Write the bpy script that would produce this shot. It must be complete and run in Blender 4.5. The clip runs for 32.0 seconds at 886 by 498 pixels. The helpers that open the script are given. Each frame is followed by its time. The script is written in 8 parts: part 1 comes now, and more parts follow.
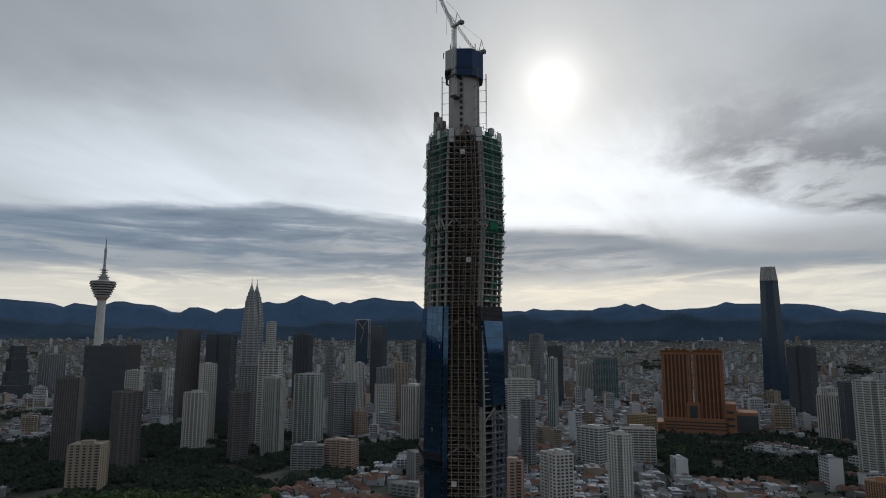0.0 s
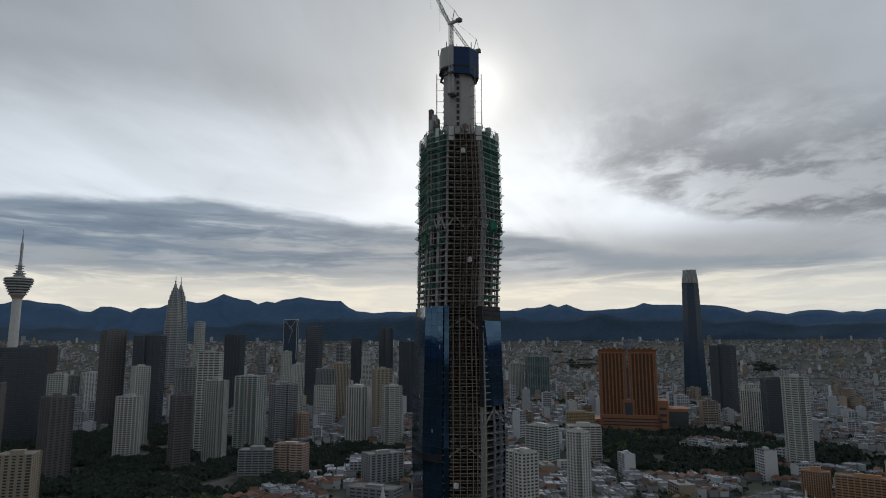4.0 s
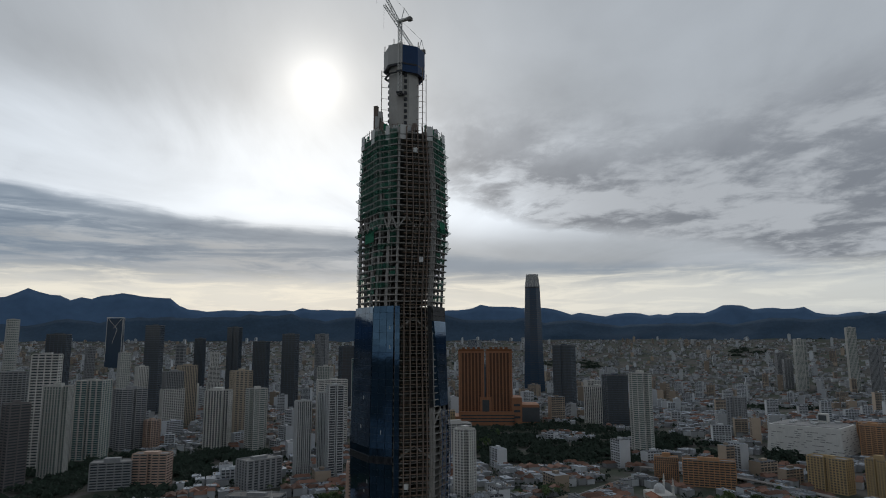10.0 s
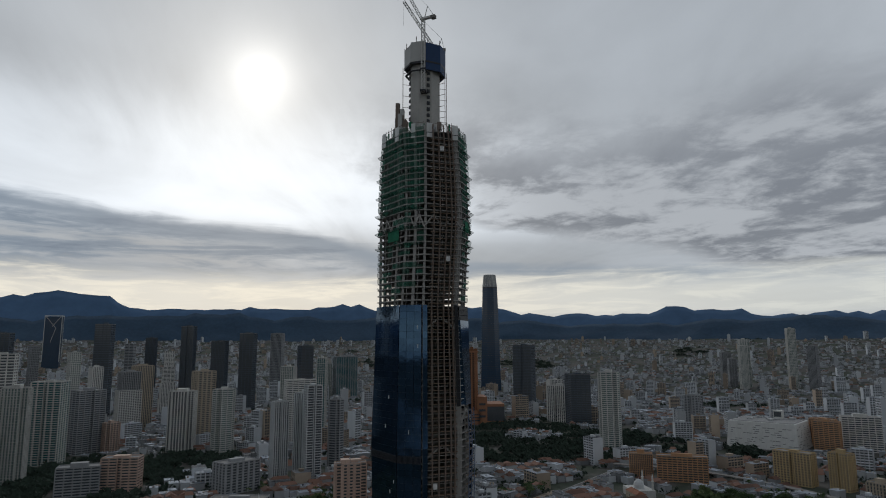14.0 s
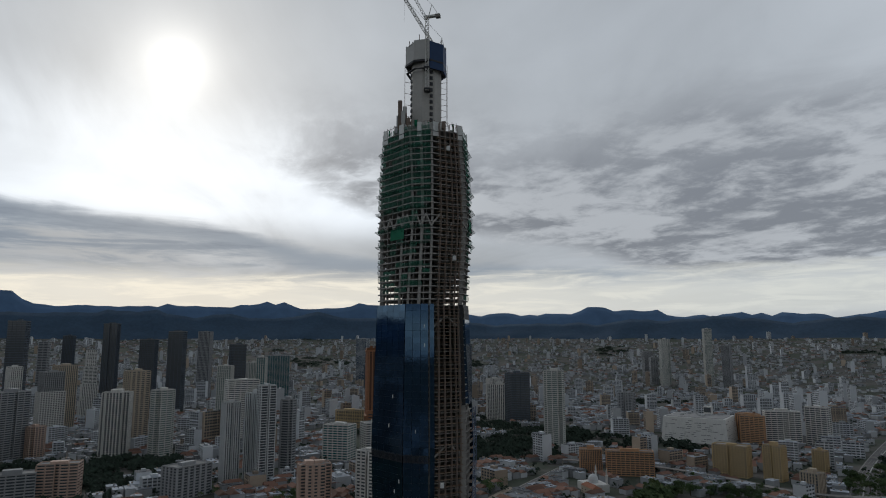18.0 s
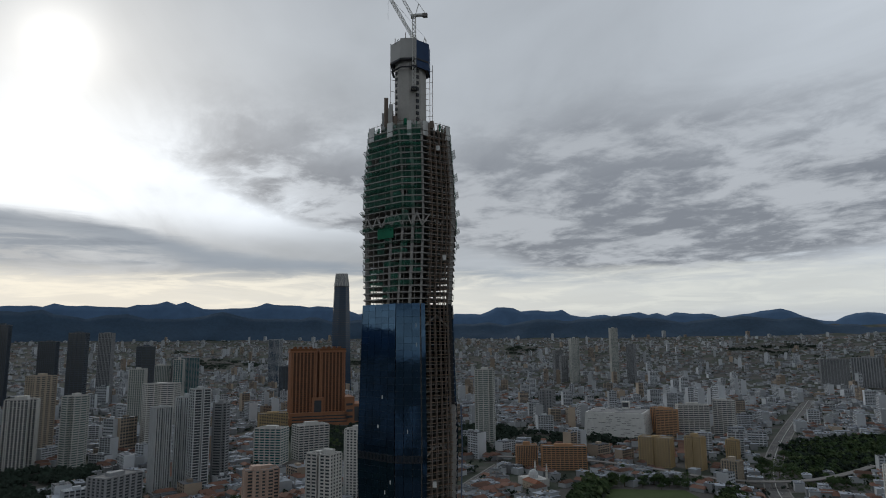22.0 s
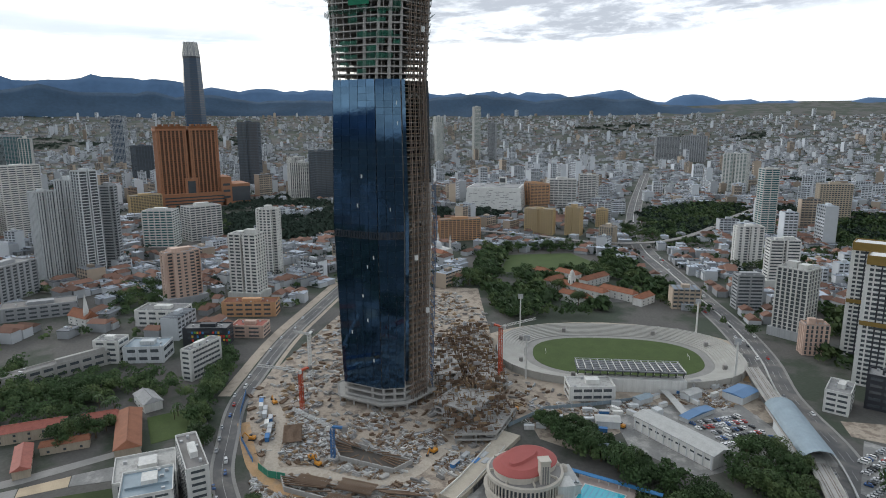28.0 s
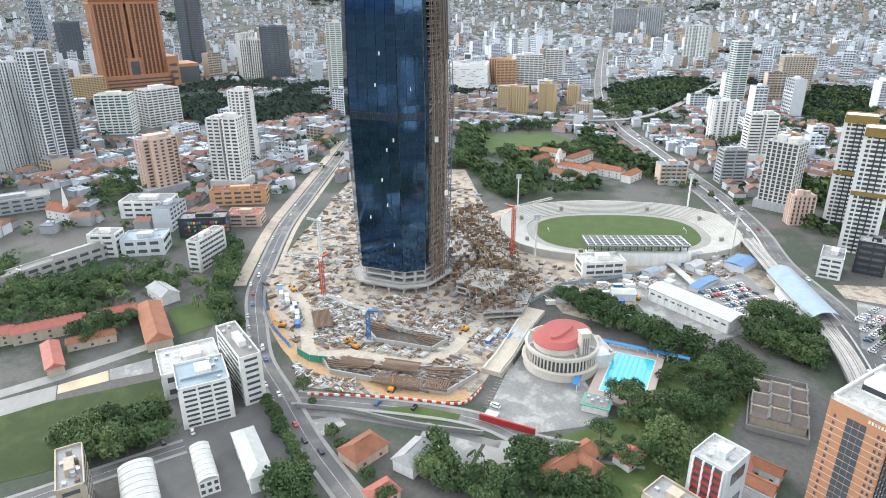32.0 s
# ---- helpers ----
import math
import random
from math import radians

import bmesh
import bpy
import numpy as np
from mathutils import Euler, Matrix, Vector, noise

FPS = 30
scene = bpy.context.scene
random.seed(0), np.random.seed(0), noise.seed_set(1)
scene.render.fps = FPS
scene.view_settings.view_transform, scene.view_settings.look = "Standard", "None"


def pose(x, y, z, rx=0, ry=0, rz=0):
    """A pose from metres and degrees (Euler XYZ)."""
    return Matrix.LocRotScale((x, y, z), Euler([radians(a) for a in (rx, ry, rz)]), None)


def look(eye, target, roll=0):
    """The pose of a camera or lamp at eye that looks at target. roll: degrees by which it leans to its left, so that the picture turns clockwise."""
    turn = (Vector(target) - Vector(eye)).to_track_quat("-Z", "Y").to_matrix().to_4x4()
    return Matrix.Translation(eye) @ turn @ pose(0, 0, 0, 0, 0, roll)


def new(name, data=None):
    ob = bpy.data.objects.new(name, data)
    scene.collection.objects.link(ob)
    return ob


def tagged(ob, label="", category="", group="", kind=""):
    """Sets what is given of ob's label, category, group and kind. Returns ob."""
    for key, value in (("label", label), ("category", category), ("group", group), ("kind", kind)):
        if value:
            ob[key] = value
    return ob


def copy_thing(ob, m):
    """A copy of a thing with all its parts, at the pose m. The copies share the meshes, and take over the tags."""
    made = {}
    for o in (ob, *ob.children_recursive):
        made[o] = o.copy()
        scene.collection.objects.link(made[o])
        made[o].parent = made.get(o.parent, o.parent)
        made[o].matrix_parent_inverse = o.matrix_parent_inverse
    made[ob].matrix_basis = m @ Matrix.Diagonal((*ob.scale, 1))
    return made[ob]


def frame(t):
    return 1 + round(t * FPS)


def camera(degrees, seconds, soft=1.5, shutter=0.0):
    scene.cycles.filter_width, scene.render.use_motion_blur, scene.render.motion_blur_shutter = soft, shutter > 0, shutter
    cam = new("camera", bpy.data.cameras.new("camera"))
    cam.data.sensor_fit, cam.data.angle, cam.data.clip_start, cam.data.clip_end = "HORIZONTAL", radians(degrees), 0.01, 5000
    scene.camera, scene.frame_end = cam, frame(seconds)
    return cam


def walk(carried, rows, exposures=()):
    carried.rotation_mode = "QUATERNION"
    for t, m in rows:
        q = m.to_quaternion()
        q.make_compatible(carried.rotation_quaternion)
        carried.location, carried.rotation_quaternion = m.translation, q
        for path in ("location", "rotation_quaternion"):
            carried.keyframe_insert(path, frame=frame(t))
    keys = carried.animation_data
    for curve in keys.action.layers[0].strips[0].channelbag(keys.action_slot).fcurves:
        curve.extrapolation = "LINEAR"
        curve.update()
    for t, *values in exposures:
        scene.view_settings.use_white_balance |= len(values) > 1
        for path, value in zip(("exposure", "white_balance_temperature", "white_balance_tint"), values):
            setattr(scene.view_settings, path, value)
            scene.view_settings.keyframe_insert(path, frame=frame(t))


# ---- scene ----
# ---- camera ----
FOV = 69.30
cam = camera(FOV, 32.0, soft=1.0)
# seconds, x, y, z, heading to the left of north, pitch, roll
PATH = [
    (0, -347.97, -233.67, 179.27, -55.472, 8.471, 0.143),
    (0.5, -350.44, -227.56, 179.43, -56.308, 8.444, 0.039),
    (1, -353.00, -221.60, 179.57, -58.020, 8.446, 0.020),
    (1.5, -355.68, -215.61, 179.76, -59.731, 8.468, -0.044),
    (2, -358.47, -209.88, 179.87, -61.074, 8.462, -0.054),
    (2.5, -361.19, -204.51, 179.85, -61.683, 8.448, -0.095),
    (4.5, -371.86, -184.21, 179.04, -63.417, 8.557, -0.045),
    (5, -374.49, -178.87, 178.95, -66.846, 8.548, -0.044),
    (5.5, -376.74, -173.83, 179.00, -69.009, 8.512, -0.346),
    (6, -378.77, -168.50, 179.08, -69.990, 8.509, -0.422),
    (6.5, -380.64, -162.88, 179.18, -70.554, 8.502, -0.438),
    (7, -382.37, -157.36, 179.27, -70.986, 8.495, -0.397),
    (7.5, -384.16, -151.68, 179.32, -71.220, 8.494, -0.309),
    (8, -386.06, -145.63, 179.39, -71.562, 8.490, -0.306),
    (8.5, -388.12, -139.29, 179.46, -73.238, 8.463, -0.369),
    (9, -389.87, -133.34, 179.52, -74.558, 8.467, -0.348),
    (9.5, -391.56, -127.59, 179.57, -75.658, 8.462, -0.269),
    (10, -393.27, -121.92, 179.59, -77.301, 8.462, -0.207),
    (10.5, -395.06, -116.08, 179.64, -79.403, 8.441, -0.250),
    (11, -396.58, -110.20, 179.63, -80.731, 8.422, -0.245),
    (11.5, -397.67, -103.96, 179.60, -81.388, 8.424, -0.236),
    (12, -398.53, -97.66, 179.51, -81.675, 8.434, -0.234),
    (12.5, -399.39, -91.18, 179.52, -81.898, 8.422, -0.170),
    (13, -400.19, -84.88, 179.53, -82.028, 8.428, -0.172),
    (13.5, -401.06, -78.49, 179.49, -82.099, 8.422, -0.159),
    (15.5, -404.70, -52.32, 179.08, -84.022, 8.423, -0.196),
    (16, -405.45, -45.82, 179.30, -85.328, 8.375, -0.129),
    (16.5, -406.06, -39.50, 179.56, -86.996, 8.336, -0.119),
    (17, -406.34, -33.22, 179.65, -88.337, 8.323, -0.074),
    (17.5, -406.39, -26.76, 179.59, -88.892, 8.319, -0.061),
    (18, -406.52, -20.11, 179.52, -89.290, 8.326, -0.048),
    (18.5, -406.72, -13.31, 179.39, -90.091, 8.324, -0.070),
    (19, -406.90, -6.49, 179.22, -92.028, 8.318, -0.144),
    (19.5, -406.88, 0.27, 179.07, -94.954, 8.331, -0.328),
    (20, -406.70, 6.85, 178.92, -96.403, 8.327, -0.390),
    (20.5, -406.33, 13.39, 178.89, -97.078, 8.337, -0.441),
    (21, -405.81, 19.84, 178.94, -97.409, 8.323, -0.445),
    (21.5, -405.06, 26.28, 178.97, -97.646, 8.330, -0.476),
    (22, -404.04, 32.67, 179.23, -97.880, 8.311, -0.464),
    (22.5, -402.65, 39.13, 179.68, -98.205, 8.276, -0.362),
    (23, -401.16, 45.37, 180.16, -100.000, 8.214, -0.287),
    (23.5, -399.66, 51.70, 180.46, -101.585, 8.190, -0.274),
    (24, -398.06, 58.20, 180.70, -102.415, 8.051, -0.342),
    (24.5, -396.21, 64.69, 180.80, -102.900, 7.251, -0.353),
    (26.5, -387.53, 89.99, 180.63, -107.045, -2.067, -0.230),
    (27, -385.39, 96.31, 180.50, -108.646, -5.088, -0.286),
    (27.5, -382.99, 102.63, 180.19, -110.075, -8.242, -0.258),
    (28, -380.05, 108.79, 179.92, -111.292, -11.399, -0.184),
    (28.5, -376.79, 114.82, 179.80, -112.697, -14.538, -0.214),
    (29, -373.90, 120.23, 179.72, -113.961, -17.431, -0.231),
    (29.5, -371.27, 125.16, 179.58, -114.833, -20.431, -0.302),
    (30, -368.46, 129.89, 179.59, -115.416, -21.909, -0.328),
    (30.5, -365.84, 134.80, 179.63, -115.703, -21.922, -0.354),
    (31, -363.41, 139.72, 179.69, -116.030, -21.954, -0.350),
    (31.5, -360.91, 144.51, 179.65, -116.234, -21.954, -0.335),
    (32, -358.25, 149.51, 179.52, -116.320, -21.955, -0.373),
]
walk(cam, [(t, pose(x, y, z, 90 + p, 0, yaw) @ pose(0, 0, 0, 0, 0, r)) for t, x, y, z, yaw, p, r in PATH],
     exposures=[(t, e, 6250 if t < 28 else 6300, 9) for t, e in ((0, 0.0), (12, 0.0), (20, 0.08), (24, 0.12), (26.5, 0.58), (27, 0.90), (28, 1.48), (29, 2.34), (30, 2.70), (32, 2.88))])


# ---- sky and sun ----
SUN_AZ, SUN_EL = radians(65.7), radians(22.5)
SUN_DIR = Vector((math.sin(SUN_AZ) * math.cos(SUN_EL), math.cos(SUN_AZ) * math.cos(SUN_EL), math.sin(SUN_EL)))


class Nodes:
    """Short hand for building node trees."""

    def __init__(self, tree):
        self.tree, self.n, self.l = tree, tree.nodes, tree.links

    def add(self, kind, ins=None, operation="", mode=""):
        node = self.n.new(kind)
        if operation:
            node.operation = operation
        if kind == "ShaderNodeMix":
            node.data_type, node.blend_type = "RGBA", mode
        if kind == "ShaderNodeMapRange":
            node.interpolation_type = mode
        for key, value in (ins or {}).items():
            self.put(node.inputs[key], value)
        return node

    def put(self, socket, value):
        if isinstance(value, bpy.types.NodeSocket):
            self.l.new(value, socket)
        else:
            socket.default_value = value

    def math(self, op, a, b=0.0, c=0.0, clamp=False):
        node = self.add("ShaderNodeMath", operation=op)
        node.use_clamp = clamp
        for s, v in zip(node.inputs, (a, b, c)):
            self.put(s, v)
        return node.outputs[0]

    def vec(self, op, a, b=(0, 0, 0), scale=1.0):
        node = self.add("ShaderNodeVectorMath", operation=op)
        self.put(node.inputs[0], a)
        self.put(node.inputs[1], b)
        if op == "SCALE":
            node.inputs["Scale"].default_value = scale
        return node.outputs["Value"] if op in ("DOT_PRODUCT", "LENGTH", "DISTANCE") else node.outputs[0]

    def noise(self, vector, scale, detail=4.0, rough=0.55, distortion=0.0):
        return self.add("ShaderNodeTexNoise", {"Vector": vector, "Scale": scale, "Detail": detail, "Roughness": rough, "Distortion": distortion}).outputs[0]

    def ramp(self, fac, stops, mode="LINEAR"):
        node = self.add("ShaderNodeValToRGB", {"Fac": fac})
        node.color_ramp.interpolation = mode
        els = node.color_ramp.elements
        while len(els) < len(stops):
            els.new(0.5)
        for e, (p, c) in zip(els, stops):
            e.position, e.color = p, (c, c, c, 1) if isinstance(c, (int, float)) else (*c, 1)
        return node.outputs[0]

    def span(self, value, a, b, c=0.0, d=1.0, smooth=True):
        node = self.add("ShaderNodeMapRange", {"Value": value, "From Min": a, "From Max": b, "To Min": c, "To Max": d},
                        mode="SMOOTHSTEP" if smooth else "LINEAR")
        return node.outputs[0]

    def mix(self, fac, a, b, mode="MIX"):
        node = self.add("ShaderNodeMix", mode=mode)
        self.put(node.inputs["Factor"], fac)
        for s, v in ((node.inputs[6], a), (node.inputs[7], b)):
            self.put(s, (*v, 1) if isinstance(v, tuple) and len(v) == 3 else v)
        return node.outputs[2]


def make_world():
    world = bpy.data.worlds.new("sky")
    scene.world = world
    world.use_nodes = True
    k = Nodes(world.node_tree)
    k.n.clear()
    d = k.add("ShaderNodeTexCoord").outputs["Generated"]
    x, y, z = k.add("ShaderNodeSeparateXYZ", {"Vector": d}).outputs
    el = k.math("MULTIPLY", k.math("ARCSINE", z), 57.2958)
    az = k.math("MULTIPLY", k.math("ARCTAN2", x, y), 57.2958)
    # a cloud deck seen in perspective, its streets running towards one point of the horizon
    lift = k.math("ADD", k.math("MAXIMUM", z, 0.0), 0.105)
    px, py = k.math("DIVIDE", x, lift), k.math("DIVIDE", y, lift)
    ca, sa = math.cos(radians(70)), math.sin(radians(70))
    along = k.math("ADD", k.math("MULTIPLY", px, sa), k.math("MULTIPLY", py, ca))
    across = k.math("SUBTRACT", k.math("MULTIPLY", px, ca), k.math("MULTIPLY", py, sa))

    def layer(stretch, depth):
        return k.add("ShaderNodeCombineXYZ", {"X": k.math("MULTIPLY", along, stretch), "Y": across, "Z": depth}).outputs[0]

    def strip(across_az, across_el, depth):
        return k.add("ShaderNodeCombineXYZ", {"X": k.math("MULTIPLY", az, across_az), "Y": k.math("MULTIPLY", el, across_el), "Z": depth}).outputs[0]

    def curve(points):
        """A smooth height in degrees by bearing."""
        return k.math("MULTIPLY", k.ramp(k.math("DIVIDE", az, 180.0, clamp=True), [(a / 180, e / 20) for a, e in points], "B_SPLINE"), 20.0)

    def centred(value, gain):
        return k.math("MULTIPLY", k.math("SUBTRACT", value, 0.5), gain)

    big = k.noise(layer(0.9, 3.7), 0.55, 4.0, 0.55, 0.6)
    mottle = k.noise(layer(0.80, 1.9), 1.9, 9.0, 0.60, 0.35)
    fine = k.noise(layer(1.0, 6.2), 4.6, 6.0, 0.62, 0.3)
    veil = k.noise(layer(0.60, 8.8), 0.95, 7.0, 0.58, 0.9)
    streak = k.noise(strip(0.045, 0.55, 1.3), 1.0, 6.0, 0.6, 0.7)
    shred = k.noise(strip(0.16, 1.1, 2.7), 1.0, 6.0, 0.6, 0.5)
    wave = k.noise(strip(0.07, 0.12, 5.1), 1.0, 5.0, 0.55, 0.3)
    # brightness falls off with the angle from the veiled sun
    c = k.vec("DOT_PRODUCT", d, tuple(SUN_DIR))
    off = k.math("MULTIPLY", k.math("ARCCOSINE", k.math("MINIMUM", c, 1.0)), 57.2958)
    halo = k.math("EXPONENT", k.math("MULTIPLY", off, -1 / 9.0))
    disc = k.math("EXPONENT", k.math("MULTIPLY", k.math("POWER", k.math("DIVIDE", off, 2.3), 1.7), -1.0))
    # bright gap between the low bank and the upper deck
    gap = k.math("MULTIPLY", k.math("MULTIPLY", k.span(el, 8.0, 11.5), k.span(k.math("ADD", el, centred(veil, 7.0)), 13.5, 22.5, 1.0, 0.0)), k.math("MULTIPLY", k.span(az, -5.0, 40.0), k.span(az, 82.0, 98.0, 1.0, 0.0)))
    level = k.math("ADD", k.math("ADD", 0.41, k.math("MULTIPLY", halo, 0.37)), k.math("MULTIPLY", gap, 0.38))
    level = k.math("ADD", level, k.math("ADD", k.span(az, 25.0, 55.0, -0.02, 0.0), k.math("MULTIPLY", k.span(az, 108.0, 136.0), 0.11)))
    level = k.math("MULTIPLY", level, k.span(k.math("ADD", k.math("MULTIPLY", big, 0.6), k.math("MULTIPLY", veil, 0.4)), 0.34, 0.66, 1.14, 0.84))
    col = k.mix(1.0, k.mix(halo, (0.945, 1.0, 1.065), (1.0, 1.0, 0.985)), k.add("ShaderNodeCombineXYZ", {0: level, 1: level, 2: level}).outputs[0], "MULTIPLY")
    # thin smoky veils below the upper deck
    smoke = k.math("MULTIPLY", k.span(k.math("ADD", k.math("MULTIPLY", veil, 0.6), k.math("MULTIPLY", mottle, 0.4)), 0.52, 0.66), k.span(off, 4.0, 16.0))
    col = k.mix(k.math("MULTIPLY", smoke, 0.20), col, (0.25, 0.265, 0.29))
    # mottled heavier deck in the south-east
    low = k.math("ADD", curve([(70, 14.5), (78, 12.6), (84, 10.4), (90, 8.9), (96, 8.9), (102, 7.6), (107, 5.7), (113, 4.8), (121, 5.3), (130, 5.9), (140, 7.8)]), k.math("ADD", centred(mottle, 4.2), centred(fine, 2.2)))
    high = k.math("ADD", curve([(70, 19.5), (84, 19.0), (96, 17.5), (108, 18.0), (116, 19.5), (130, 18.0), (142, 15.0), (170, 13.0)]), centred(veil, 10.0))
    flank = k.span(k.math("ADD", k.math("ADD", az, k.math("MULTIPLY", el, 0.5)), centred(mottle, 26.0)), 80.0, 94.0)
    mass = k.math("MULTIPLY", k.math("MULTIPLY", k.span(k.math("SUBTRACT", el, low), -0.25, 1.2), k.span(k.math("SUBTRACT", high, el), -4.0, 6.0)), flank)
    thick = k.span(k.math("ADD", k.math("MULTIPLY", mottle, 0.58), k.math("MULTIPLY", fine, 0.42)), 0.415, 0.56)
    col = k.mix(k.math("MULTIPLY", mass, 0.75), col, (0.43, 0.443, 0.465))
    col = k.mix(k.math("MULTIPLY", k.math("MULTIPLY", mass, thick), 0.88), col, (0.178, 0.192, 0.22))
    # low bank of stratus in shreds, thickest along its upper edge, with lighter rifts
    edge = k.math("ADD", curve([(0, 8.5), (14, 9.2), (25, 11.0), (36, 12.0), (46, 11.8), (54, 11.1), (62, 10.3), (71, 9.7), (77, 8.4), (84, 7.2), (94, 7.2), (105, 6.4), (130, 5.4)]), k.math("ADD", centred(wave, 2.2), centred(shred, 1.3)))
    under = k.math("SUBTRACT", edge, el)
    bank = k.math("MULTIPLY", k.span(under, -0.35, 0.75), k.span(k.math("ADD", el, centred(shred, 2.4)), 4.3, 6.2))
    torn = k.math("ADD", k.math("MULTIPLY", streak, 0.6), k.math("MULTIPLY", shred, 0.4))
    rift = k.math("MULTIPLY", k.span(torn, 0.48, 0.60), k.span(under, 0.8, 2.6))
    bank = k.math("MULTIPLY", bank, k.math("SUBTRACT", 1.0, k.math("MULTIPLY", rift, 0.85)))
    shade = k.mix(k.span(torn, 0.34, 0.54), (0.122, 0.170, 0.240), (0.215, 0.268, 0.335))
    col = k.mix(k.math("MULTIPLY", bank, k.math("MULTIPLY", k.span(az, 70.0, 86.0, 0.97, 0.66), k.span(az, 96.0, 120.0, 1.0, 0.55))), col, shade)
    # pale clear strip above the hills, cut by thin dark shreds
    rim = k.math("MULTIPLY", k.span(el, 1.2, 3.0), k.span(k.math("ADD", el, k.math("ADD", centred(streak, 3.5), centred(shred, 2.5))), 4.6, 7.0, 1.0, 0.0))
    glow = k.mix(k.span(az, 70.0, 125.0), (0.86, 0.80, 0.68), (0.66, 0.665, 0.62))
    col = k.mix(k.math("MULTIPLY", rim, k.span(shred, 0.36, 0.56, 0.97, 0.70)), col, glow)
    col = k.mix(disc, col, (1.22, 1.20, 1.16))
    # unseen sky towards the zenith and the west, dimmed to lower the city's light
    unseen_dim = k.math("MULTIPLY", k.span(el, 33.0, 52.0, 1.0, 0.66), k.span(off, 75.0, 130.0, 1.0, 0.68))
    col = k.mix(1.0, col, k.add("ShaderNodeCombineXYZ", {0: unseen_dim, 1: unseen_dim, 2: unseen_dim}).outputs[0], "MULTIPLY")
    sky = k.add("ShaderNodeTexSky")
    sky.sky_type, sky.sun_disc, sky.sun_elevation, sky.sun_rotation, sky.air_density, sky.dust_density = "NISHITA", False, SUN_EL, SUN_AZ, 1.5, 3.0
    clear = k.vec("SCALE", sky.outputs[0], scale=0.06)
    total = k.mix(0.96, clear, col)
    below = k.span(el, -3.0, 0.0)
    total = k.mix(below, (0.10, 0.12, 0.14), total)
    bg = k.add("ShaderNodeBackground", {"Color": total, "Strength": 1.0})
    k.l.new(bg.outputs[0], k.add("ShaderNodeOutputWorld").inputs[0])


make_world()
sun = new("sun", bpy.data.lights.new("sun", "SUN"))
sun.data.energy, sun.data.angle, sun.data.color = 0.40, radians(18), (1.0, 0.96, 0.90)
sun.matrix_world = look(SUN_DIR * 1000, (0, 0, 0))


# ---- materials ----
def paint(name, base, rough=0.8, metal=0.0, vary=0.15, scale=0.12, grain=2.0, per_object=0.0, bump=0.0, second=None, cut=(0.45, 0.6), spec=0.3, island=0.0, streak=0.0):
    """A surface with stains at one scale, grain at another, and a second colour in patches."""
    m = bpy.data.materials.new(name)
    m.use_nodes = True
    k = Nodes(m.node_tree)
    k.n.clear()
    pos = k.add("ShaderNodeNewGeometry").outputs["Position"]
    stain, fine = k.noise(pos, scale, 5.0, 0.6), k.noise(pos, grain, 3.0, 0.6)
    col = tuple(base)
    if second:
        col = k.mix(k.span(stain, *cut), col, tuple(second))
    f = k.math("ADD", k.math("MULTIPLY", k.math("SUBTRACT", stain, 0.5), 2 * vary), k.math("MULTIPLY", k.math("SUBTRACT", fine, 0.5), 1.4 * vary))
    if per_object:
        f = k.math("ADD", f, k.math("MULTIPLY", k.math("SUBTRACT", k.add("ShaderNodeObjectInfo").outputs["Random"], 0.5), 2 * per_object))
    if island:
        f = k.math("ADD", f, k.math("MULTIPLY", k.math("SUBTRACT", k.add("ShaderNodeNewGeometry").outputs["Random Per Island"], 0.5), 2 * island))
    if streak:
        # rain streaks run down the walls
        run = k.noise(k.vec("MULTIPLY", pos, (0.55, 0.55, 0.035)), 1.0, 4.0, 0.65)
        f = k.math("ADD", f, k.math("MULTIPLY", k.math("SUBTRACT", run, 0.5), 2 * streak))
    gain = k.add("ShaderNodeCombineXYZ", {0: k.math("ADD", f, 1.0), 1: k.math("ADD", f, 1.0), 2: k.math("ADD", f, 1.0)}).outputs[0]
    col = k.mix(1.0, col, gain, "MULTIPLY")
    b = k.add("ShaderNodeBsdfPrincipled", {"Base Color": col, "Roughness": rough, "Metallic": metal, "Specular IOR Level": spec})
    if bump:
        bn = k.add("ShaderNodeBump", {"Strength": 0.6, "Distance": bump, "Height": fine})
        k.l.new(bn.outputs[0], b.inputs["Normal"])
    k.l.new(b.outputs[0], k.add("ShaderNodeOutputMaterial").inputs[0])
    return m


CONCRETE = paint("concrete", (0.36, 0.35, 0.33), 0.9, vary=0.25, streak=0.2)
DARK_CONCRETE = paint("weathered_concrete", (0.22, 0.21, 0.20), 0.9, vary=0.3)
WHITE = paint("white_paint", (0.64, 0.64, 0.62), 0.7, vary=0.14, per_object=0.06, streak=0.15)
ROOF_GREY = paint("grey_roof", (0.25, 0.25, 0.248), 0.85, vary=0.4, scale=0.25, per_object=0.2)
GLASS_BLUE = paint("blue_curtain_glass", (0.018, 0.045, 0.085), 0.22, 0.0, vary=0.2, spec=0.5)
GLASS_DARK = paint("dark_window_glass", (0.075, 0.085, 0.095), 0.12, vary=0.2, spec=0.8)
ASPHALT = paint("asphalt", (0.115, 0.113, 0.113), 0.85, vary=0.3, scale=0.05, second=(0.175, 0.165, 0.152), cut=(0.48, 0.66))
SOIL = paint("site_soil", (0.37, 0.315, 0.255), 0.95, vary=0.5, scale=0.13, grain=0.8, second=(0.19, 0.155, 0.125), cut=(0.46, 0.60))
GRASS = paint("mown_grass", (0.056, 0.084, 0.024), 0.95, vary=0.35, scale=0.08, grain=0.9)
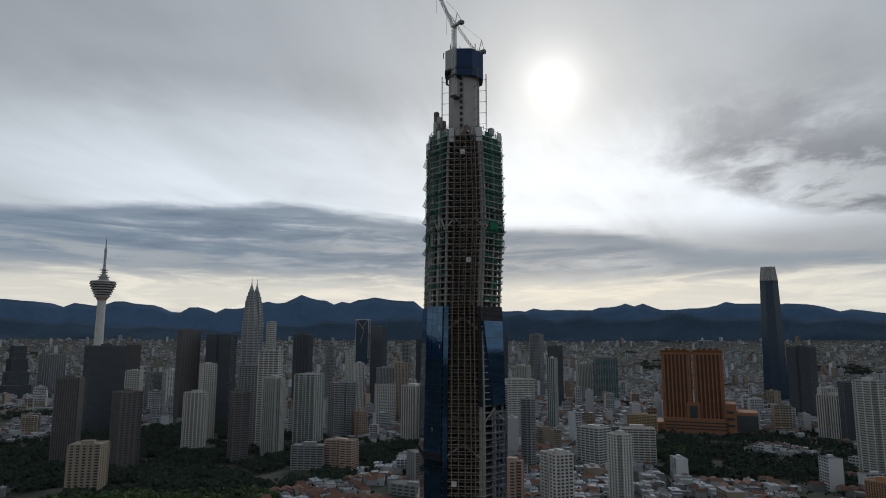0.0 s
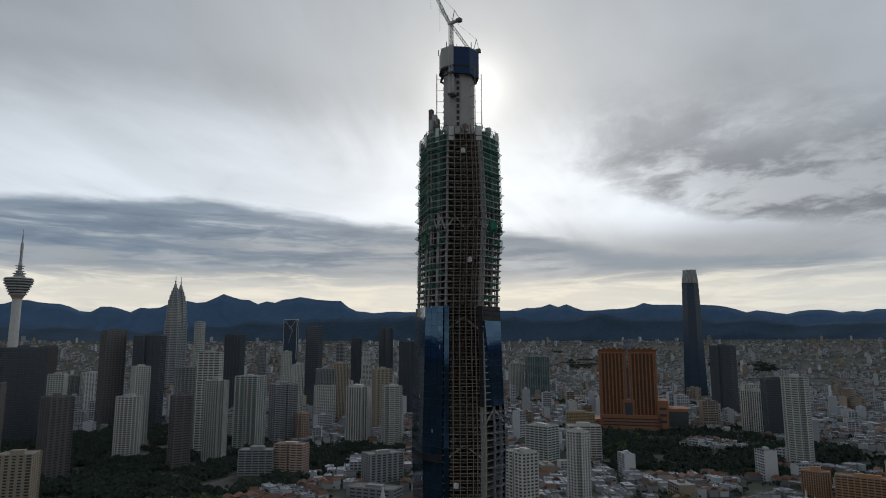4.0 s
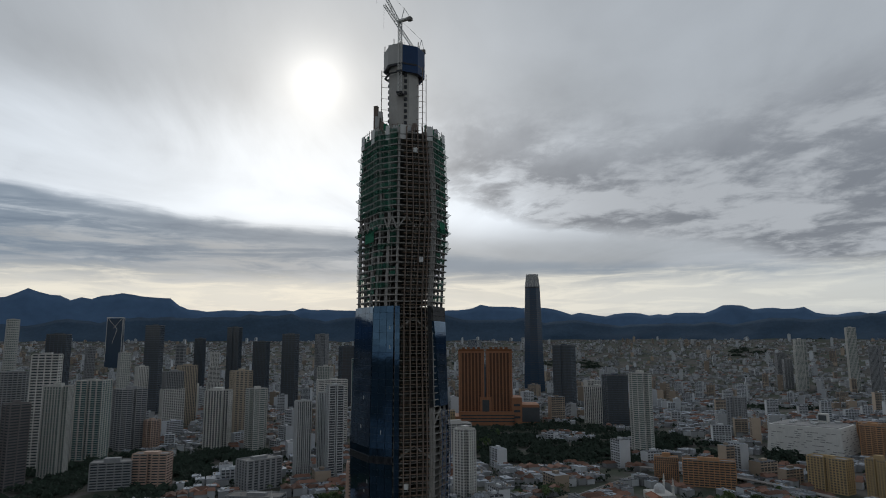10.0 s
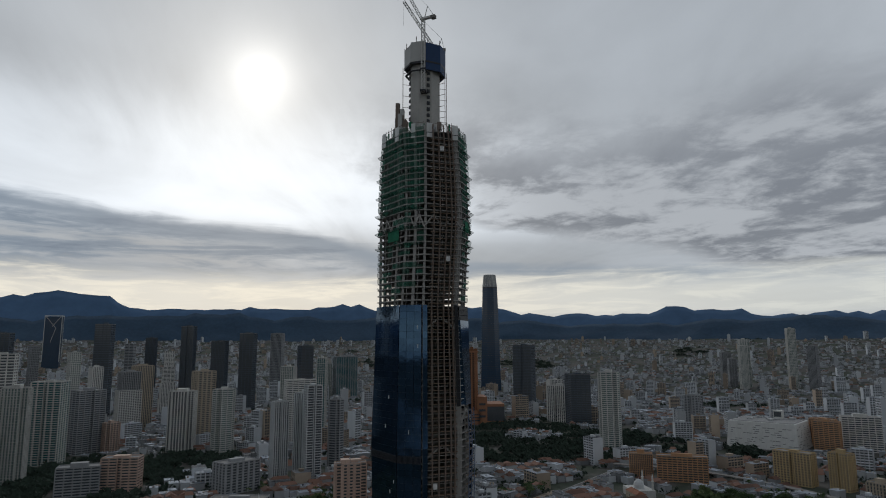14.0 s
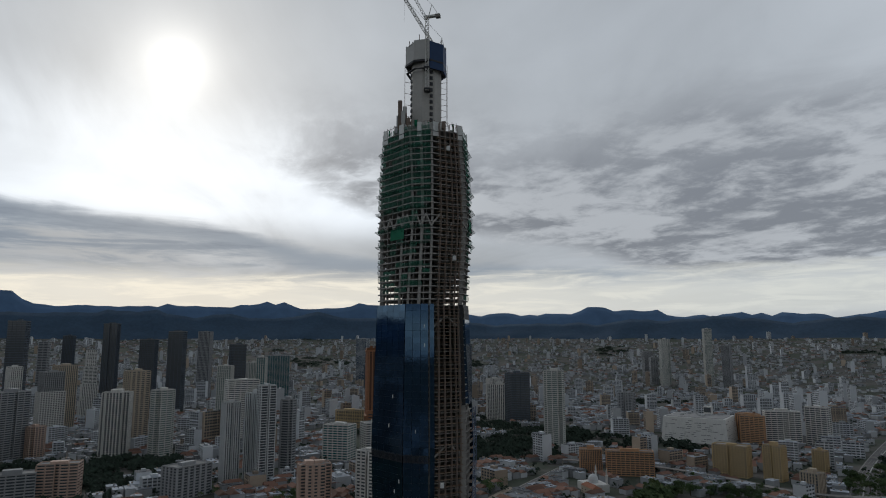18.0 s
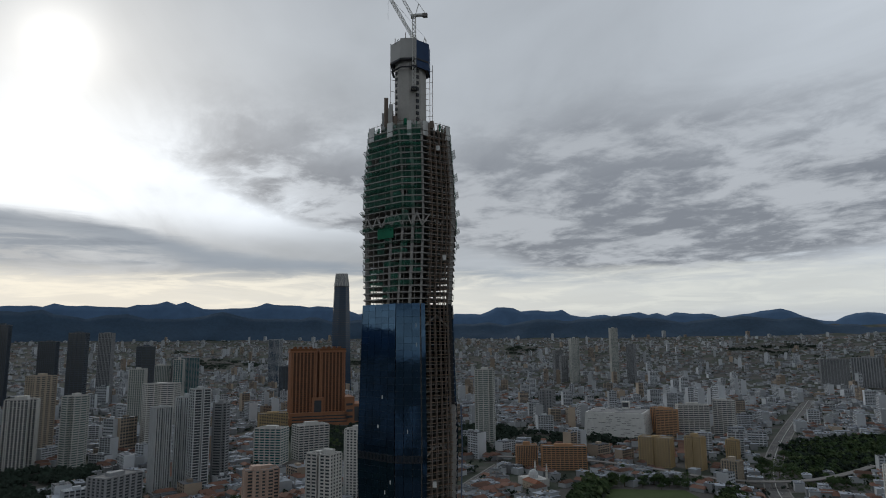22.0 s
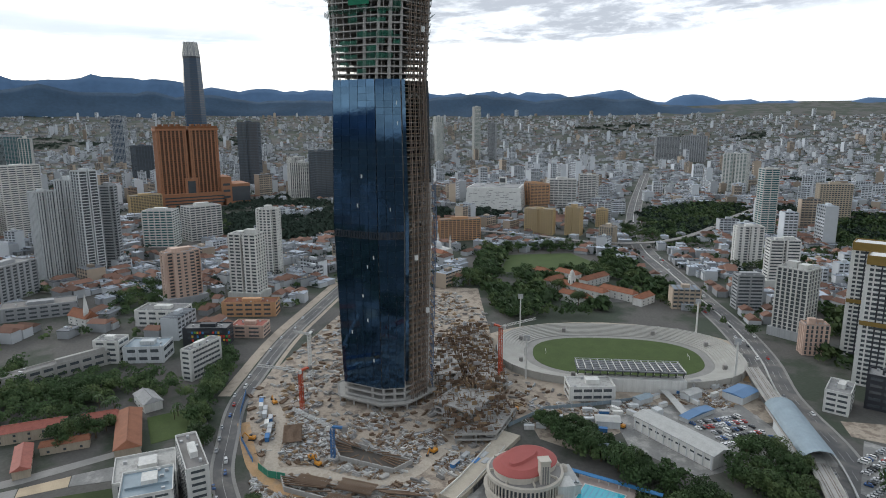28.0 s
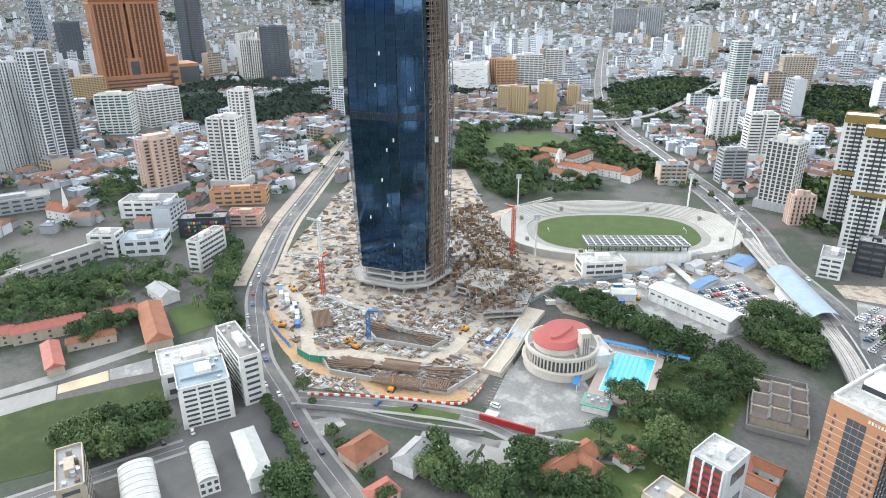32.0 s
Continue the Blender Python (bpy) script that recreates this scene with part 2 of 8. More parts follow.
FIELD_GRASS = paint("sports_turf", (0.032, 0.050, 0.015), 0.95, vary=0.3, scale=0.05, grain=0.9, second=(0.043, 0.060, 0.019), cut=(0.45, 0.6))
LEAF = paint("tree_leaves", (0.044, 0.078, 0.028), 0.8, vary=0.25, scale=0.045, grain=1.2, island=0.30, per_object=0.25, second=(0.090, 0.122, 0.046), cut=(0.46, 0.66))
BARK = paint("bark", (0.12, 0.09, 0.06), 0.95)
# forest greens with the blue of distant haze mixed into both base colours
HAZED_HILL = paint("hazed_forest_hill", (0.040, 0.073, 0.118), 1.0, vary=0.4, scale=0.006, grain=0.05)
HAZED_FAR_HILL = paint("hazed_far_range", (0.078, 0.143, 0.250), 1.0, vary=0.25, scale=0.003, grain=0.02)
TERRACOTTA = paint("terracotta_tiles", (0.225, 0.095, 0.055), 0.85, vary=0.4, scale=0.2, per_object=0.15)
RED_ROOF = paint("red_sheet_roof", (0.30, 0.10, 0.075), 0.7, vary=0.35, scale=0.3)
STEEL = paint("galvanised_steel", (0.42, 0.43, 0.44), 0.5, 0.4, vary=0.15)
NET_GREEN = paint("green_safety_net", (0.02, 0.16, 0.09), 0.9, vary=0.35, scale=0.15)
RUST = paint("rusty_scaffold", (0.155, 0.105, 0.072), 0.9, vary=0.35)
DARK_FRAME = paint("dark_mullion", (0.035, 0.038, 0.045), 0.4, vary=0.15)
BROWN = paint("orange_brown_cladding", (0.33, 0.158, 0.088), 0.7, vary=0.15, streak=0.2)


# ---- mesh tools ----
def part(name, bm, material, parent=None, label=""):
    me = bpy.data.meshes.new(name)
    bm.to_mesh(me)
    bm.free()
    return part_of(name, me, material, parent, label)


def part_of(name, me, material, parent=None, label=""):
    if not me.materials:
        for m in material if isinstance(material, (list, tuple)) else [material]:
            me.materials.append(m)
    ob = new(name, me)
    if parent:
        ob.parent = parent
    if label:
        ob["label"] = label
    return ob


def empty(name, m, label, category, group="", kind=""):
    ob = new(name)
    ob.matrix_world = m
    ob.empty_display_size = 1
    return tagged(ob, label, category, group, kind)


class Soup:
    """Collects boxes and prisms quickly and turns them into one mesh."""

    def __init__(self):
        self.v, self.f, self.m = [], [], []

    def box(self, x0, x1, y0, y1, z0, z1, mat=0, rz=0.0, origin=(0, 0)):
        pts = [(x0, y0), (x1, y0), (x1, y1), (x0, y1)]
        if rz:
            c, s = math.cos(rz), math.sin(rz)
            pts = [(x * c - y * s, x * s + y * c) for x, y in pts]
        pts = [(x + origin[0], y + origin[1]) for x, y in pts]
        return self.prism(pts, z0, z1, mat)

    def prism(self, pts, z0, z1, mat=0, top=None):
        n, b = len(pts), len(self.v)
        self.v += [(x, y, z0) for x, y in pts] + [(x, y, z1) for x, y in (top or pts)]
        self.f += [tuple(b + i for i in reversed(range(n))), tuple(b + n + i for i in range(n))]
        self.f += [(b + i, b + (i + 1) % n, b + n + (i + 1) % n, b + n + i) for i in range(n)]
        self.m += [mat] * (n + 2)
        return self

    def beam(self, a, b, w, mat=0, h=None):
        """A square bar between two points."""
        a, b = Vector(a), Vector(b)
        d = b - a
        if d.length < 1e-6:
            return self
        d.normalize()
        side = d.cross(Vector((0, 0, 1)))
        side = Vector((1, 0, 0)) if side.length < 1e-4 else side.normalized()
        up = side.cross(d)
        side, up, n = side * w / 2, up * (h or w) / 2, len(self.v)
        self.v += [tuple(p + s * side + u * up) for p in (a, b) for s, u in ((-1, -1), (1, -1), (1, 1), (-1, 1))]
        self.f += [(n + 3, n + 2, n + 1, n), (n + 4, n + 5, n + 6, n + 7)] + [(n + i, n + (i + 1) % 4, n + 4 + (i + 1) % 4, n + 4 + i) for i in range(4)]
        self.m += [mat] * 6
        return self

    def chain(self, pts, w, mat=0):
        """One square bar that bends through several points."""
        n, h = len(self.v), w / 2
        for p in pts:
            self.v += [(p[0] + a * h, p[1] + b * h, p[2]) for a, b in ((-1, -1), (1, -1), (1, 1), (-1, 1))]
        m = len(pts)
        self.f += [(n + 3, n + 2, n + 1, n), tuple(n + 4 * (m - 1) + i for i in range(4))]
        self.f += [(n + 4 * j + i, n + 4 * j + (i + 1) % 4, n + 4 * j + 4 + (i + 1) % 4, n + 4 * j + 4 + i) for j in range(m - 1) for i in range(4)]
        self.m += [mat] * (2 + 4 * (m - 1))
        return self

    def ring(self, inner, outer, z0, z1, mat=0):
        """A closed band between two outlines."""
        n, b = len(inner), len(self.v)
        self.v += [(x, y, z) for z in (z0, z1) for line in (inner, outer) for x, y in line]
        for i in range(n):
            j = (i + 1) % n
            self.f += [(b + 2 * n + i, b + 3 * n + i, b + 3 * n + j, b + 2 * n + j), (b + n + i, b + n + j, b + 3 * n + j, b + 3 * n + i), (b + j, b + i, b + 2 * n + i, b + 2 * n + j), (b + i, b + j, b + n + j, b + n + i)]
            self.m += [mat] * 4
        return self

    def quad(self, *pts, mat=0):
        n = len(self.v)
        self.v += [tuple(p) for p in pts]
        self.f.append(tuple(range(n, n + len(pts))))
        self.m.append(mat)
        return self

    def mesh(self, name, materials):
        me = bpy.data.meshes.new(name)
        me.from_pydata(self.v, [], self.f)
        me.polygons.foreach_set("material_index", self.m)
        for m in materials:
            me.materials.append(m)
        me.update()
        return me

    def make(self, name, materials, parent=None, label=""):
        return part_of(name, self.mesh(name, materials if isinstance(materials, (list, tuple)) else [materials]), None, parent, label)


def bearing(az, r=1.0):
    return r * math.sin(radians(az)), r * math.cos(radians(az))


# ---- ground and mountains ----
def ground_height(x, y):
    """Flat in the city; the far land rises gently towards the hills."""
    r = math.hypot(x + 380, y)
    t = max(0.0, (r - 2300) / 2500)
    return 285 * t ** 1.3


def make_ground():
    s, rings, n = Soup(), [0, 150, 300, 500, 800, 1200, 1700, 2300, 2700, 3100, 3500, 3900, 4300, 4700, 4850], 96
    for r in rings:
        for i in range(n):
            a = 2 * math.pi * i / n
            x, y = -380 + r * math.sin(a), r * math.cos(a)
            s.v.append((x, y, ground_height(x, y)))
    for j in range(len(rings) - 1):
        for i in range(n):
            a, b = j * n + i, j * n + (i + 1) % n
            s.f.append((a, a + n, b + n, b))
            s.m.append(0)
    ob = s.make("ground", CITY_GROUND)
    tagged(ob, "grey-brown city ground of streets, yards and greenery", "ground", kind="structure")


CITY_GROUND = paint("city_ground", (0.105, 0.10, 0.093), 0.95, vary=0.5, scale=0.012, grain=0.5, second=(0.045, 0.056, 0.040), cut=(0.44, 0.56))
make_ground()


def make_range(name, r, base, heights, material, label, seed, rough):
    """A ridge of hills along an arc, with its crest heights by bearing."""
    s, n, rows = Soup(), 360, 7
    az0, az1 = heights[0][0], heights[-1][0]
    for i in range(n + 1):
        az = az0 + (az1 - az0) * i / n
        el = float(np.interp(az, [h[0] for h in heights], [h[1] for h in heights]))
        el += rough * (noise.fractal(Vector((az * 0.3, seed, 0)), 0.7, 2.1, 7) )
        top = 180 + math.tan(radians(el)) * r
        for j in range(rows + 1):
            q = j / rows
            rr = r - 260 * (1 - q) + 60 * noise.noise(Vector((az * 0.5, q * 3, seed))) * (1 - q)
            zz = base + (top - base) * q ** 1.15 * (1 + 0.12 * (1 - q) * noise.noise(Vector((az * 0.9, q * 4, seed + 5))))
            x, y = bearing(az, rr)
            s.v.append((x - 380, y, zz))
        x, y = bearing(az, r + 120)
        s.v.append((x - 380, y, base))
    m = rows + 2
    for i in range(n):
        for j in range(m - 1):
            a = i * m + j
            s.f.append((a, a + m, a + m + 1, a + 1))
            s.m.append(0)
    ob = s.make(name, material)
    for p in ob.data.polygons:
        p.use_smooth = True
    tagged(ob, label, "mountains", kind="structure")


FAR_CREST = [(-40, 2.6), (0, 3.0), (20, 3.8), (26, 2.9), (30, 3.4), (38, 2.9), (45.8, 4.1), (48, 3.7), (52.6, 4.2), (58, 3.0), (63, 2.9), (66, 3.1), (73.8, 3.3), (78, 2.9), (83, 3.4), (90, 2.7),
             (97, 2.4), (104.5, 3.0), (111, 2.3), (118.3, 2.5), (124, 1.9), (130, 1.8), (140, 1.3), (170, 1.2), (220, 1.2)]
NEAR_CREST = [(-40, 1.0), (10, 1.4), (20, 2.0), (30, 1.3), (40, 1.2), (50, 2.0), (60, 2.5), (72, 2.4), (80, 2.3), (90, 1.9), (100, 1.7), (108, 1.9), (115, 2.0), (119, 1.5), (123, 1.9), (128, 1.3), (135, 0.4), (150, 0.4), (220, 0.4)]
make_range("mountain_range", 4800, 200, FAR_CREST, HAZED_FAR_HILL, "distant forested mountain range with haze blue in its colour", 3.1, 0.6)
make_range("forest_hills", 4450, 190, NEAR_CREST, HAZED_HILL, "dark forested hills at the edge of the city, haze blue in their colour", 8.4, 0.42)


# ---- the tower under construction ----
CX, CY = 10.0, -2.0
TOWER = empty("unfinished_tower", pose(CX, CY, 0), "supertall concrete tower under construction with blue glass lower storeys", "skyscraper")
FACES = [(318, 24.5), (283, 27.0), (241, 27.5), (191, 29.5), (138, 24.5), (103, 27.0), (61, 27.5), (11, 29.5)]
STOREY, CROWN = 4.0, 318.0


def tower_plan(k=1.0):
    """The tower's outline, from its faces' bearings and distances."""
    pts = []
    for (a1, d1), (a2, d2) in zip(FACES, FACES[1:] + FACES[:1]):
        n1, n2 = bearing(a1), bearing(a2)
        det = n1[0] * n2[1] - n1[1] * n2[0]
        pts.append((k * (d1 * n2[1] - d2 * n1[1]) / det, k * (d2 * n1[0] - d1 * n2[0]) / det))
    return pts


def girth(z):
    return float(np.interp(z, [0, 14, 118, 203, 258, 290, 328], [0.92, 0.93, 1.03, 0.95, 1.04, 1.0, 0.90]))


PLAN = tower_plan()


UPPER = {}


def plan_up(z):
    """The outline above the glass, where the north and south faces lean in and the narrow ones stay upright."""
    z = round(z, 1)
    if z not in UPPER:
        lean = float(np.interp(z, [203, 258, 290, 330], [0.95, 1.03, 0.98, 0.86]))
        narrow = float(np.interp(z, [203, 258, 330], [0.95, 0.965, 0.95]))
        wide = girth(z)
        ds = [(a, d * (narrow if i in (0, 4) else lean if i in (3, 7) else wide)) for i, (a, d) in enumerate(FACES)]
        q = float(np.interp(z, [203, 240], [0, 1]))
        pts = []
        for (a1, d1), (a2, d2) in zip(ds, ds[1:] + ds[:1]):
            n1, n2 = bearing(a1), bearing(a2)
            det = n1[0] * n2[1] - n1[1] * n2[0]
            pts.append(((d1 * n2[1] - d2 * n1[1]) / det + 1.6 * q, (d2 * n1[0] - d1 * n2[0]) / det - 1.0 * q))
        UPPER[z] = pts
    return UPPER[z]


def on_face(i, f, z, out=0.0):
    """A point of face i, a share f along it, at the height z, a little out from the wall."""
    k, plan, n = (1.0, plan_up(z), bearing(FACES[i][0])) if z > 203 else (girth(z), PLAN, bearing(FACES[i][0]))
    a, b = plan[i - 1], plan[i]
    return Vector((k * (a[0] + (b[0] - a[0]) * f) + n[0] * out, k * (a[1] + (b[1] - a[1]) * f) + n[1] * out, z))


BARE = paint("bare_concrete", (0.35, 0.34, 0.325), 0.9, vary=0.25, scale=0.25, grain=1.5)
FORM_GREY = paint("formwork_panels", (0.46, 0.46, 0.45), 0.7, vary=0.12, scale=0.3)
FORM_BLUE = paint("blue_formwork_screen", (0.018, 0.05, 0.13), 0.6, vary=0.25, scale=0.3)
SCREEN_WHITE = paint("white_protection_screen", (0.66, 0.67, 0.66), 0.6, vary=0.12)
CRANE_WHITE = paint("crane_white_steel", (0.62, 0.62, 0.60), 0.5, vary=0.15)
CRANE_RED = paint("crane_red_steel", (0.42, 0.07, 0.03), 0.5, vary=0.15)
HOIST = paint("hoist_steel", (0.19, 0.15, 0.125), 0.7, vary=0.25)
DECK = paint("hoist_landing_boards", (0.24, 0.18, 0.135), 0.9, vary=0.3)
PANE = paint("blue_curtain_pane", (0.045, 0.092, 0.165), 0.05, 0.85, vary=0.2, scale=0.05, grain=0.35, per_object=0.16, bump=0.02)
# core concrete behind the open storeys, interior shade put into its grey
SHADED_CORE = paint("shaded_core_concrete", (0.20, 0.19, 0.18), 0.95, vary=0.3, scale=0.2)


def net_material():
    m = paint("green_debris_net", (0.030, 0.155, 0.105), 0.9, vary=0.35, scale=0.2, per_object=0.35)
    k = Nodes(m.node_tree)
    out = next(n for n in k.n if n.type == "OUTPUT_MATERIAL")
    shader = next(n for n in k.n if n.type == "BSDF_PRINCIPLED")
    mix = k.add("ShaderNodeMixShader", {0: 0.48})
    k.l.new(shader.outputs[0], mix.inputs[1])
    k.l.new(k.add("ShaderNodeBsdfTransparent").outputs[0], mix.inputs[2])
    k.l.new(mix.outputs[0], out.inputs[0])
    return m


NET = net_material()
CORE_GREY = paint("core_concrete", (0.44, 0.43, 0.41), 0.9, vary=0.18, scale=0.15, grain=0.8)
TX, TY = 2.2, -1.4


def tower_floors():
    slab = Soup().prism(PLAN, 0, 0.42).mesh("floor_slab", [BARE])
    edge = Soup()
    for a, b in zip(PLAN, PLAN[1:] + PLAN[:1]):
        edge.beam((*a, 0.0), (*b, 0.0), 0.35, 0, 0.9)
    edge = edge.mesh("edge_beam", [BARE])
    z = 2.0
    while z < CROWN:
        k = girth(z)
        if z > 203:
            pts = plan_up(z)
            Soup().prism(pts, z, z + 0.36).make("floor_slab", BARE, TOWER)
            s = Soup()
            for a, b in zip(pts, pts[1:] + pts[:1]):
                s.beam((*a, z - 0.1), (*b, z - 0.1), 0.3, 0, 0.5)
            s.make("edge_beam", BARE, TOWER)
            z += STOREY
            continue
        o = part_of("floor_slab", slab, None, TOWER)
        o.location, o.scale = (0, 0, z), (k, k, 1)
        if z < 16:
            o = part_of("edge_beam", edge, None, TOWER)
            o.location, o.scale = (0, 0, z - 0.4), (k * 0.995, k * 0.995, 1)
        z += STOREY
    pts = [bearing(a, 13.5) for a in range(0, -360, -45)]
    Soup().prism(pts, 0, CROWN).make("core_wall", SHADED_CORE, TOWER)
    Soup().prism([(bearing(a, 10.7)[0] + TX, bearing(a, 10.7)[1] + TY) for a in range(11, -349, -45)], CROWN - 4, 368).make("upper_core", CORE_GREY, TOWER, "exposed concrete core shaft")


def tower_columns():
    spots = [(i, f, 1.4) for i in range(8) for f in (0.06,)] + [(0, 0.72, 1.5), (1, 0.55, 1.8), (2, 0.92, 1.6), (3, 0.55, 1.2), (4, 0.5, 2.0), (5, 0.5, 2.0), (6, 0.5, 2.0), (7, 0.5, 1.8)]
    cuts = [0, 14, 118, 203, 258, 290, CROWN]
    for i, f, w in spots:
        s = Soup().chain([on_face(i, f, z, -1.2) for z in cuts], w)
        s.make("column", BARE, TOWER)
    # slim posts between, where the storeys stand open
    for i in range(8):
        n = 7 if i in (0, 4) else 4
        for j in range(1, n):
            s = Soup().chain([on_face(i, j / n, z, -0.6) for z in (203, 258, 290, CROWN)], 0.32)
            s.make("post", BARE, TOWER)
    # belt trusses
    for z0 in (251, ):
        for i in range(8):
            n = 4 if i in (0, 4) else 2
            for j in range(n):
                for f0, f1 in ((j / n, (j + 0.5) / n), ((j + 1) / n, (j + 0.5) / n)):
                    Soup().beam(on_face(i, f0, z0, -0.3), on_face(i, f1, z0 + 8, -0.3), 0.9).make("truss_brace", CONCRETE, TOWER)
    for z0 in (112, 188):
        for f0, f1 in ((0.08, 0.5), (0.92, 0.5)):
            Soup().beam(on_face(2, f0, z0, -0.5), on_face(2, f1, z0 + 8, -0.5), 0.9).make("truss_brace", CONCRETE, TOWER)
    for f0, f1 in ((0.0, 0.5), (1.0, 0.5)):
        Soup().beam(on_face(3, f0, 132, -0.5), on_face(3, f1, 140, -0.5), 0.9).make("truss_brace", CONCRETE, TOWER)


def tower_glass():
    """Curtain wall panes, storey by storey; the south-west bay stays open for the hoists."""
    runs = [(0, 0.0, 1.0, 14, 203, 5), (1, 0.0, 1.0, 14, 203, 3), (2, 0.0, 0.16, 18, 203, 1), (2, 0.86, 1.0, 142, 203, 1), (4, 0, 1, 14, 203, 2), (5, 0, 1, 14, 203, 1), (6, 0, 1, 14, 203, 1), (7, 0, 1, 14, 203, 2)]
    for i, f0, f1, z0, z1, n in runs:
        k = round((z1 - z0) / STOREY)
        if i > 3:
            nrm = Vector((*bearing(FACES[i][0]), 0)) * 0.15
            for a, b in ((14, 118), (118, 203)):
                p = [on_face(i, 0, a, 0.5), on_face(i, 1, a, 0.5), on_face(i, 1, b, 0.5), on_face(i, 0, b, 0.5)]
                Soup().quad(*p).quad(*[q - nrm for q in reversed(p)]).make("curtain_wall", PANE, TOWER)
            continue
        for r in range(k):
            a, b = z0 + (z1 - z0) * r / k, z0 + (z1 - z0) * (r + 1) / k
            for c in range(n):
                u, v = f0 + (f1 - f0) * c / n, f0 + (f1 - f0) * (c + 1) / n
                s = Soup()
                g = 0.02 / n
                front = [on_face(i, u + g, a + 0.05, 0.5), on_face(i, v - g, a + 0.05, 0.5), on_face(i, v - g, b - 0.03, 0.5), on_face(i, u + g, b - 0.03, 0.5)]
                nrm = Vector((*bearing(FACES[i][0]), 0)) * 0.15
                back = [p - nrm for p in front]
                s.quad(*front)
                for p, q in ((0, 1), (1, 2), (2, 3), (3, 0)):
                    s.quad(front[q], front[p], back[p], back[q])
                # the hoist bay's right edge takes the near-black panel, not the blue pane
                is_dark = i == 3 and b > 194 or i == 2 and f0 > 0.5
                s.make("window_pane", DARK_PANE if is_dark else PANE, TOWER)
    # the south face: a slanting crease parts a wide pane field from a dark wedge turned to the west
    n = 15
    for r in range(n):
        a, b = 142 + 52 * r / n, 142 + 52 * (r + 1) / n
        for lo, hi in ((0.0, 0.5), (0.5, 1.0)):
            cut = [float(np.interp(z, [142, 194], [0.42, 0.06])) for z in (a, b)]
            rim = [(cut[0] + (1 - cut[0]) * lo, a), (cut[0] + (1 - cut[0]) * hi, a), (cut[1] + (1 - cut[1]) * hi, b), (cut[1] + (1 - cut[1]) * lo, b)]
            Soup().quad(*[on_face(3, f, z + (0.04 if z == a else -0.03), 0.6) for f, z in rim]).make("window_pane", PANE, TOWER)
        dip = [-0.6 - 4.4 * (194 - z) / 52 for z in (a, b)]
        Soup().quad(on_face(3, 0.0, a + 0.04, dip[0]), on_face(3, cut[0] - 0.01, a + 0.04, 0.6), on_face(3, cut[1] - 0.01, b - 0.03, 0.6), on_face(3, 0.0, b - 0.03, dip[1])).make("window_pane", PANE, TOWER)
    for z in (194.2, 197.2, 200.2):
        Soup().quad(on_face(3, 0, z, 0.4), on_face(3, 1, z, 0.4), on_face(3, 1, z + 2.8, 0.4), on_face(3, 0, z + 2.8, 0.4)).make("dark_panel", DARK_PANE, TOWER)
    # louvred plant storey between two fields of glass
    for i, m in ((0, 26), (1, 20)):
        Soup().beam(on_face(i, 0.01, 110, 0.62), on_face(i, 0.99, 110, 0.62), 0.2, 0, 0.35).beam(on_face(i, 0.01, 114, 0.62), on_face(i, 0.99, 114, 0.62), 0.2, 0, 0.35).make("louvre_rail", DARK_FRAME, TOWER)
        for j in range(m):
            p = on_face(i, (j + 0.5) / m, 110, 0.66)
            Soup().beam(p, (p.x, p.y, 113.8), 0.42).make("louvre", DARK_FRAME, TOWER)
    # white film squares left on the glass
    rng = random.Random(9)
    for j in range(11):
        i, f, z = rng.choice((0, 0, 1)), rng.uniform(0.08, 0.92), rng.uniform(30, 190)
        p, q = on_face(i, f, z, 0.56), on_face(i, f + 0.03, z + 2.2, 0.56)
        Soup().quad(p, (q.x, q.y, p.z), q, (p.x, p.y, q.z)).make("protection_film", SCREEN_WHITE, TOWER)


DARK_PANE = paint("near_black_panel", (0.012, 0.014, 0.018), 0.5, vary=0.2)


def tower_hoists():
    """Passenger hoist masts and landings in the open bay."""
    for f in (0.24, 0.40, 0.56, 0.70, 0.80):
        s = Soup()
        for d in (0.0, 1.3):
            s.chain([on_face(2, f, z, 1.0 + d) for z in (0, 14, 118, 203, 258, 290, CROWN)], 0.45)
        s.make("hoist_mast", HOIST, TOWER)
    z = 4.0
    while z < CROWN - 6:
        Soup().beam(on_face(2, 0.17, z, 0.6), on_face(2, 0.86, z, 0.6), 2.6, 0, 0.35).make("landing", DECK, TOWER)
        z += STOREY
    for f, z in ((0.30, 96), (0.62, 230), (0.47, 300), (0.75, 60)):
        p = on_face(2, f, z, 2.6)
        s = Soup().box(p.x - 1.1, p.x + 1.1, p.y - 1.1, p.y + 1.1, z, z + 3)
        s.make("hoist_car", SCREEN_WHITE, TOWER)


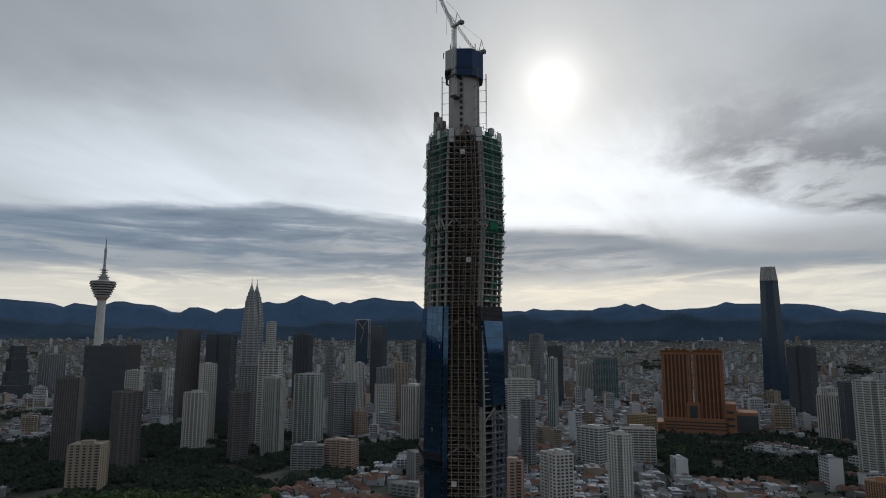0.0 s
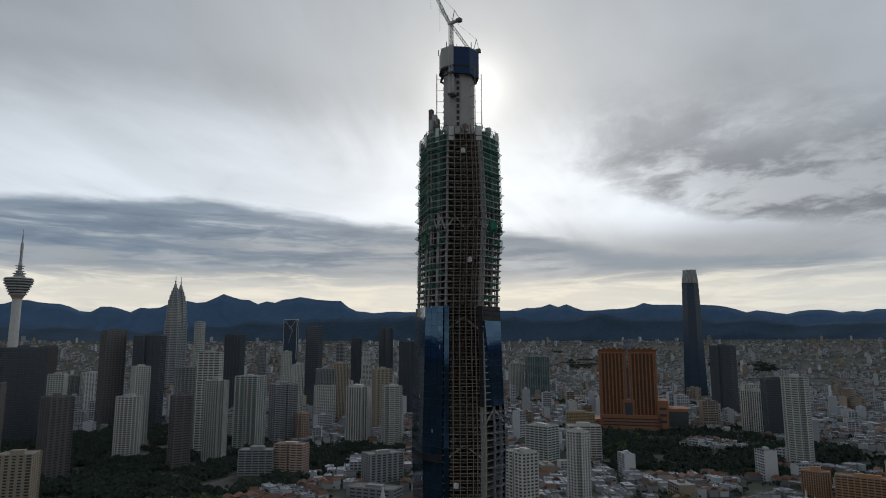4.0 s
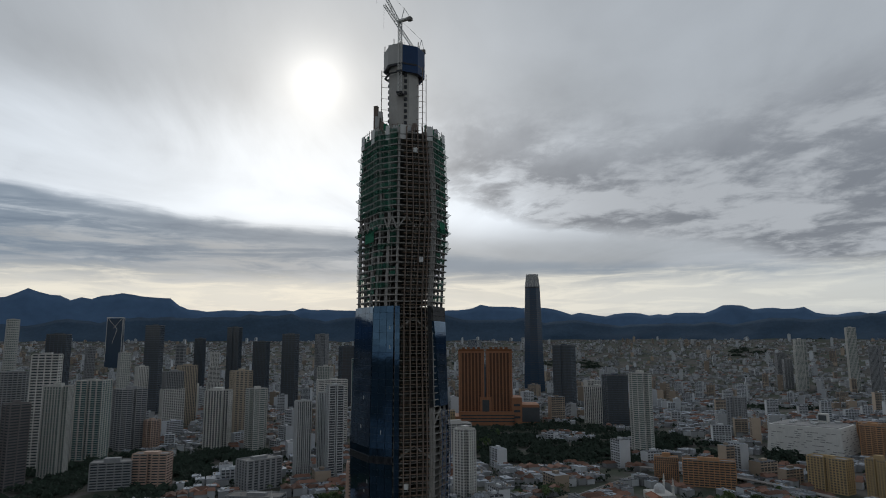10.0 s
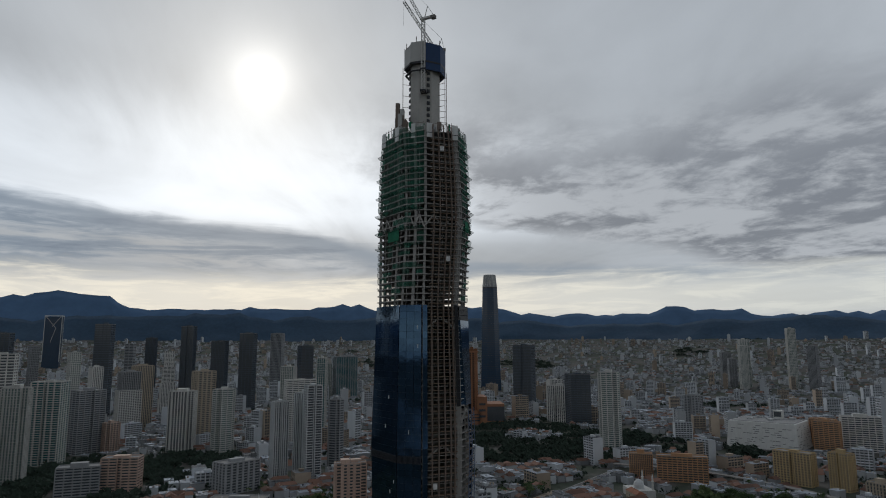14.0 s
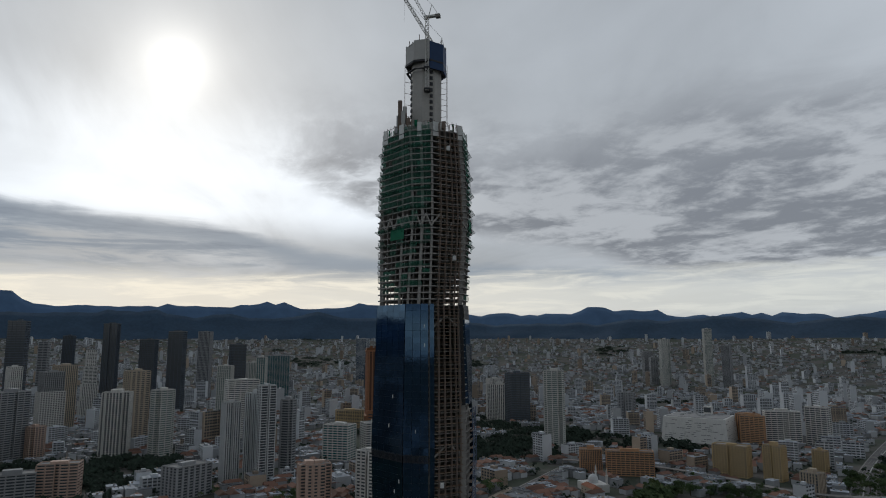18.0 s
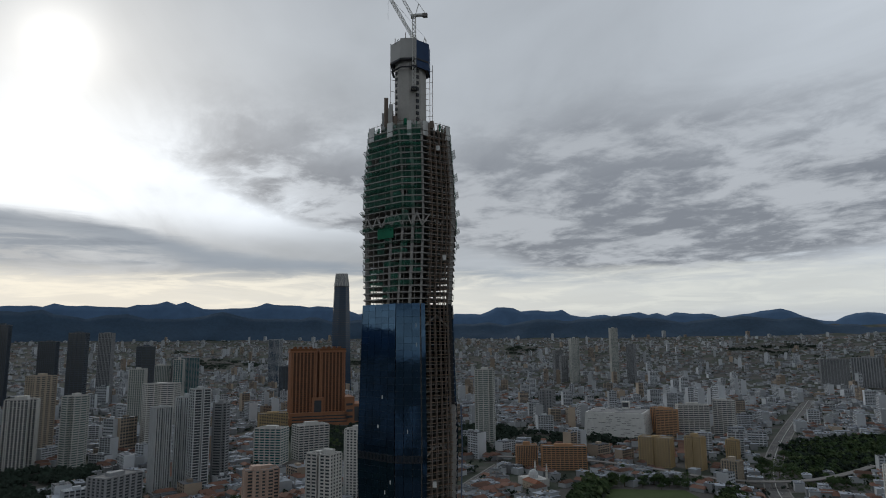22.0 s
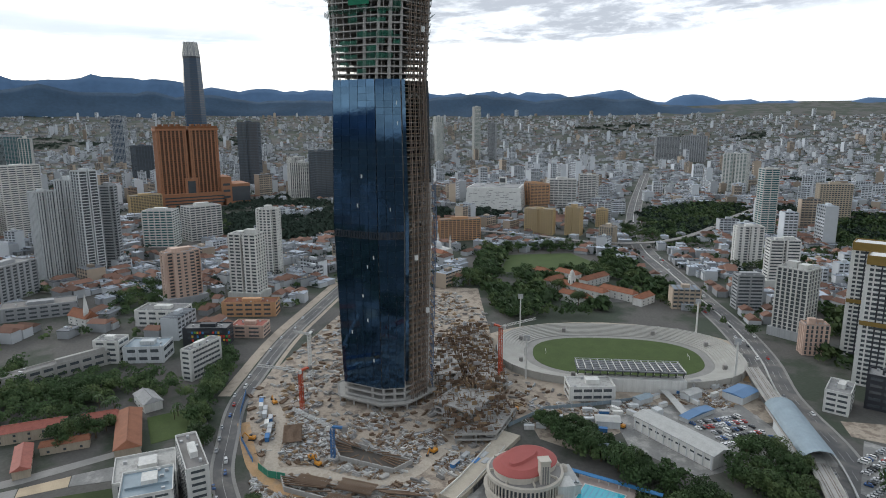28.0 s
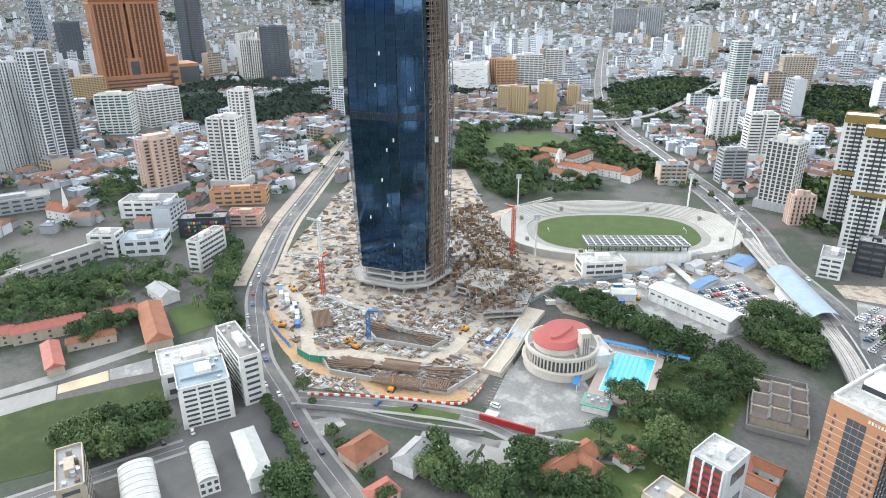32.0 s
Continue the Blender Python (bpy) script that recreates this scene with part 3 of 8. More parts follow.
def tower_nets():
    rng = random.Random(12)
    z = 206.0
    while z < CROWN - 3:
        dense = 0.95 if 262 < z else 0.45
        for i in range(8):
            n = 5 if i in (0, 4) else 3
            for j in range(n):
                if i == 2 and 0.15 < (j + 0.5) / n < 0.88:
                    continue
                if i in (4, 5, 6) and z < 300:
                    continue
                if rng.random() < dense:
                    lift = rng.choice((3.0, 3.4, 2.6)) if z > 262 else rng.choice((2.6, 3.4, 1.6))
                    a, b = on_face(i, j / n, z + 0.4, 0.35), on_face(i, (j + 1) / n, z + 0.4, 0.35)
                    c, d = on_face(i, (j + 1) / n, z + lift, 0.5 + rng.uniform(0, 0.4)), on_face(i, j / n, z + lift, 0.5)
                    Soup().quad(a, b, c, d).make("safety_net", NET, TOWER)
        z += STOREY
    # catch fans that stick out
    for z in (262, 274, 286, 302, 250, 240):
        for i in (0, 1, 3, 7):
            for j in range(3):
                a, b = on_face(i, j / 3, z, 0.3), on_face(i, (j + 0.9) / 3, z, 0.3)
                c, d = on_face(i, (j + 0.9) / 3, z + 1.4, 2.6), on_face(i, j / 3, z + 1.4, 2.6)
                Soup().beam(a, d, 0.18).beam(b, c, 0.18).beam(d, c, 0.15).quad(a, b, c, d).make("catch_fan", NET, TOWER)
    for i, f, z in ((0, 0.42, 244), (3, 0.2, 250)):
        a, b, c, d = on_face(i, f, z, 0.9), on_face(i, f + 0.42, z, 0.9), on_face(i, f + 0.40, z + 7, 0.6), on_face(i, f, z + 7, 0.6)
        Soup().quad(a, b, c, d).make("tarpaulin", NET_GREEN, TOWER, "bright green tarpaulin")


def tower_top():
    for i, f in ((0, 0.12), (0, 0.78), (1, 0.52), (2, 0.15), (2, 0.93), (3, 0.85), (4, 0.3), (6, 0.5), (7, 0.15), (7, 0.7)):
        a, b = on_face(i, f - 0.08, CROWN, 0.9), on_face(i, f + 0.10, CROWN, 0.9)
        n = Vector((*bearing(FACES[i][0]), 0))
        s = Soup()
        s.prism([(p.x, p.y) for p in (a, a - n * 0.5, b - n * 0.5, b)], CROWN - 8.5, CROWN + 1.0)
        s.make("protection_screen", SCREEN_WHITE, TOWER)
        Soup().prism([(p.x, p.y) for p in (a + n * 0.1, a - n * 0.7, b - n * 0.7, b + n * 0.1)], CROWN - 5.6, CROWN - 5.2).make("screen_seam", DARK_FRAME, TOWER)
    rng = random.Random(5)
    for i in range(8):
        for j in range(7):
            p = on_face(i, j / 7, CROWN, -0.5)
            Soup().beam(p, p + Vector((0, 0, rng.uniform(1, 3.4))), 0.25).make("scaffold_post", HOIST, TOWER)
        Soup().beam(on_face(i, 0, CROWN + 1.6, -0.5), on_face(i, 1, CROWN + 1.6, -0.5), 0.2).make("guard_rail", HOIST, TOWER)
    for j in range(46):
        p = on_face(rng.randrange(8), rng.uniform(0.1, 0.9), CROWN, -rng.uniform(2, 9))
        w = rng.uniform(0.6, 2.2)
        Soup().box(p.x - w, p.x + w, p.y - w * 0.6, p.y + w * 0.6, CROWN - 0.4, CROWN + rng.uniform(0.8, 4.4)).make("stacked_material", rng.choice((HOIST, STEEL, FORM_GREY, NET_GREEN)), TOWER)
    for j in range(5):
        a = bearing(300 + j * 9, 15)
        Soup().beam((*a, CROWN - 2), (*a, CROWN + 6 + 3 * (j % 3)), 0.6).make("placing_boom", HOIST, TOWER)
    # jump form round the core's head
    for a in range(0, 360, 45):
        mat = FORM_BLUE if a in (180, 225, 135, 90) else FORM_GREY
        x0, y0 = bearing(a - 22.5 + 11, 14.2)
        x1, y1 = bearing(a + 22.5 + 11, 14.2)
        n = bearing(a + 11, 0.4)
        (x0, y0), (x1, y1) = (x0 + TX, y0 + TY), (x1 + TX, y1 + TY)
        zt = 380 + (1.4 if a in (270, 0) else 0.0)
        Soup().prism([(x0, y0), (x0 - n[0], y0 - n[1]), (x1 - n[0], y1 - n[1]), (x1, y1)], 367.5 if mat is FORM_GREY else 361, zt).make("jump_form_panel", mat, TOWER)
        Soup().beam((x0 * 0.93, y0 * 0.93, 366.6), (x1 * 0.93, y1 * 0.93, 366.6), 2.2, 0, 1.2).make("form_platform", DARK_FRAME, TOWER)
        Soup().beam((x0 * 0.9, y0 * 0.9, 361.5), (x1 * 0.9, y1 * 0.9, 361.5), 1.6, 0, 0.4).make("trailing_platform", DARK_FRAME, TOWER)
    Soup().prism([(bearing(a, 13.0)[0] + TX, bearing(a, 13.0)[1] + TY) for a in range(33, -327, -45)], 377, 378).make("form_deck", DARK_FRAME, TOWER)
    for j in range(10):
        a = bearing(36 * j, 9 + 3 * (j % 2))
        Soup().beam((*a, 378), (*a, 382 + 2 * (j % 3)), 0.45).make("rebar_bundle", HOIST, TOWER)
        Soup().beam((a[0] * 1.05 + TX, a[1] * 1.05 + TY, 380), (a[0] * 0.9 + TX, a[1] * 0.9 + TY, 383), 0.3).make("form_brace", DARK_FRAME, TOWER)
    for z in (345, 360):
        Soup().box(-13.8, -8, -4.6, -0.6, z, z + 1.2).make("crane_tie", DARK_FRAME, TOWER)
    # a cluster of frames and a concrete pump beside the core
    for j in range(7):
        a = bearing(312 + j * 8, 14.5 + (j % 2) * 2.5)
        Soup().box(a[0] - 1.5, a[0] + 1.5, a[1] - 1.3, a[1] + 1.3, CROWN, CROWN + 8 + 4.5 * (j % 4)).make("formwork_stack", rng.choice((FORM_GREY, HOIST, STEEL)), TOWER)
    # openings in the core
    for j in range(9):
        for az in (326, 236):
            n = bearing(az, 10.1)
            n = (n[0] + TX, n[1] + TY)
            p = bearing(az + 90, 2.2)
            x, y, z = n[0] + p[0], n[1] + p[1], 325 + j * 4.2
            s = Soup().box(-0.9, 0.9, -0.5, 0.5, 0, 2.2)
            o = s.make("core_opening", DARK_FRAME, TOWER)
            o.matrix_basis = pose(x, y, z, 0, 0, -az)
    # slender hoist frames beside the core
    for az in (335, 155, 200):
        p = (bearing(az, 15.5)[0] + TX, bearing(az, 15.5)[1] + TY)
        q = (bearing(az, 10.5)[0] + TX, bearing(az, 10.5)[1] + TY)
        s = Soup()
        for d in (-0.5, 0.5):
            s.beam((p[0] + d, p[1], CROWN - 2), (p[0] + d, p[1], 366), 0.22)
        for j in range(12):
            s.beam((p[0] - 0.5, p[1], CROWN + j * 4), (p[0] + 0.5, p[1], CROWN + j * 4), 0.15)
            if j % 2:
                s.beam((p[0], p[1], CROWN + j * 4), (q[0], q[1], CROWN + j * 4), 0.22)
        s.make("hoist_frame", HOIST, TOWER)


def lattice(s, a, b, w, n, bar=0.25):
    """A square lattice boom from a to b."""
    a, b = Vector(a), Vector(b)
    d = (b - a).normalized()
    side = d.cross(Vector((0, 0, 1)))
    side = Vector((1, 0, 0)) if side.length < 1e-3 else side.normalized()
    up = side.cross(d)
    cs = [(side * x + up * y) * w / 2 for x, y in ((-1, -1), (1, -1), (1, 1), (-1, 1))]
    for c in cs:
        s.beam(a + c, b + c, bar)
    for i in range(n):
        p, q = a.lerp(b, i / n), a.lerp(b, (i + 1) / n)
        for j in range(4):
            c0, c1 = cs[j], cs[(j + 1) % 4]
            s.beam(p + c0, q + c1, bar * 0.7)
            s.beam(p + c0, p + c1, bar * 0.7)
    return s


def luffing_crane(base, z_top, boom_to, mat, label, tail=9.0, width=2.2):
    t = empty("tower_crane", pose(*base), label, "crane", "tower cranes")
    h = z_top - base[2]
    lattice(Soup(), (0, 0, 0), (0, 0, h), width, max(4, int(h / 3)), 0.32).make("mast", mat, t)
    d = Vector((boom_to[0] - base[0], boom_to[1] - base[1], 0)).normalized()
    tip = Vector(boom_to) - Vector(base)
    deck = Soup().beam(-d * tail + Vector((0, 0, h + 0.6)), d * 2.0 + Vector((0, 0, h + 0.6)), 2.6, 0, 1.2)
    deck = deck.make("machinery_deck", mat, t)
    Soup().beam(-d * tail + Vector((0, 0, h + 0.2)), -d * (tail - 3.0) + Vector((0, 0, h + 0.2)), 3.0, 0, 2.2).make("counterweight", DARK_CONCRETE, deck)
    Soup().beam(d * 0.5 + d.cross(Vector((0, 0, 1))) * 2 + Vector((0, 0, h + 1)), d * 2.4 + d.cross(Vector((0, 0, 1))) * 2 + Vector((0, 0, h + 1)), 1.6, 0, 2.2).make("cab", SCREEN_WHITE, t)
    jib = lattice(Soup(), d * 1.5 + Vector((0, 0, h + 1.2)), tip, 1.6, max(5, int((tip - Vector((0, 0, h))).length / 3)), 0.24).make("jib", mat, t)
    apex = -d * 3.2 + Vector((0, 0, h + 9))
    Soup().beam(-d * 1 + Vector((0, 0, h + 1)), apex, 0.4).beam(-d * (tail - 1) + Vector((0, 0, h + 1)), apex, 0.3).make("back_mast", mat, t)
    Soup().beam(apex, tip, 0.12).make("pendant_line", DARK_FRAME, jib)
    Soup().beam(tip, (tip.x, tip.y, tip.z - 18), 0.1).make("hoist_rope", DARK_FRAME, jib)
    return t


tower_floors()
tower_columns()
tower_glass()
tower_hoists()
tower_nets()
tower_top()
luffing_crane((CX - 12.2, CY - 2.6, 345), 396, (CX - 7, CY + 16, 432), CRANE_WHITE, "white luffing tower crane clamped to the tower's core")
luffing_crane((CX + 8, CY - 9, 378), 383, (CX + 3, CY + 14, 419), CRANE_WHITE, "white luffing tower crane on the core's head", tail=6.0)


# ---- building library ----
def tint(name, c, **kw):
    return paint(name, c, kw.pop("rough", 0.75), per_object=0.10, streak=0.30, **kw)


PALE = tint("pale_render", (0.51, 0.51, 0.485), vary=0.2)
BRIGHT = tint("white_render", (0.59, 0.585, 0.56), vary=0.2)
SLATE = tint("slate_render", (0.50, 0.52, 0.53))
GREY = tint("grey_render", (0.30, 0.31, 0.32))
PINK = tint("salmon_render", (0.52, 0.38, 0.31))
SAND = tint("sand_render", (0.40, 0.34, 0.265))
PLUM = tint("plum_brown_render", (0.15, 0.14, 0.14))
YELLOW = tint("ochre_render", (0.47, 0.35, 0.19))
ORANGE = tint("orange_render", (0.46, 0.265, 0.145))
INK = tint("blue_black_cladding", (0.075, 0.095, 0.12))
TEAL = paint("teal_glass", (0.02, 0.10, 0.11), 0.15, vary=0.2, spec=0.8)
GLASS_GREEN = paint("green_grey_glass", (0.13, 0.18, 0.17), 0.2, vary=0.2, spec=0.7)

# wall, glass, floor height, share of solid band, pier spacing, pier width, words
STYLES = {
    "pale": (PALE, GLASS_GREEN, 3.4, 0.42, 4.5, 1.4, "pale high-rise apartment tower with glazed balconies", "apartment tower"),
    "white": (BRIGHT, GLASS_DARK, 3.3, 0.45, 4.2, 1.6, "white high-rise apartment block with rows of windows", "apartment tower"),
    "green": (PALE, TEAL, 3.4, 0.35, 5.0, 1.0, "apartment tower of green glass and pale bands", "apartment tower"),
    "grey": (GREY, GLASS_DARK, 3.4, 0.40, 4.2, 1.3, "grey concrete tower block with dark windows", "tower block"),
    "slate": (SLATE, GLASS_DARK, 3.3, 0.22, 3.0, 1.3, "slim slate-grey condominium tower with vertical fins", "apartment tower"),
    "dark": (INK, GLASS_DARK, 3.9, 0.25, 4.5, 0.5, "dark glass office tower with fine mullions", "office tower"),
    "plum": (PLUM, GLASS_DARK, 3.5, 0.45, 4.0, 1.5, "dark brown high-rise tower with narrow windows", "tower block"),
    "brown": (SAND, GLASS_DARK, 3.5, 0.45, 4.0, 1.5, "brown stone-clad office block with square windows", "office building"),
    "pink": (PINK, GLASS_DARK, 3.3, 0.45, 4.0, 1.5, "salmon-coloured apartment block with recessed balconies", "apartment building"),
    "sand": (SAND, GLASS_DARK, 3.3, 0.45, 4.0, 1.5, "sand-coloured block with small square windows", "apartment building"),
    "sand_hotel": (PALE, GLASS_DARK, 3.3, 0.35, 2.8, 1.0, "cream hotel block with tall window strips", "hotel"),
    "yellow": (YELLOW, GLASS_DARK, 3.0, 0.45, 3.4, 1.3, "ochre-yellow public housing block with open corridors", "housing block"),
    "orange": (ORANGE, GLASS_DARK, 3.0, 0.45, 3.4, 1.3, "orange-painted slab block of flats", "housing block"),
    "flats": (ORANGE, GLASS_DARK, 3.0, 0.40, 2.6, 0.9, "long orange-brown walk-up block of flats", "housing block"),
    "stripe": (BRIGHT, GLASS_DARK, 3.6, 0.45, 9.0, 1.2, "white office block with dark ribbon windows", "office building"),
    "teal": (BRIGHT, TEAL, 3.6, 0.45, 9.0, 1.5, "white office block with teal ribbon windows", "office building"),
    "teal_tower": (GREY, TEAL, 3.8, 0.22, 4.5, 0.6, "teal glass office tower with thin bands", "office tower"),
    "glass": (SLATE, GLASS_BLUE, 3.9, 0.20, 4.5, 0.5, "blue glass office tower with light frames", "office tower"),
}
FOOTPRINTS = []


def plan_of(kind, w, d):
    a, b = w / 2, d / 2
    if kind == "cross":
        p, q = a * 0.58, b * 0.55
        return [(-p, -b), (p, -b), (p, -q), (a, -q), (a, q), (p, q), (p, b), (-p, b), (-p, q), (-a, q), (-a, -q), (-p, -q)]
    if kind == "notch":
        n, e = w * 0.07, min(2.5, d * 0.15)
        return [(-a, -b), (-n, -b), (-n, -b + e), (n, -b + e), (n, -b), (a, -b), (a, b), (n, b), (n, b - e), (-n, b - e), (-n, b), (-a, b)]
    if kind == "round":
        return [(a * math.cos(i * math.pi / 10), b * math.sin(i * math.pi / 10)) for i in range(20)]
    return [(-a, -b), (a, -b), (a, b), (-a, b)]


def grown(pts, k):
    return [(x + math.copysign(k, x), y + math.copysign(k, y)) for x, y in pts]


def storeys(parent, pts, z0, z1, style, far, tag=""):
    wall, glass, fh, share, gap, pw = STYLES[style][:6]
    mood = random.Random(int(z1 * 31 + abs(pts[0][0]) * 17 + z0)).randrange(4)
    if mood == 0:
        share, pw, gap = share * 0.45, pw * 1.1, gap * 0.85
    elif mood == 1:
        share, gap = min(0.55, share * 1.15), gap * 2.4
    elif mood == 2:
        pw, gap = pw * 2.2, gap * 1.9
    n = max(2, min(40, round((z1 - z0) / fh)) if far else min(24, round((z1 - z0) / fh)))
    step = (z1 - z0) / n
    Soup().prism(pts, z0, z1 - 0.3).make("glazed_core", glass, parent)
    band = Soup().prism(grown(pts, 0.45), 0, step * share).mesh("floor_band", [wall])
    if far:
        s = Soup()
        for i in range(n):
            s.prism(grown(pts, 0.45), z0 + i * step, z0 + (i + share) * step)
        tagged(s.make("band_grid", wall, parent), kind="stuff")
    else:
        for i in range(n):
            part_of("floor_band", band, None, parent).location = (0, 0, z0 + i * step)
    pier = Soup().box(-pw / 2, pw / 2, -0.75, 0.25, z0, z1).mesh("pier", [wall])
    sides = list(zip(pts, pts[1:] + pts[:1]))
    round_it = sum(math.dist(a, b) for a, b in sides)
    gap = max(gap, round_it / (34 if far else 20))
    s = Soup()
    for (ax, ay), (bx, by) in sides:
        m = max(1, round(math.hypot(bx - ax, by - ay) / gap))
        for j in range(m):
            f = j / m
            if far:
                u, v = (bx - ax) / max(1e-6, math.dist((ax, ay), (bx, by))), (by - ay) / max(1e-6, math.dist((ax, ay), (bx, by)))
                s.box(-pw / 2, pw / 2, -0.75, 0.25, z0, z1, 0, math.atan2(v, u), (ax + (bx - ax) * f, ay + (by - ay) * f))
                continue
            o = part_of("pier", pier, None, parent)
            o.matrix_basis = pose(ax + (bx - ax) * f, ay + (by - ay) * f, 0, 0, 0, math.degrees(math.atan2(by - ay, bx - ax)))
    if far:
        tagged(s.make("pier_grid", wall, parent), kind="stuff")
    roof = Soup().prism(grown(pts, 0.5), z1 - 0.3, z1 + 0.2).make("roof_slab", ROOF_GREY, parent)
    return roof


def building(x, y, w, d, h, rz, style, plan):
    base = ground_height(x, y)
    h -= base
    far = math.hypot(x + 390, y) > 760
    label, category = STYLES[style][6:]
    name = category.replace(" ", "_")
    top = empty(name, pose(x, y, base, 0, 0, rz), label, category, group="city buildings")
    rng = random.Random(int(x * 7 + y * 13))
    FOOTPRINTS.append((x, y, max(w, d) * 0.72 + 4))
    if plan == "step":
        for i in range(4):
            k = 1 - 0.16 * i
            storeys(top, plan_of("rect", w * k, d * k), h * i / 4, h * (i + 1) / 4, style, far)
        return top
    pts = plan_of(plan, w, d)
    roof = storeys(top, pts, 0, h, style, far)
    wall = STYLES[style][0]
    s = Soup()
    for (ax, ay), (bx, by) in zip(pts, pts[1:] + pts[:1]):
        s.beam((ax, ay, h + 0.7), (bx, by, h + 0.7), 0.5, 0, 1.4)
    s.make("parapet", wall, top)
    for k in range(2 if not far else 1):
        a, b = w * rng.uniform(0.12, 0.22), d * rng.uniform(0.12, 0.25)
        u, v = (k - 0.5) * w * 0.36 if not far else 0, rng.uniform(-0.1, 0.1) * d
        Soup().box(u - a, u + a, v - b, v + b, h, h + rng.uniform(2.5, 5.5)).make("plant_room", wall, roof)
    if not far:
        for k in range(2):
            u, v = rng.uniform(-0.35, 0.35) * w, rng.uniform(-0.25, 0.25) * d
            Soup().box(u - 0.9, u + 0.9, v - 0.7, v + 0.7, h + 0.2, h + 1.8).make("roof_unit", STEEL, roof)
        if h > 45:
            Soup().box(-w * 0.62, w * 0.62, -d * 0.62, d * 0.62, 0, 7.5).make("podium", GREY if style != "white" else PALE, top)
    return top


# ---- the city's named buildings ----
building(382, 605, 32, 26, 123, 288, "pale", "cross")
building(519, 666, 42, 34, 123, 286, "green", "notch")
building(620, 677, 44, 35, 103, 333, "grey", "notch")
building(839, 747, 43, 26, 87, 320, "white", "rect")
building(1138, 904, 34, 21, 79, 289, "white", "rect")
building(654, 523, 41, 37, 100, 282, "white", "cross")
building(648, 446, 32, 29, 104, 319, "pale", "cross")
building(635, 640, 24, 21, 48, 332, "pink", "cross")
building(342, 477, 47, 24, 33, 299, "grey", "rect")
building(369, 439, 43, 22, 40, 286, "pink", "notch")
building(384, 295, 47, 28, 36, 328, "grey", "rect")
building(742, 1003, 31, 25, 73, 335, "white", "rect")
building(679, 993, 29, 23, 73, 336, "dark", "round")
building(1143, 1025, 38, 34, 232, 287, "dark", "rect")
building(1342, 903, 34, 31, 231, 281, "dark", "notch")
building(441, 685, 36, 21, 166, 299, "white", "rect")
building(1183, 866, 40, 20, 163, 312, "white", "step")
building(1116, 693, 33, 30, 188, 278, "dark", "rect")
building(1330, 717, 38, 34, 210, 276, "dark", "rect")
building(1734, 795, 37, 34, 216, 273, "grey", "rect")
building(999, 468, 28, 25, 130, 273, "pale", "rect")
building(775, 359, 54, 27, 113, 302, "white", "rect")
building(975, 383, 18, 16, 149, 270, "green", "rect")
building(1440, 589, 36, 32, 175, 311, "dark", "rect")
building(790, 559, 34, 31, 128, 320, "brown", "rect")
building(803, 797, 20, 18, 135, 328, "white", "rect")
building(843, 750, 36, 25, 124, 325, "grey", "rect")
building(943, 785, 37, 29, 133, 324, "brown", "rect")
building(1117, 1202, 19, 17, 175, 331, "grey", "rect")
building(999, 1195, 47, 33, 208, 293, "dark", "rect")
building(938, 950, 21, 19, 162, 329, "pale", "rect")
building(1372, 1036, 26, 23, 199, 283, "dark", "rect")
building(1424, 1137, 24, 21, 182, 285, "grey", "rect")
building(341, 756, 39, 35, 96, 300, "white", "round")
building(185, 696, 30, 27, 109, 355, "plum", "rect")
building(83, 597, 36, 29, 56, 313, "sand", "rect")
building(624, 2136, 72, 58, 172, 358, "dark", "step")
building(745, 2162, 70, 49, 141, 350, "grey", "rect")
building(368, 1109, 70, 42, 174, 347, "dark", "rect")
building(758, 1468, 44, 35, 106, 347, "white", "rect")
building(724, 1509, 35, 28, 98, 348, "grey", "notch")
building(416, 830, 25, 20, 141, 344, "white", "rect")
building(614, 1189, 43, 35, 212, 346, "plum", "rect")
building(649, 1107, 59, 41, 201, 303, "dark", "notch")
building(448, 749, 41, 29, 139, 331, "grey", "round")
building(1028, 1371, 30, 27, 248, 299, "pale", "round")
building(608, 1421, 28, 22, 177, 350, "plum", "rect")
building(336, 942, 25, 20, 128, 310, "pale", "rect")
building(309, 598, 24, 19, 106, 342, "plum", "rect")
building(157, 810, 33, 20, 126, 314, "plum", "rect")
building(1525, -49, 55, 39, 175, 252, "dark", "notch")
building(1191, -125, 32, 25, 93, 290, "white", "notch")
building(1121, -174, 46, 36, 110, 288, "dark", "rect")
building(767, -204, 33, 27, 129, 246, "pale", "cross")
building(1096, -420, 30, 24, 66, 234, "grey", "notch")
building(2053, -822, 25, 20, 169, 274, "pale", "rect")
building(2181, -798, 33, 26, 144, 275, "grey", "rect")
building(778, -558, 38, 15, 49, 235, "orange", "rect")
building(454, 269, 19, 18, 102, 307, "slate", "notch")
building(491, 248, 20, 18, 111, 255, "slate", "notch")
building(464, 226, 20, 18, 123, 304, "slate", "notch")
building(516, 209, 19, 17, 100, 252, "grey", "cross")
building(633, 156, 42, 30, 52, 253, "teal", "rect")
building(671, 100, 50, 30, 51, 295, "stripe", "rect")
building(1009, 199, 58, 23, 36, 284, "yellow", "rect")
building(301, 126, 33, 23, 52, 292, "pink", "cross")
building(292, 62, 29, 20, 67, 237, "white", "notch")
building(391, 29, 24, 21, 78, 240, "white", "cross")
building(2272, 345, 43, 39, 196, 255, "glass", "rect")
building(1835, 249, 52, 41, 104, 294, "dark", "rect")
building(1829, 581, 75, 45, 136, 302, "teal_tower", "notch")
building(1817, 655, 47, 38, 112, 304, "pale", "rect")
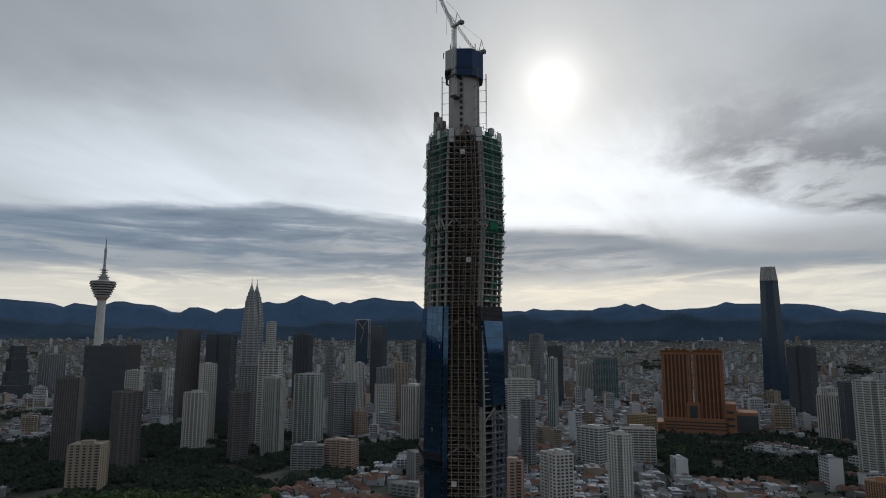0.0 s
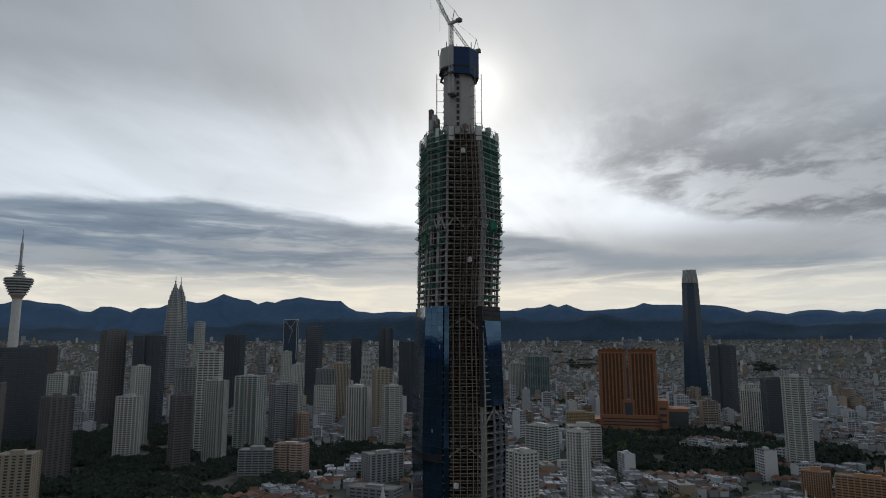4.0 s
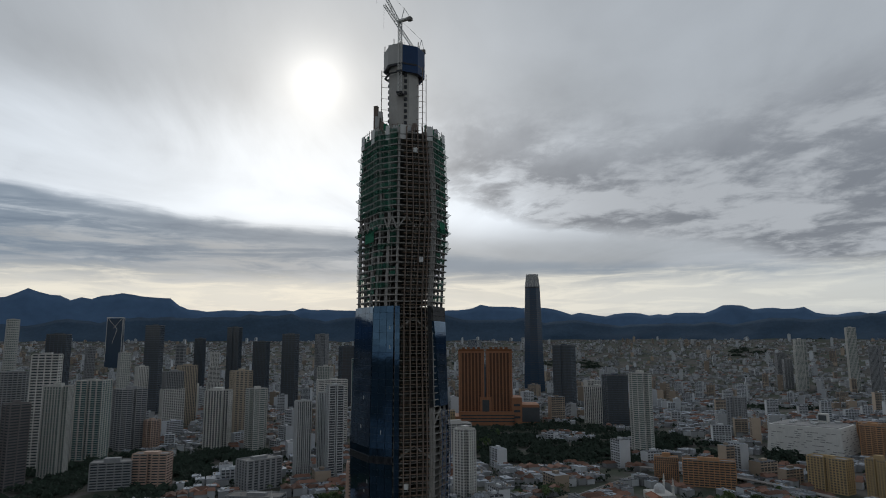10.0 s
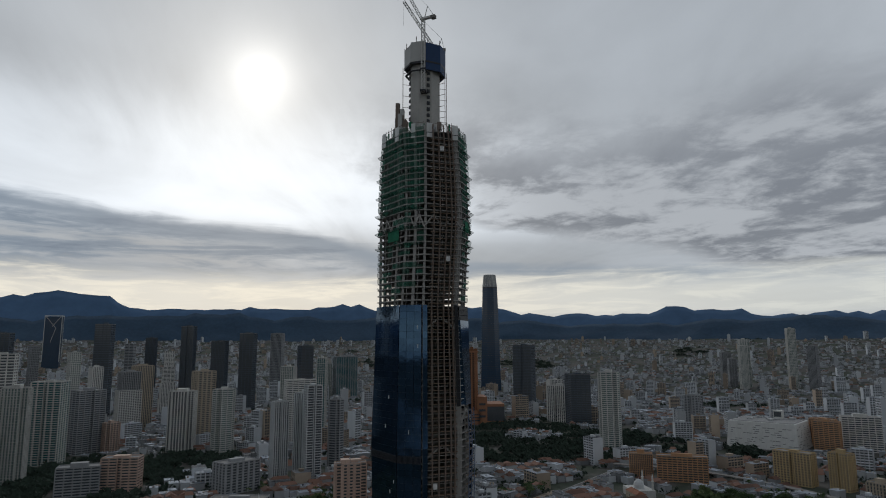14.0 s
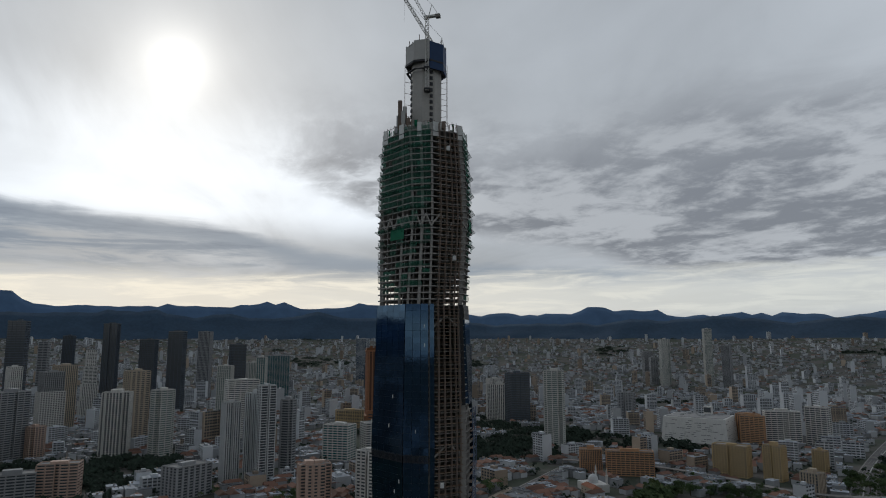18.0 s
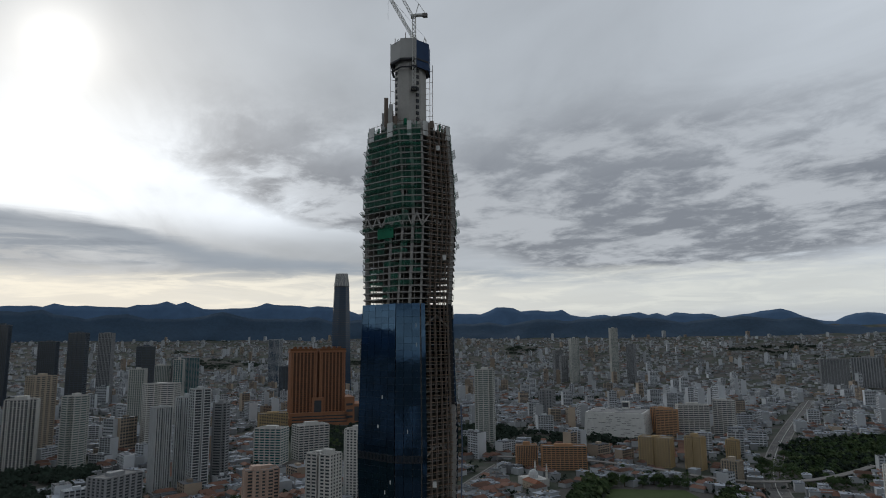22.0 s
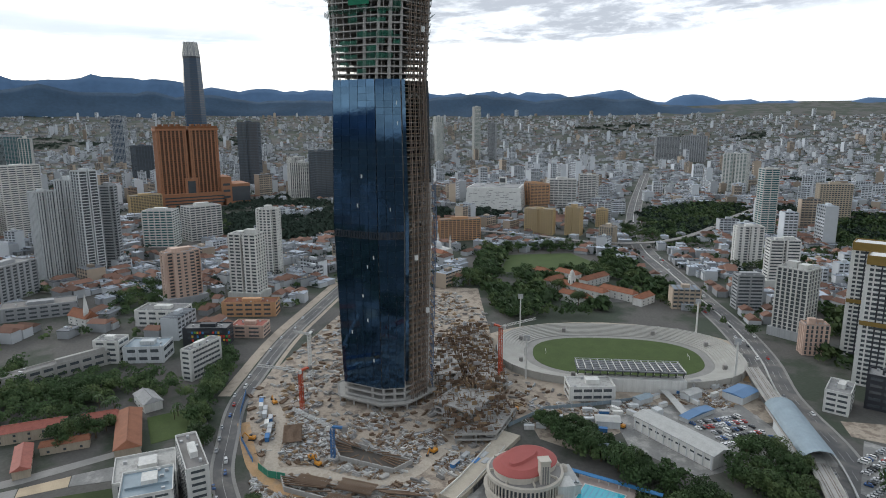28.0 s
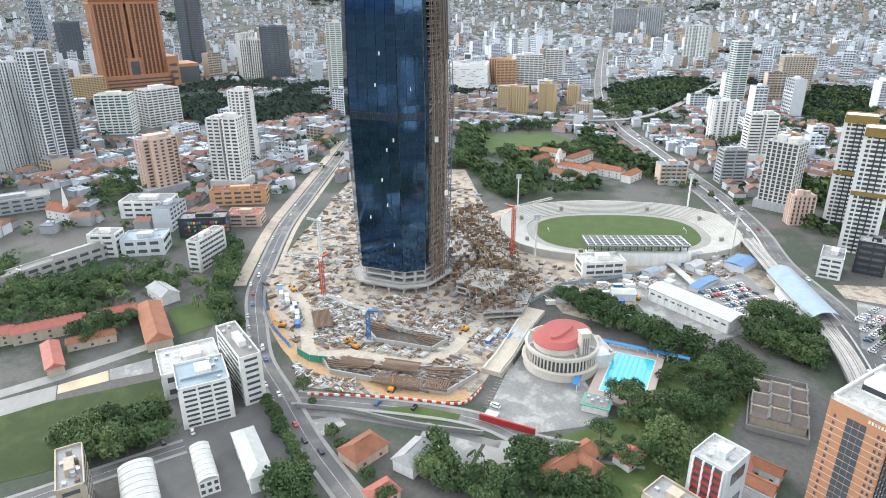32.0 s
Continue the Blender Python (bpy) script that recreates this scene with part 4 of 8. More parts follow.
building(1165, -134, 44, 36, 81, 242, "white", "notch")
building(833, -575, 38, 19, 47, 226, "orange", "rect")
building(790, -616, 57, 23, 56, 254, "stripe", "rect")
building(769, -670, 35, 21, 65, 221, "stripe", "rect")
building(510, -405, 45, 18, 40, 226, "yellow", "notch")
building(478, -448, 23, 16, 44, 218, "yellow", "notch")
building(527, -535, 16, 11, 30, 215, "yellow", "rect")
building(384, -445, 20, 16, 28, 215, "sand", "rect")
building(510, -265, 62, 16, 32, 260, "flats", "rect")
building(526, -215, 29, 12, 32, 263, "flats", "rect")
building(1655, -1622, 86, 34, 111, 240, "grey", "rect")
building(1591, -1696, 87, 35, 116, 218, "grey", "rect")
building(865, -1170, 54, 33, 94, 210, "pale", "notch")
building(350, -708, 22, 20, 105, 247, "green", "rect")
building(213, -530, 30, 15, 49, 244, "white", "notch")
building(122, -483, 30, 15, 51, 241, "white", "notch")
building(-6, -353, 25, 20, 59, 195, "sand_hotel", "rect")
building(71, -382, 23, 14, 33, 244, "grey", "rect")
building(-42, -332, 17, 10, 24, 239, "pink", "rect")
building(2107, -843, 33, 27, 192, 269, "pale", "rect")
building(2046, -985, 27, 22, 230, 266, "pale", "rect")
building(2020, -1044, 29, 23, 168, 225, "grey", "rect")
building(2119, -802, 27, 22, 122, 270, "grey", "rect")
building(438, -967, 52, 26, 64, 233, "brown", "rect")


# ---- landmarks of the skyline ----
def lathe(profile, n=24):
    """A turned shape from (radius, height) steps."""
    s = Soup()
    for (r0, z0), (r1, z1) in zip(profile, profile[1:]):
        b = len(s.v)
        for r, z in ((r0, z0), (r1, z1)):
            s.v += [(r * math.cos(2 * math.pi * i / n), r * math.sin(2 * math.pi * i / n), z) for i in range(n)]
        for i in range(n):
            s.f.append((b + i, b + (i + 1) % n, b + n + (i + 1) % n, b + n + i))
            s.m.append(0)
    return s


def tv_tower(x, y):
    t = empty("communications_tower", pose(x, y, 0), "white concrete communications tower with banded funnel-shaped pod", "tower")
    FOOTPRINTS.append((x, y, 30))
    lathe([(14.5, 0), (12.2, 60), (10.4, 130), (9.2, 200), (8.6, 272), (9.5, 276)], 28).make("shaft", BRIGHT, t)
    lathe([(9.5, 275), (11.5, 279), (15, 284)], 28).make("pod_neck", PINK, t, "pinkish flared neck under the pod")
    # six white galleries that widen upwards, with dark glazing between
    for i in range(6):
        z, r = 283 + i * 5.6, 16.5 + 2.4 * i - (0.0 if i < 5 else 1.5)
        lathe([(r - 2.5, z), (r, z + 0.5), (r + 0.9, z + 2.7), (r - 2.0, z + 3.0)], 36).make("pod_ring", BRIGHT, t)
        lathe([(r - 1.4, z + 2.8), (r - 0.6, z + 5.8)], 36).make("pod_window_band", GLASS_DARK, t)
    lathe([(27, 316), (25, 318.5), (14, 320), (9, 322), (9, 327), (7, 328), (6, 333), (4.5, 334)], 28).make("pod_roof", PALE, t)
    for r, z in ((11, 322), (12.5, 327), (9, 332), (7.5, 338), (8.5, 343)):
        lathe([(r - 5, z), (r, z + 0.4), (r, z + 1.5), (r - 5, z + 1.9)], 20).make("antenna_gallery", STEEL, t)
    lathe([(4.2, 333), (3.6, 350), (2.8, 352), (2.6, 372), (3.0, 374), (2.8, 393), (1.4, 395), (1.1, 412), (0.5, 413), (0.4, 423)], 14).make("mast", STEEL, t)


def twin_tower(x, y, rz):
    t = empty("twin_tower", pose(x, y, 0, 0, 0, rz), "stainless steel tiered skyscraper with pointed spire", "skyscraper", "pair of steel towers")
    FOOTPRINTS.append((x, y, 40))
    tiers = [(0, 268, 33, 32), (268, 318, 28.5, 27.5), (318, 352, 24, 23), (352, 372, 19.5, 18), (372, 388, 14.5, 12.5), (388, 399, 9.5, 8)]
    for z0, z1, r, q in tiers:
        star = [(1.0 if i % 2 else 0.86, i * math.pi / 8) for i in range(16)]
        low, top = [(r * f * math.cos(a), r * f * math.sin(a)) for f, a in star], [(q * f * math.cos(a), q * f * math.sin(a)) for f, a in star]
        Soup().prism(low, z0, z1, 0, top).make("tier", GLASS_DARK, t)
        n = max(2, round((z1 - z0) / 6.5))
        for i in range(n):
            f = r + (q - r) * i / n
            Soup().prism([(a * f / r * 1.025, b * f / r * 1.025) for a, b in low], z0 + (z1 - z0) * i / n, z0 + (z1 - z0) * (i + 0.55) / n).make("steel_band", TWIN_STEEL, t)
        for f, a in star[1::2]:
            Soup().beam((r * 0.99 * math.cos(a), r * 0.99 * math.sin(a), z0), (q * 0.99 * math.cos(a), q * 0.99 * math.sin(a), z1 + 2), 3.0).make("corner_fin", TWIN_STEEL, t)
    lathe([(7.5, 399), (6.5, 408), (4.2, 416), (2.4, 420), (1.8, 424), (3.0, 427), (1.2, 430), (0.8, 446), (0.3, 452)], 14).make("spire", TWIN_STEEL, t)


TWIN_STEEL = paint("brushed_steel_cladding", (0.34, 0.36, 0.37), 0.45, 0.3, vary=0.12)


def exchange_tower(x, y):
    t = empty("skyscraper", pose(x, y, 0, 0, 0, 8), "tall dark blue glass skyscraper with faceted lit crown", "skyscraper")
    FOOTPRINTS.append((x, y, 60))

    def ring(z):
        k = float(np.interp(z, [0, 60, 300, 395, 442], [38, 36, 30, 27, 21]))
        c = k * 0.42
        return [(-k, -c), (-c, -k), (c, -k), (k, -c), (k, c), (c, k), (-c, k), (-k, c)]
    for z0, z1 in ((0, 100), (100, 200), (200, 300), (300, 388)):
        Soup().prism(ring(z0), z0, z1, 0, ring(z1)).make("glass_shaft", GLASS_BLUE, t)
    for z in range(8, 388, 8):
        r = ring(z)
        Soup().prism([(a * 1.006, b * 1.006) for a, b in r], z, z + 0.7).make("spandrel", DARK_FRAME, t)
    Soup().prism(ring(388), 388, 393, 0, ring(393)).make("crown_base", DARK_FRAME, t)
    Soup().prism([(a * 0.97, b * 0.97) for a, b in ring(393)], 393, 440, 0, [(a * 0.97, b * 0.97) for a, b in ring(440)]).make("crown", GREY, t, "pale faceted lattice crown")
    for a, b, i in [(ring(393), ring(440), i) for i in range(8)]:
        for f in (0.0, 0.5):
            p = Vector((*a[i], 393)).lerp(Vector((*a[(i + 1) % 8], 393)), f)
            for g in (0.0, 0.5, 1.0):
                q = Vector((*b[i], 442)).lerp(Vector((*b[(i + 1) % 8], 442)), g)
                Soup().beam(p, q, 0.9).make("crown_rib", BRIGHT, t)


# glazing set back between the ribs, the recess shade included in its brown
DARK_BROWN = paint("shadowed_brown_glazing", (0.075, 0.045, 0.032), 0.4, vary=0.2)


def brown_complex(x, y, rz):
    """Two linked brown towers on a stepped base."""
    t = empty("mall_complex", pose(x, y, 0, 0, 0, rz), "orange-brown twin tower shopping complex with vertical ribs", "shopping complex")
    FOOTPRINTS.append((x, y, 95))
    t.scale = (1.3, 1.15, 0.98)
    for cx, h in ((-24.5, 172), (24.5, 172)):
        Soup().box(cx - 21, cx + 21, -19, 19, 0, h).make("tower_wall", DARK_BROWN, t)
        for u, v in ((-21, -19), (21, -19), (21, 19), (-21, 19)):
            Soup().box(cx + u - 1.4, cx + u + 1.4, v - 1.4, v + 1.4, 0, h).make("corner_pier", BROWN, t)
        for i in range(7):
            u = cx - 18 + 6 * i
            Soup().box(u - 1.1, u + 1.1, -20.2, 20.2, 0, h).make("rib", BROWN, t)
        for i in range(6):
            v = -15 + 6 * i
            Soup().box(cx - 22.2, cx + 22.2, v - 1.1, v + 1.1, 0, h).make("rib", BROWN, t)
        band = Soup().box(cx - 21.4, cx + 21.4, -19.4, 19.4, 0, 1.3).mesh("floor_band", [ROOF_BROWN])
        for i in range(36):
            part_of("floor_band", band, None, t).location = (0, 0, i * h / 36)
        Soup().box(cx - 23.5, cx + 23.5, -21.5, 21.5, h - 9, h - 5).make("cornice", BROWN, t)
        Soup().box(cx - 22.5, cx + 22.5, -20.5, 20.5, h - 5, h).make("roof_band", ROOF_BROWN, t)
        for k in range(4):
            Soup().box(cx - 16 + k * 9, cx - 11 + k * 9, -8, 8, h, h + 4).make("plant_room", ROOF_BROWN, t)
    Soup().box(-10, 10, -24, -12, 0, 62).make("centre_block", BROWN, t)
    Soup().box(-6, 6, -24.6, -24, 20, 56).make("atrium_window", GLASS_DARK, t)
    for x0, x1, h in ((-62, -45, 20), (-46, 52, 30), (45, 62, 62), (62, 92, 46)):
        Soup().box(x0, x1, -30, 30, 0, h).make("podium", BROWN, t)
        for k in range(3):
            Soup().box(x0 + 3, x1 - 3, -30.4, -30, h * (0.25 + 0.22 * k), h * (0.33 + 0.22 * k)).make("window_band", GLASS_DARK, t)
    Soup().box(62, 92, -30.5, -30, 8, 40).make("arch_window", GLASS_DARK, t)


def framed_tower(x, y, h, w, rz):
    t = empty("office_tower", pose(x, y, 0, 0, 0, rz), "dark glass tower with white frame and crossing diagonals", "office tower", "city buildings")
    FOOTPRINTS.append((x, y, w))
    a, b = w / 2, w * 0.38
    Soup().box(-a, a, -b, b, 0, h - 6).make("glass_shaft", GLASS_BLUE, t)
    for u in (-a, a):
        for v in (-b, b):
            Soup().beam((u, v, h * 0.35), (u, v, h), 2.2).make("corner_frame", BRIGHT, t)
    for v in (-b - 0.4, b + 0.4):
        Soup().beam((-a, v, h - 1), (a, v, h - 1), 1.8).make("top_frame", BRIGHT, t)
        Soup().beam((-a, v, h), (a * 0.35, v, h * 0.82), 1.4).beam((a * 0.35, v, h * 0.82), (-a * 0.2, v, h * 0.62), 1.4).beam((a, v, h), (-a * 0.1, v, h * 0.84), 1.4).make("diagonal", BRIGHT, t)
    for u in (-a - 0.4, a + 0.4):
        Soup().beam((u, -b, h - 1), (u, b, h - 1), 1.8).beam((u, -b, h), (u, b, h * 0.72), 1.4).make("side_frame", BRIGHT, t)


framed_tower(2180, 2008, 308, 65, 300)
ROOF_BROWN = paint("brown_roof", (0.20, 0.085, 0.04), 0.8, vary=0.15)
tv_tower(406, 1216)
for dx, dy in ((24, 13), (-24, -13)):
    twin_tower(1400 + dx, 1920 + dy, 12)
exchange_tower(2049, 82)
brown_complex(1100, 116, 281)


def white_mall(x, y, rz):
    t = empty("shopping_mall", pose(x, y, 0, 0, 0, rz), "huge white windowless mall clad in staggered panels", "shopping mall")
    FOOTPRINTS.append((x, y, 85))
    rng = random.Random(4)
    w, d, h = 58, 46, 44
    Soup().prism([(-w, -d), (w, -d), (w, d), (-w, d)], 0, h, 0, [(-w * 0.93, -d * 0.93), (w * 0.93, -d * 0.93), (w * 0.93, d * 0.93), (-w * 0.93, d * 0.93)]).make("clad_wall", WHITE, t)
    for side in range(4):
        ln = w if side % 2 == 0 else d
        for row in range(11):
            z = 4 + row * 3.4
            u = -ln * 0.9
            while u < ln * 0.86:
                step = rng.uniform(4, 11)
                if rng.random() < 0.36:
                    k = 1 - 0.07 * z / h
                    s = Soup().box(u * k, (u + step * 0.8) * k, -(d if side % 2 == 0 else w) * k - 0.35, -(d if side % 2 == 0 else w) * k + 0.5, z, z + 1.1)
                    o = s.make("panel_slot", ROOF_GREY, t)
                    o.matrix_basis = pose(0, 0, 0, 0, 0, 90 * side)
                u += step
    Soup().box(-50, 50, -38, 38, h, h + 1).make("roof", ROOF_GREY, t)
    for k in range(14):
        u, v = rng.uniform(-44, 40), rng.uniform(-32, 30)
        Soup().box(u, u + rng.uniform(4, 12), v, v + rng.uniform(3, 8), h + 1, h + rng.uniform(2, 5)).make("roof_unit", STEEL, t)
    Soup().box(4, 18, 20, 34, h, h + 16).make("sign_tower", BRIGHT, t)
    Soup().box(5, 17, 19.6, 20, h + 5, h + 14).make("sign_board", GLASS_DARK, t)


white_mall(833, -484, 236)


# ---- streets, greens and yards round the tower ----
def slab(name, pts, z0, z1, mat, label, category, kind=""):
    area = sum(a[0] * b[1] - b[0] * a[1] for a, b in zip(pts, pts[1:] + pts[:1]))
    ob = Soup().prism(pts if area > 0 else pts[::-1], z0, z1).make(name, mat)
    return tagged(ob, label, category, kind=kind)


def smooth(pts, n=6):
    """A denser line through the points."""
    out = []
    for i in range(len(pts) - 1):
        p0, p1, p2, p3 = (Vector(pts[min(max(j, 0), len(pts) - 1)]) for j in (i - 1, i, i + 1, i + 2))
        for k in range(n):
            t = k / n
            out.append(0.5 * (2 * p1 + (p2 - p0) * t + (2 * p0 - 5 * p1 + 4 * p2 - p3) * t * t + (3 * p1 - p0 - 3 * p2 + p3) * t ** 3))
    return out + [Vector(pts[-1])]


def offsets(line, d):
    out = []
    for i, p in enumerate(line):
        a, b = line[max(i - 1, 0)], line[min(i + 1, len(line) - 1)]
        t = (b - a).normalized()
        out.append((p.x - t.y * d, p.y + t.x * d))
    return out


def ribbon(line, d0, d1, z0, z1, s=None, mat=0, lift=0.0):
    """A strip along a line between two side offsets, with thickness."""
    s = s or Soup()
    a, b = offsets(line, d0), offsets(line, d1)
    for i in range(len(line) - 1):
        s.prism([b[i], a[i], a[i + 1], b[i + 1]][::1] if d0 > d1 else [a[i], b[i], b[i + 1], a[i + 1]], z0, z1, mat)
    return s


LANE = paint("road_marking", (0.42, 0.42, 0.40), 0.8, vary=0.4, scale=0.4)
PAVING = paint("pale_concrete_paving", (0.25, 0.243, 0.23), 0.9, vary=0.3)
YARD = paint("worn_asphalt_yard", (0.215, 0.213, 0.207), 0.9, vary=0.4, scale=0.09, grain=0.7, second=(0.29, 0.285, 0.27), cut=(0.5, 0.6))

YARD_DARK = paint("dark_asphalt_yard", (0.12, 0.118, 0.115), 0.9, vary=0.35, scale=0.1)


def road(name, pts, width, label, z=0.06, lanes=2, kerb=True):
    line = smooth([(x, y) for x, y in pts])
    ob = ribbon(line, -width / 2, width / 2, z - 0.3, z).make(name, ASPHALT)
    tagged(ob, label, "road", kind="structure")
    s = Soup()
    for k in range(1, lanes):
        off = -width / 2 + width * k / lanes
        a, b = offsets(line, off - 0.09), offsets(line, off + 0.09)
        for i in range(0, len(line) - 1, 2 if k != lanes // 2 else 1):
            s.prism([a[i], b[i], b[i + 1], a[i + 1]], z, z + 0.012)
    if s.v:
        part_of("lane_marking", s.mesh("lane_marking", [LANE]), None, ob)
    if kerb:
        for side in (-1, 1):
            d0, d1 = side * width / 2, side * (width / 2 + 1.8)
            k = ribbon(line, min(d0, d1), max(d0, d1), -0.2, z + 0.14).make("pavement", PAVING)
            tagged(k, "pale concrete footpath along the road's edge", "pavement", kind="structure")
    return line


LEFT_ROAD = road("road_west", [(560, -180), (429, -107), (326, -52), (223, 4), (146, 45), (70, 77), (27, 93), (-18, 101), (-56, 106), (-91, 104), (-130, 102), (-162, 98), (-215, 90), (-280, 84)], 9, "grey asphalt street curving past the building site", lanes=2)
road("road_south", [(-96, 99), (-109, 81), (-125, 59), (-142, 38), (-156, 26), (-177, 14), (-205, -18)], 8, "narrow asphalt street along the site's fence", z=0.10)
HIGHWAY = road("road_highway", [(1401, -1325), (850, -861), (552, -620), (351, -481), (224, -418), (108, -362), (26, -322), (-37, -284), (-92, -242), (-155, -208), (-200, -172), (-240, -130), (-290, -60)], 24, "wide multi-lane highway with pale median", lanes=6)
road("road_avenue", [(-110, 150), (-112, 175), (-116, 215), (-120, 280)], 7, "side street behind the office blocks", z=0.08)
road("road_link", [(464, -307), (389, -377), (353, -430), (330, -500), (300, -620)], 12, "asphalt street crossing below the flats", z=0.09)

DUST = paint("dusty_verge", (0.40, 0.34, 0.275), 0.95, vary=0.35, scale=0.1, second=(0.25, 0.215, 0.175), cut=(0.48, 0.66))
east = [p for p in LEFT_ROAD if 40 < p.x < 430]
tagged(ribbon(east, -16, -7.6, -0.2, 0.09).make("verge", DUST), "dusty sand verge beside the street", "verge", kind="structure")
tagged(ribbon(east, 7.6, 11, -0.2, 0.09).make("verge", DUST), "narrow sandy verge beside the street", "verge", kind="structure")
SITE_OUTLINE = [(42, 84), (-32, 94), (-70, 92), (-92, 90), (-109, 68), (-136, 29), (-127, 14), (-88, -36), (-62, -52), (-52, -84), (-62, -118), (20, -92), (90, -118), (172, -148), (236, -172), (290, -72), (178, 1), (97, 52)]
slab("site_ground", SITE_OUTLINE, -0.3, 0.05, SOIL, "churned sandy soil of the building site", "ground", "structure")
slab("sports_field", [(-50, 151), (-99, 156), (-101, 205), (-96, 300), (-40, 300), (-46, 223)], -0.2, 0.12, FIELD_GRASS, "mown green school sports field", "field", "structure")
slab("lawn", [(29, 146), (34, 118), (-2, 116), (-8, 142)], -0.2, 0.12, GRASS, "small green lawn beside the school", "lawn", "structure")
slab("club_field", [(380, -282), (358, -366), (258, -361), (293, -227)], -0.2, 0.12, GRASS, "green playing field ringed by trees", "field", "structure")
slab("car_park", [(-104, -26), (-118, -8), (-135, 10), (-152, 28), (-170, 13), (-176, -9), (-175, -25), (-156, -30), (-120, -40)], -0.2, 0.10, YARD, "worn grey asphalt car park", "car park", "structure")
slab("yard", [(-70, 105), (-96, 112), (-150, 108), (-165, 112), (-160, 160), (-112, 168), (-60, 150), (20, 112)], -0.2, 0.03, YARD_DARK, "grey asphalt yards between the office blocks", "yard", "structure")
slab("lot_ground", [(-60, -128), (-92, -208), (-150, -196), (-150, -120), (-110, -108)], -0.2, 0.05, YARD, "grey parking lot by the hall", "car park", "structure")
slab("hill_grass", [(-150, -82), (-178, -45), (-178, -10), (-176, 20), (-210, 25), (-240, 40), (-225, -40), (-205, -70), (-190, -104), (-160, -112)], -0.2, 0.04, paint("rough_grass", (0.065, 0.095, 0.03), 0.95, vary=0.45, scale=0.12, second=(0.15, 0.12, 0.065), cut=(0.52, 0.7)), "rough grassy slope below the pool", "grass", "structure")


# ---- trees ----
def tree_model(name, seed, h, r, label, spread=1.0):
    rng = random.Random(seed)
    t = empty("tree", pose(0, 0, -500), label, "tree", "trees in the city")
    s = Soup()
    clumps = []
    for i in range(24):
        a, q = rng.uniform(0, 2 * math.pi), math.sqrt(rng.random())
        zz = h * (rng.uniform(0.42, 0.62) + 0.36 * (1 - q * q) * rng.uniform(0.5, 1.0))
        clumps.append((q * r * math.cos(a) * spread, q * r * math.sin(a), zz, r * rng.uniform(0.28, 0.45)))
    limbs = lathe([(0.45, 0), (0.32, h * 0.3), (0.2, h * 0.6)], 7)
    for x, y, z, c in clumps[:6]:
        limbs.beam((0, 0, h * 0.35), (x * 0.8, y * 0.8, z), 0.22)
    limbs.make("trunk", BARK, t, "brown trunk with spreading limbs")
    for x, y, z, c in clumps:
        for k in range(84):
            v = Vector((rng.gauss(0, 1), rng.gauss(0, 1), rng.gauss(0, 0.75))).normalized() * c * rng.uniform(0.65, 1.05)
            p = Vector((x, y, z)) + v
            n = (v.normalized() + Vector((rng.uniform(-1, 1), rng.uniform(-1, 1), rng.uniform(-0.3, 1))) * 0.7).normalized()
            u = n.orthogonal().normalized()
            w = n.cross(u)
            e = rng.uniform(0.30, 0.56)
            s.quad(p + u * e, p + w * e * 0.8, p - u * e, p - w * e * 0.8)
    s.make("crown", LEAF, t)
    return t


def palm_model():
    rng = random.Random(2)
    t = empty("palm_tree", pose(0, 0, -500), "tall palm with drooping green fronds", "palm", "trees in the city")
    lathe([(0.25, 0), (0.16, 7.5)], 7).make("trunk", BARK, t)
    s = Soup()
    for i in range(13):
        a = i * 2.4
        prev = Vector((0, 0, 7.5))
        for k in range(1, 5):
            q = Vector((math.cos(a) * k * 0.8, math.sin(a) * k * 0.8, 7.5 + 0.9 * k - 0.36 * k * k))
            side = Vector((-math.sin(a), math.cos(a), 0)) * 0.35
            s.quad(prev - side, prev + side, q + side, q - side)
            prev = q
    s.make("crown", LEAF, t)
    return t


TREES = [tree_model("tree", 10 + i, (9, 12, 7, 14, 10)[i], (4.4, 6.0, 3.4, 7.0, 5.0)[i], "broad leafy dark green city tree", (1, 1.1, 1, 0.9, 1.2)[i]) for i in range(5)]
PALM = palm_model()
TREE_RNG = random.Random(77)


def inside(x, y, pts):
    hit = False
    for (ax, ay), (bx, by) in zip(pts, pts[1:] + pts[:1]):
        if (ay > y) != (by > y) and x < (bx - ax) * (y - ay) / (by - ay) + ax:
            hit = not hit
    return hit


def plant(x, y, kind=None, k=1.0):
    t = TREES[TREE_RNG.randrange(5)] if kind is None else kind
    o = copy_thing(t, pose(x, y, ground_height(x, y), 0, 0, TREE_RNG.uniform(0, 360)))
    s = k * TREE_RNG.uniform(0.8, 1.2)
    o.scale = (s, s, s * TREE_RNG.uniform(0.9, 1.1))


def grove(pts, n, k=1.0):
    xs, ys = [p[0] for p in pts], [p[1] for p in pts]
    placed, tries = [], 0
    while len(placed) < n and tries < n * 40:
        tries += 1
        x, y = TREE_RNG.uniform(min(xs), max(xs)), TREE_RNG.uniform(min(ys), max(ys))
        if inside(x, y, pts) and all(math.hypot(x - a, y - b) > 5.5 * k for a, b in placed):
            placed.append((x, y))
            plant(x, y, k=k)


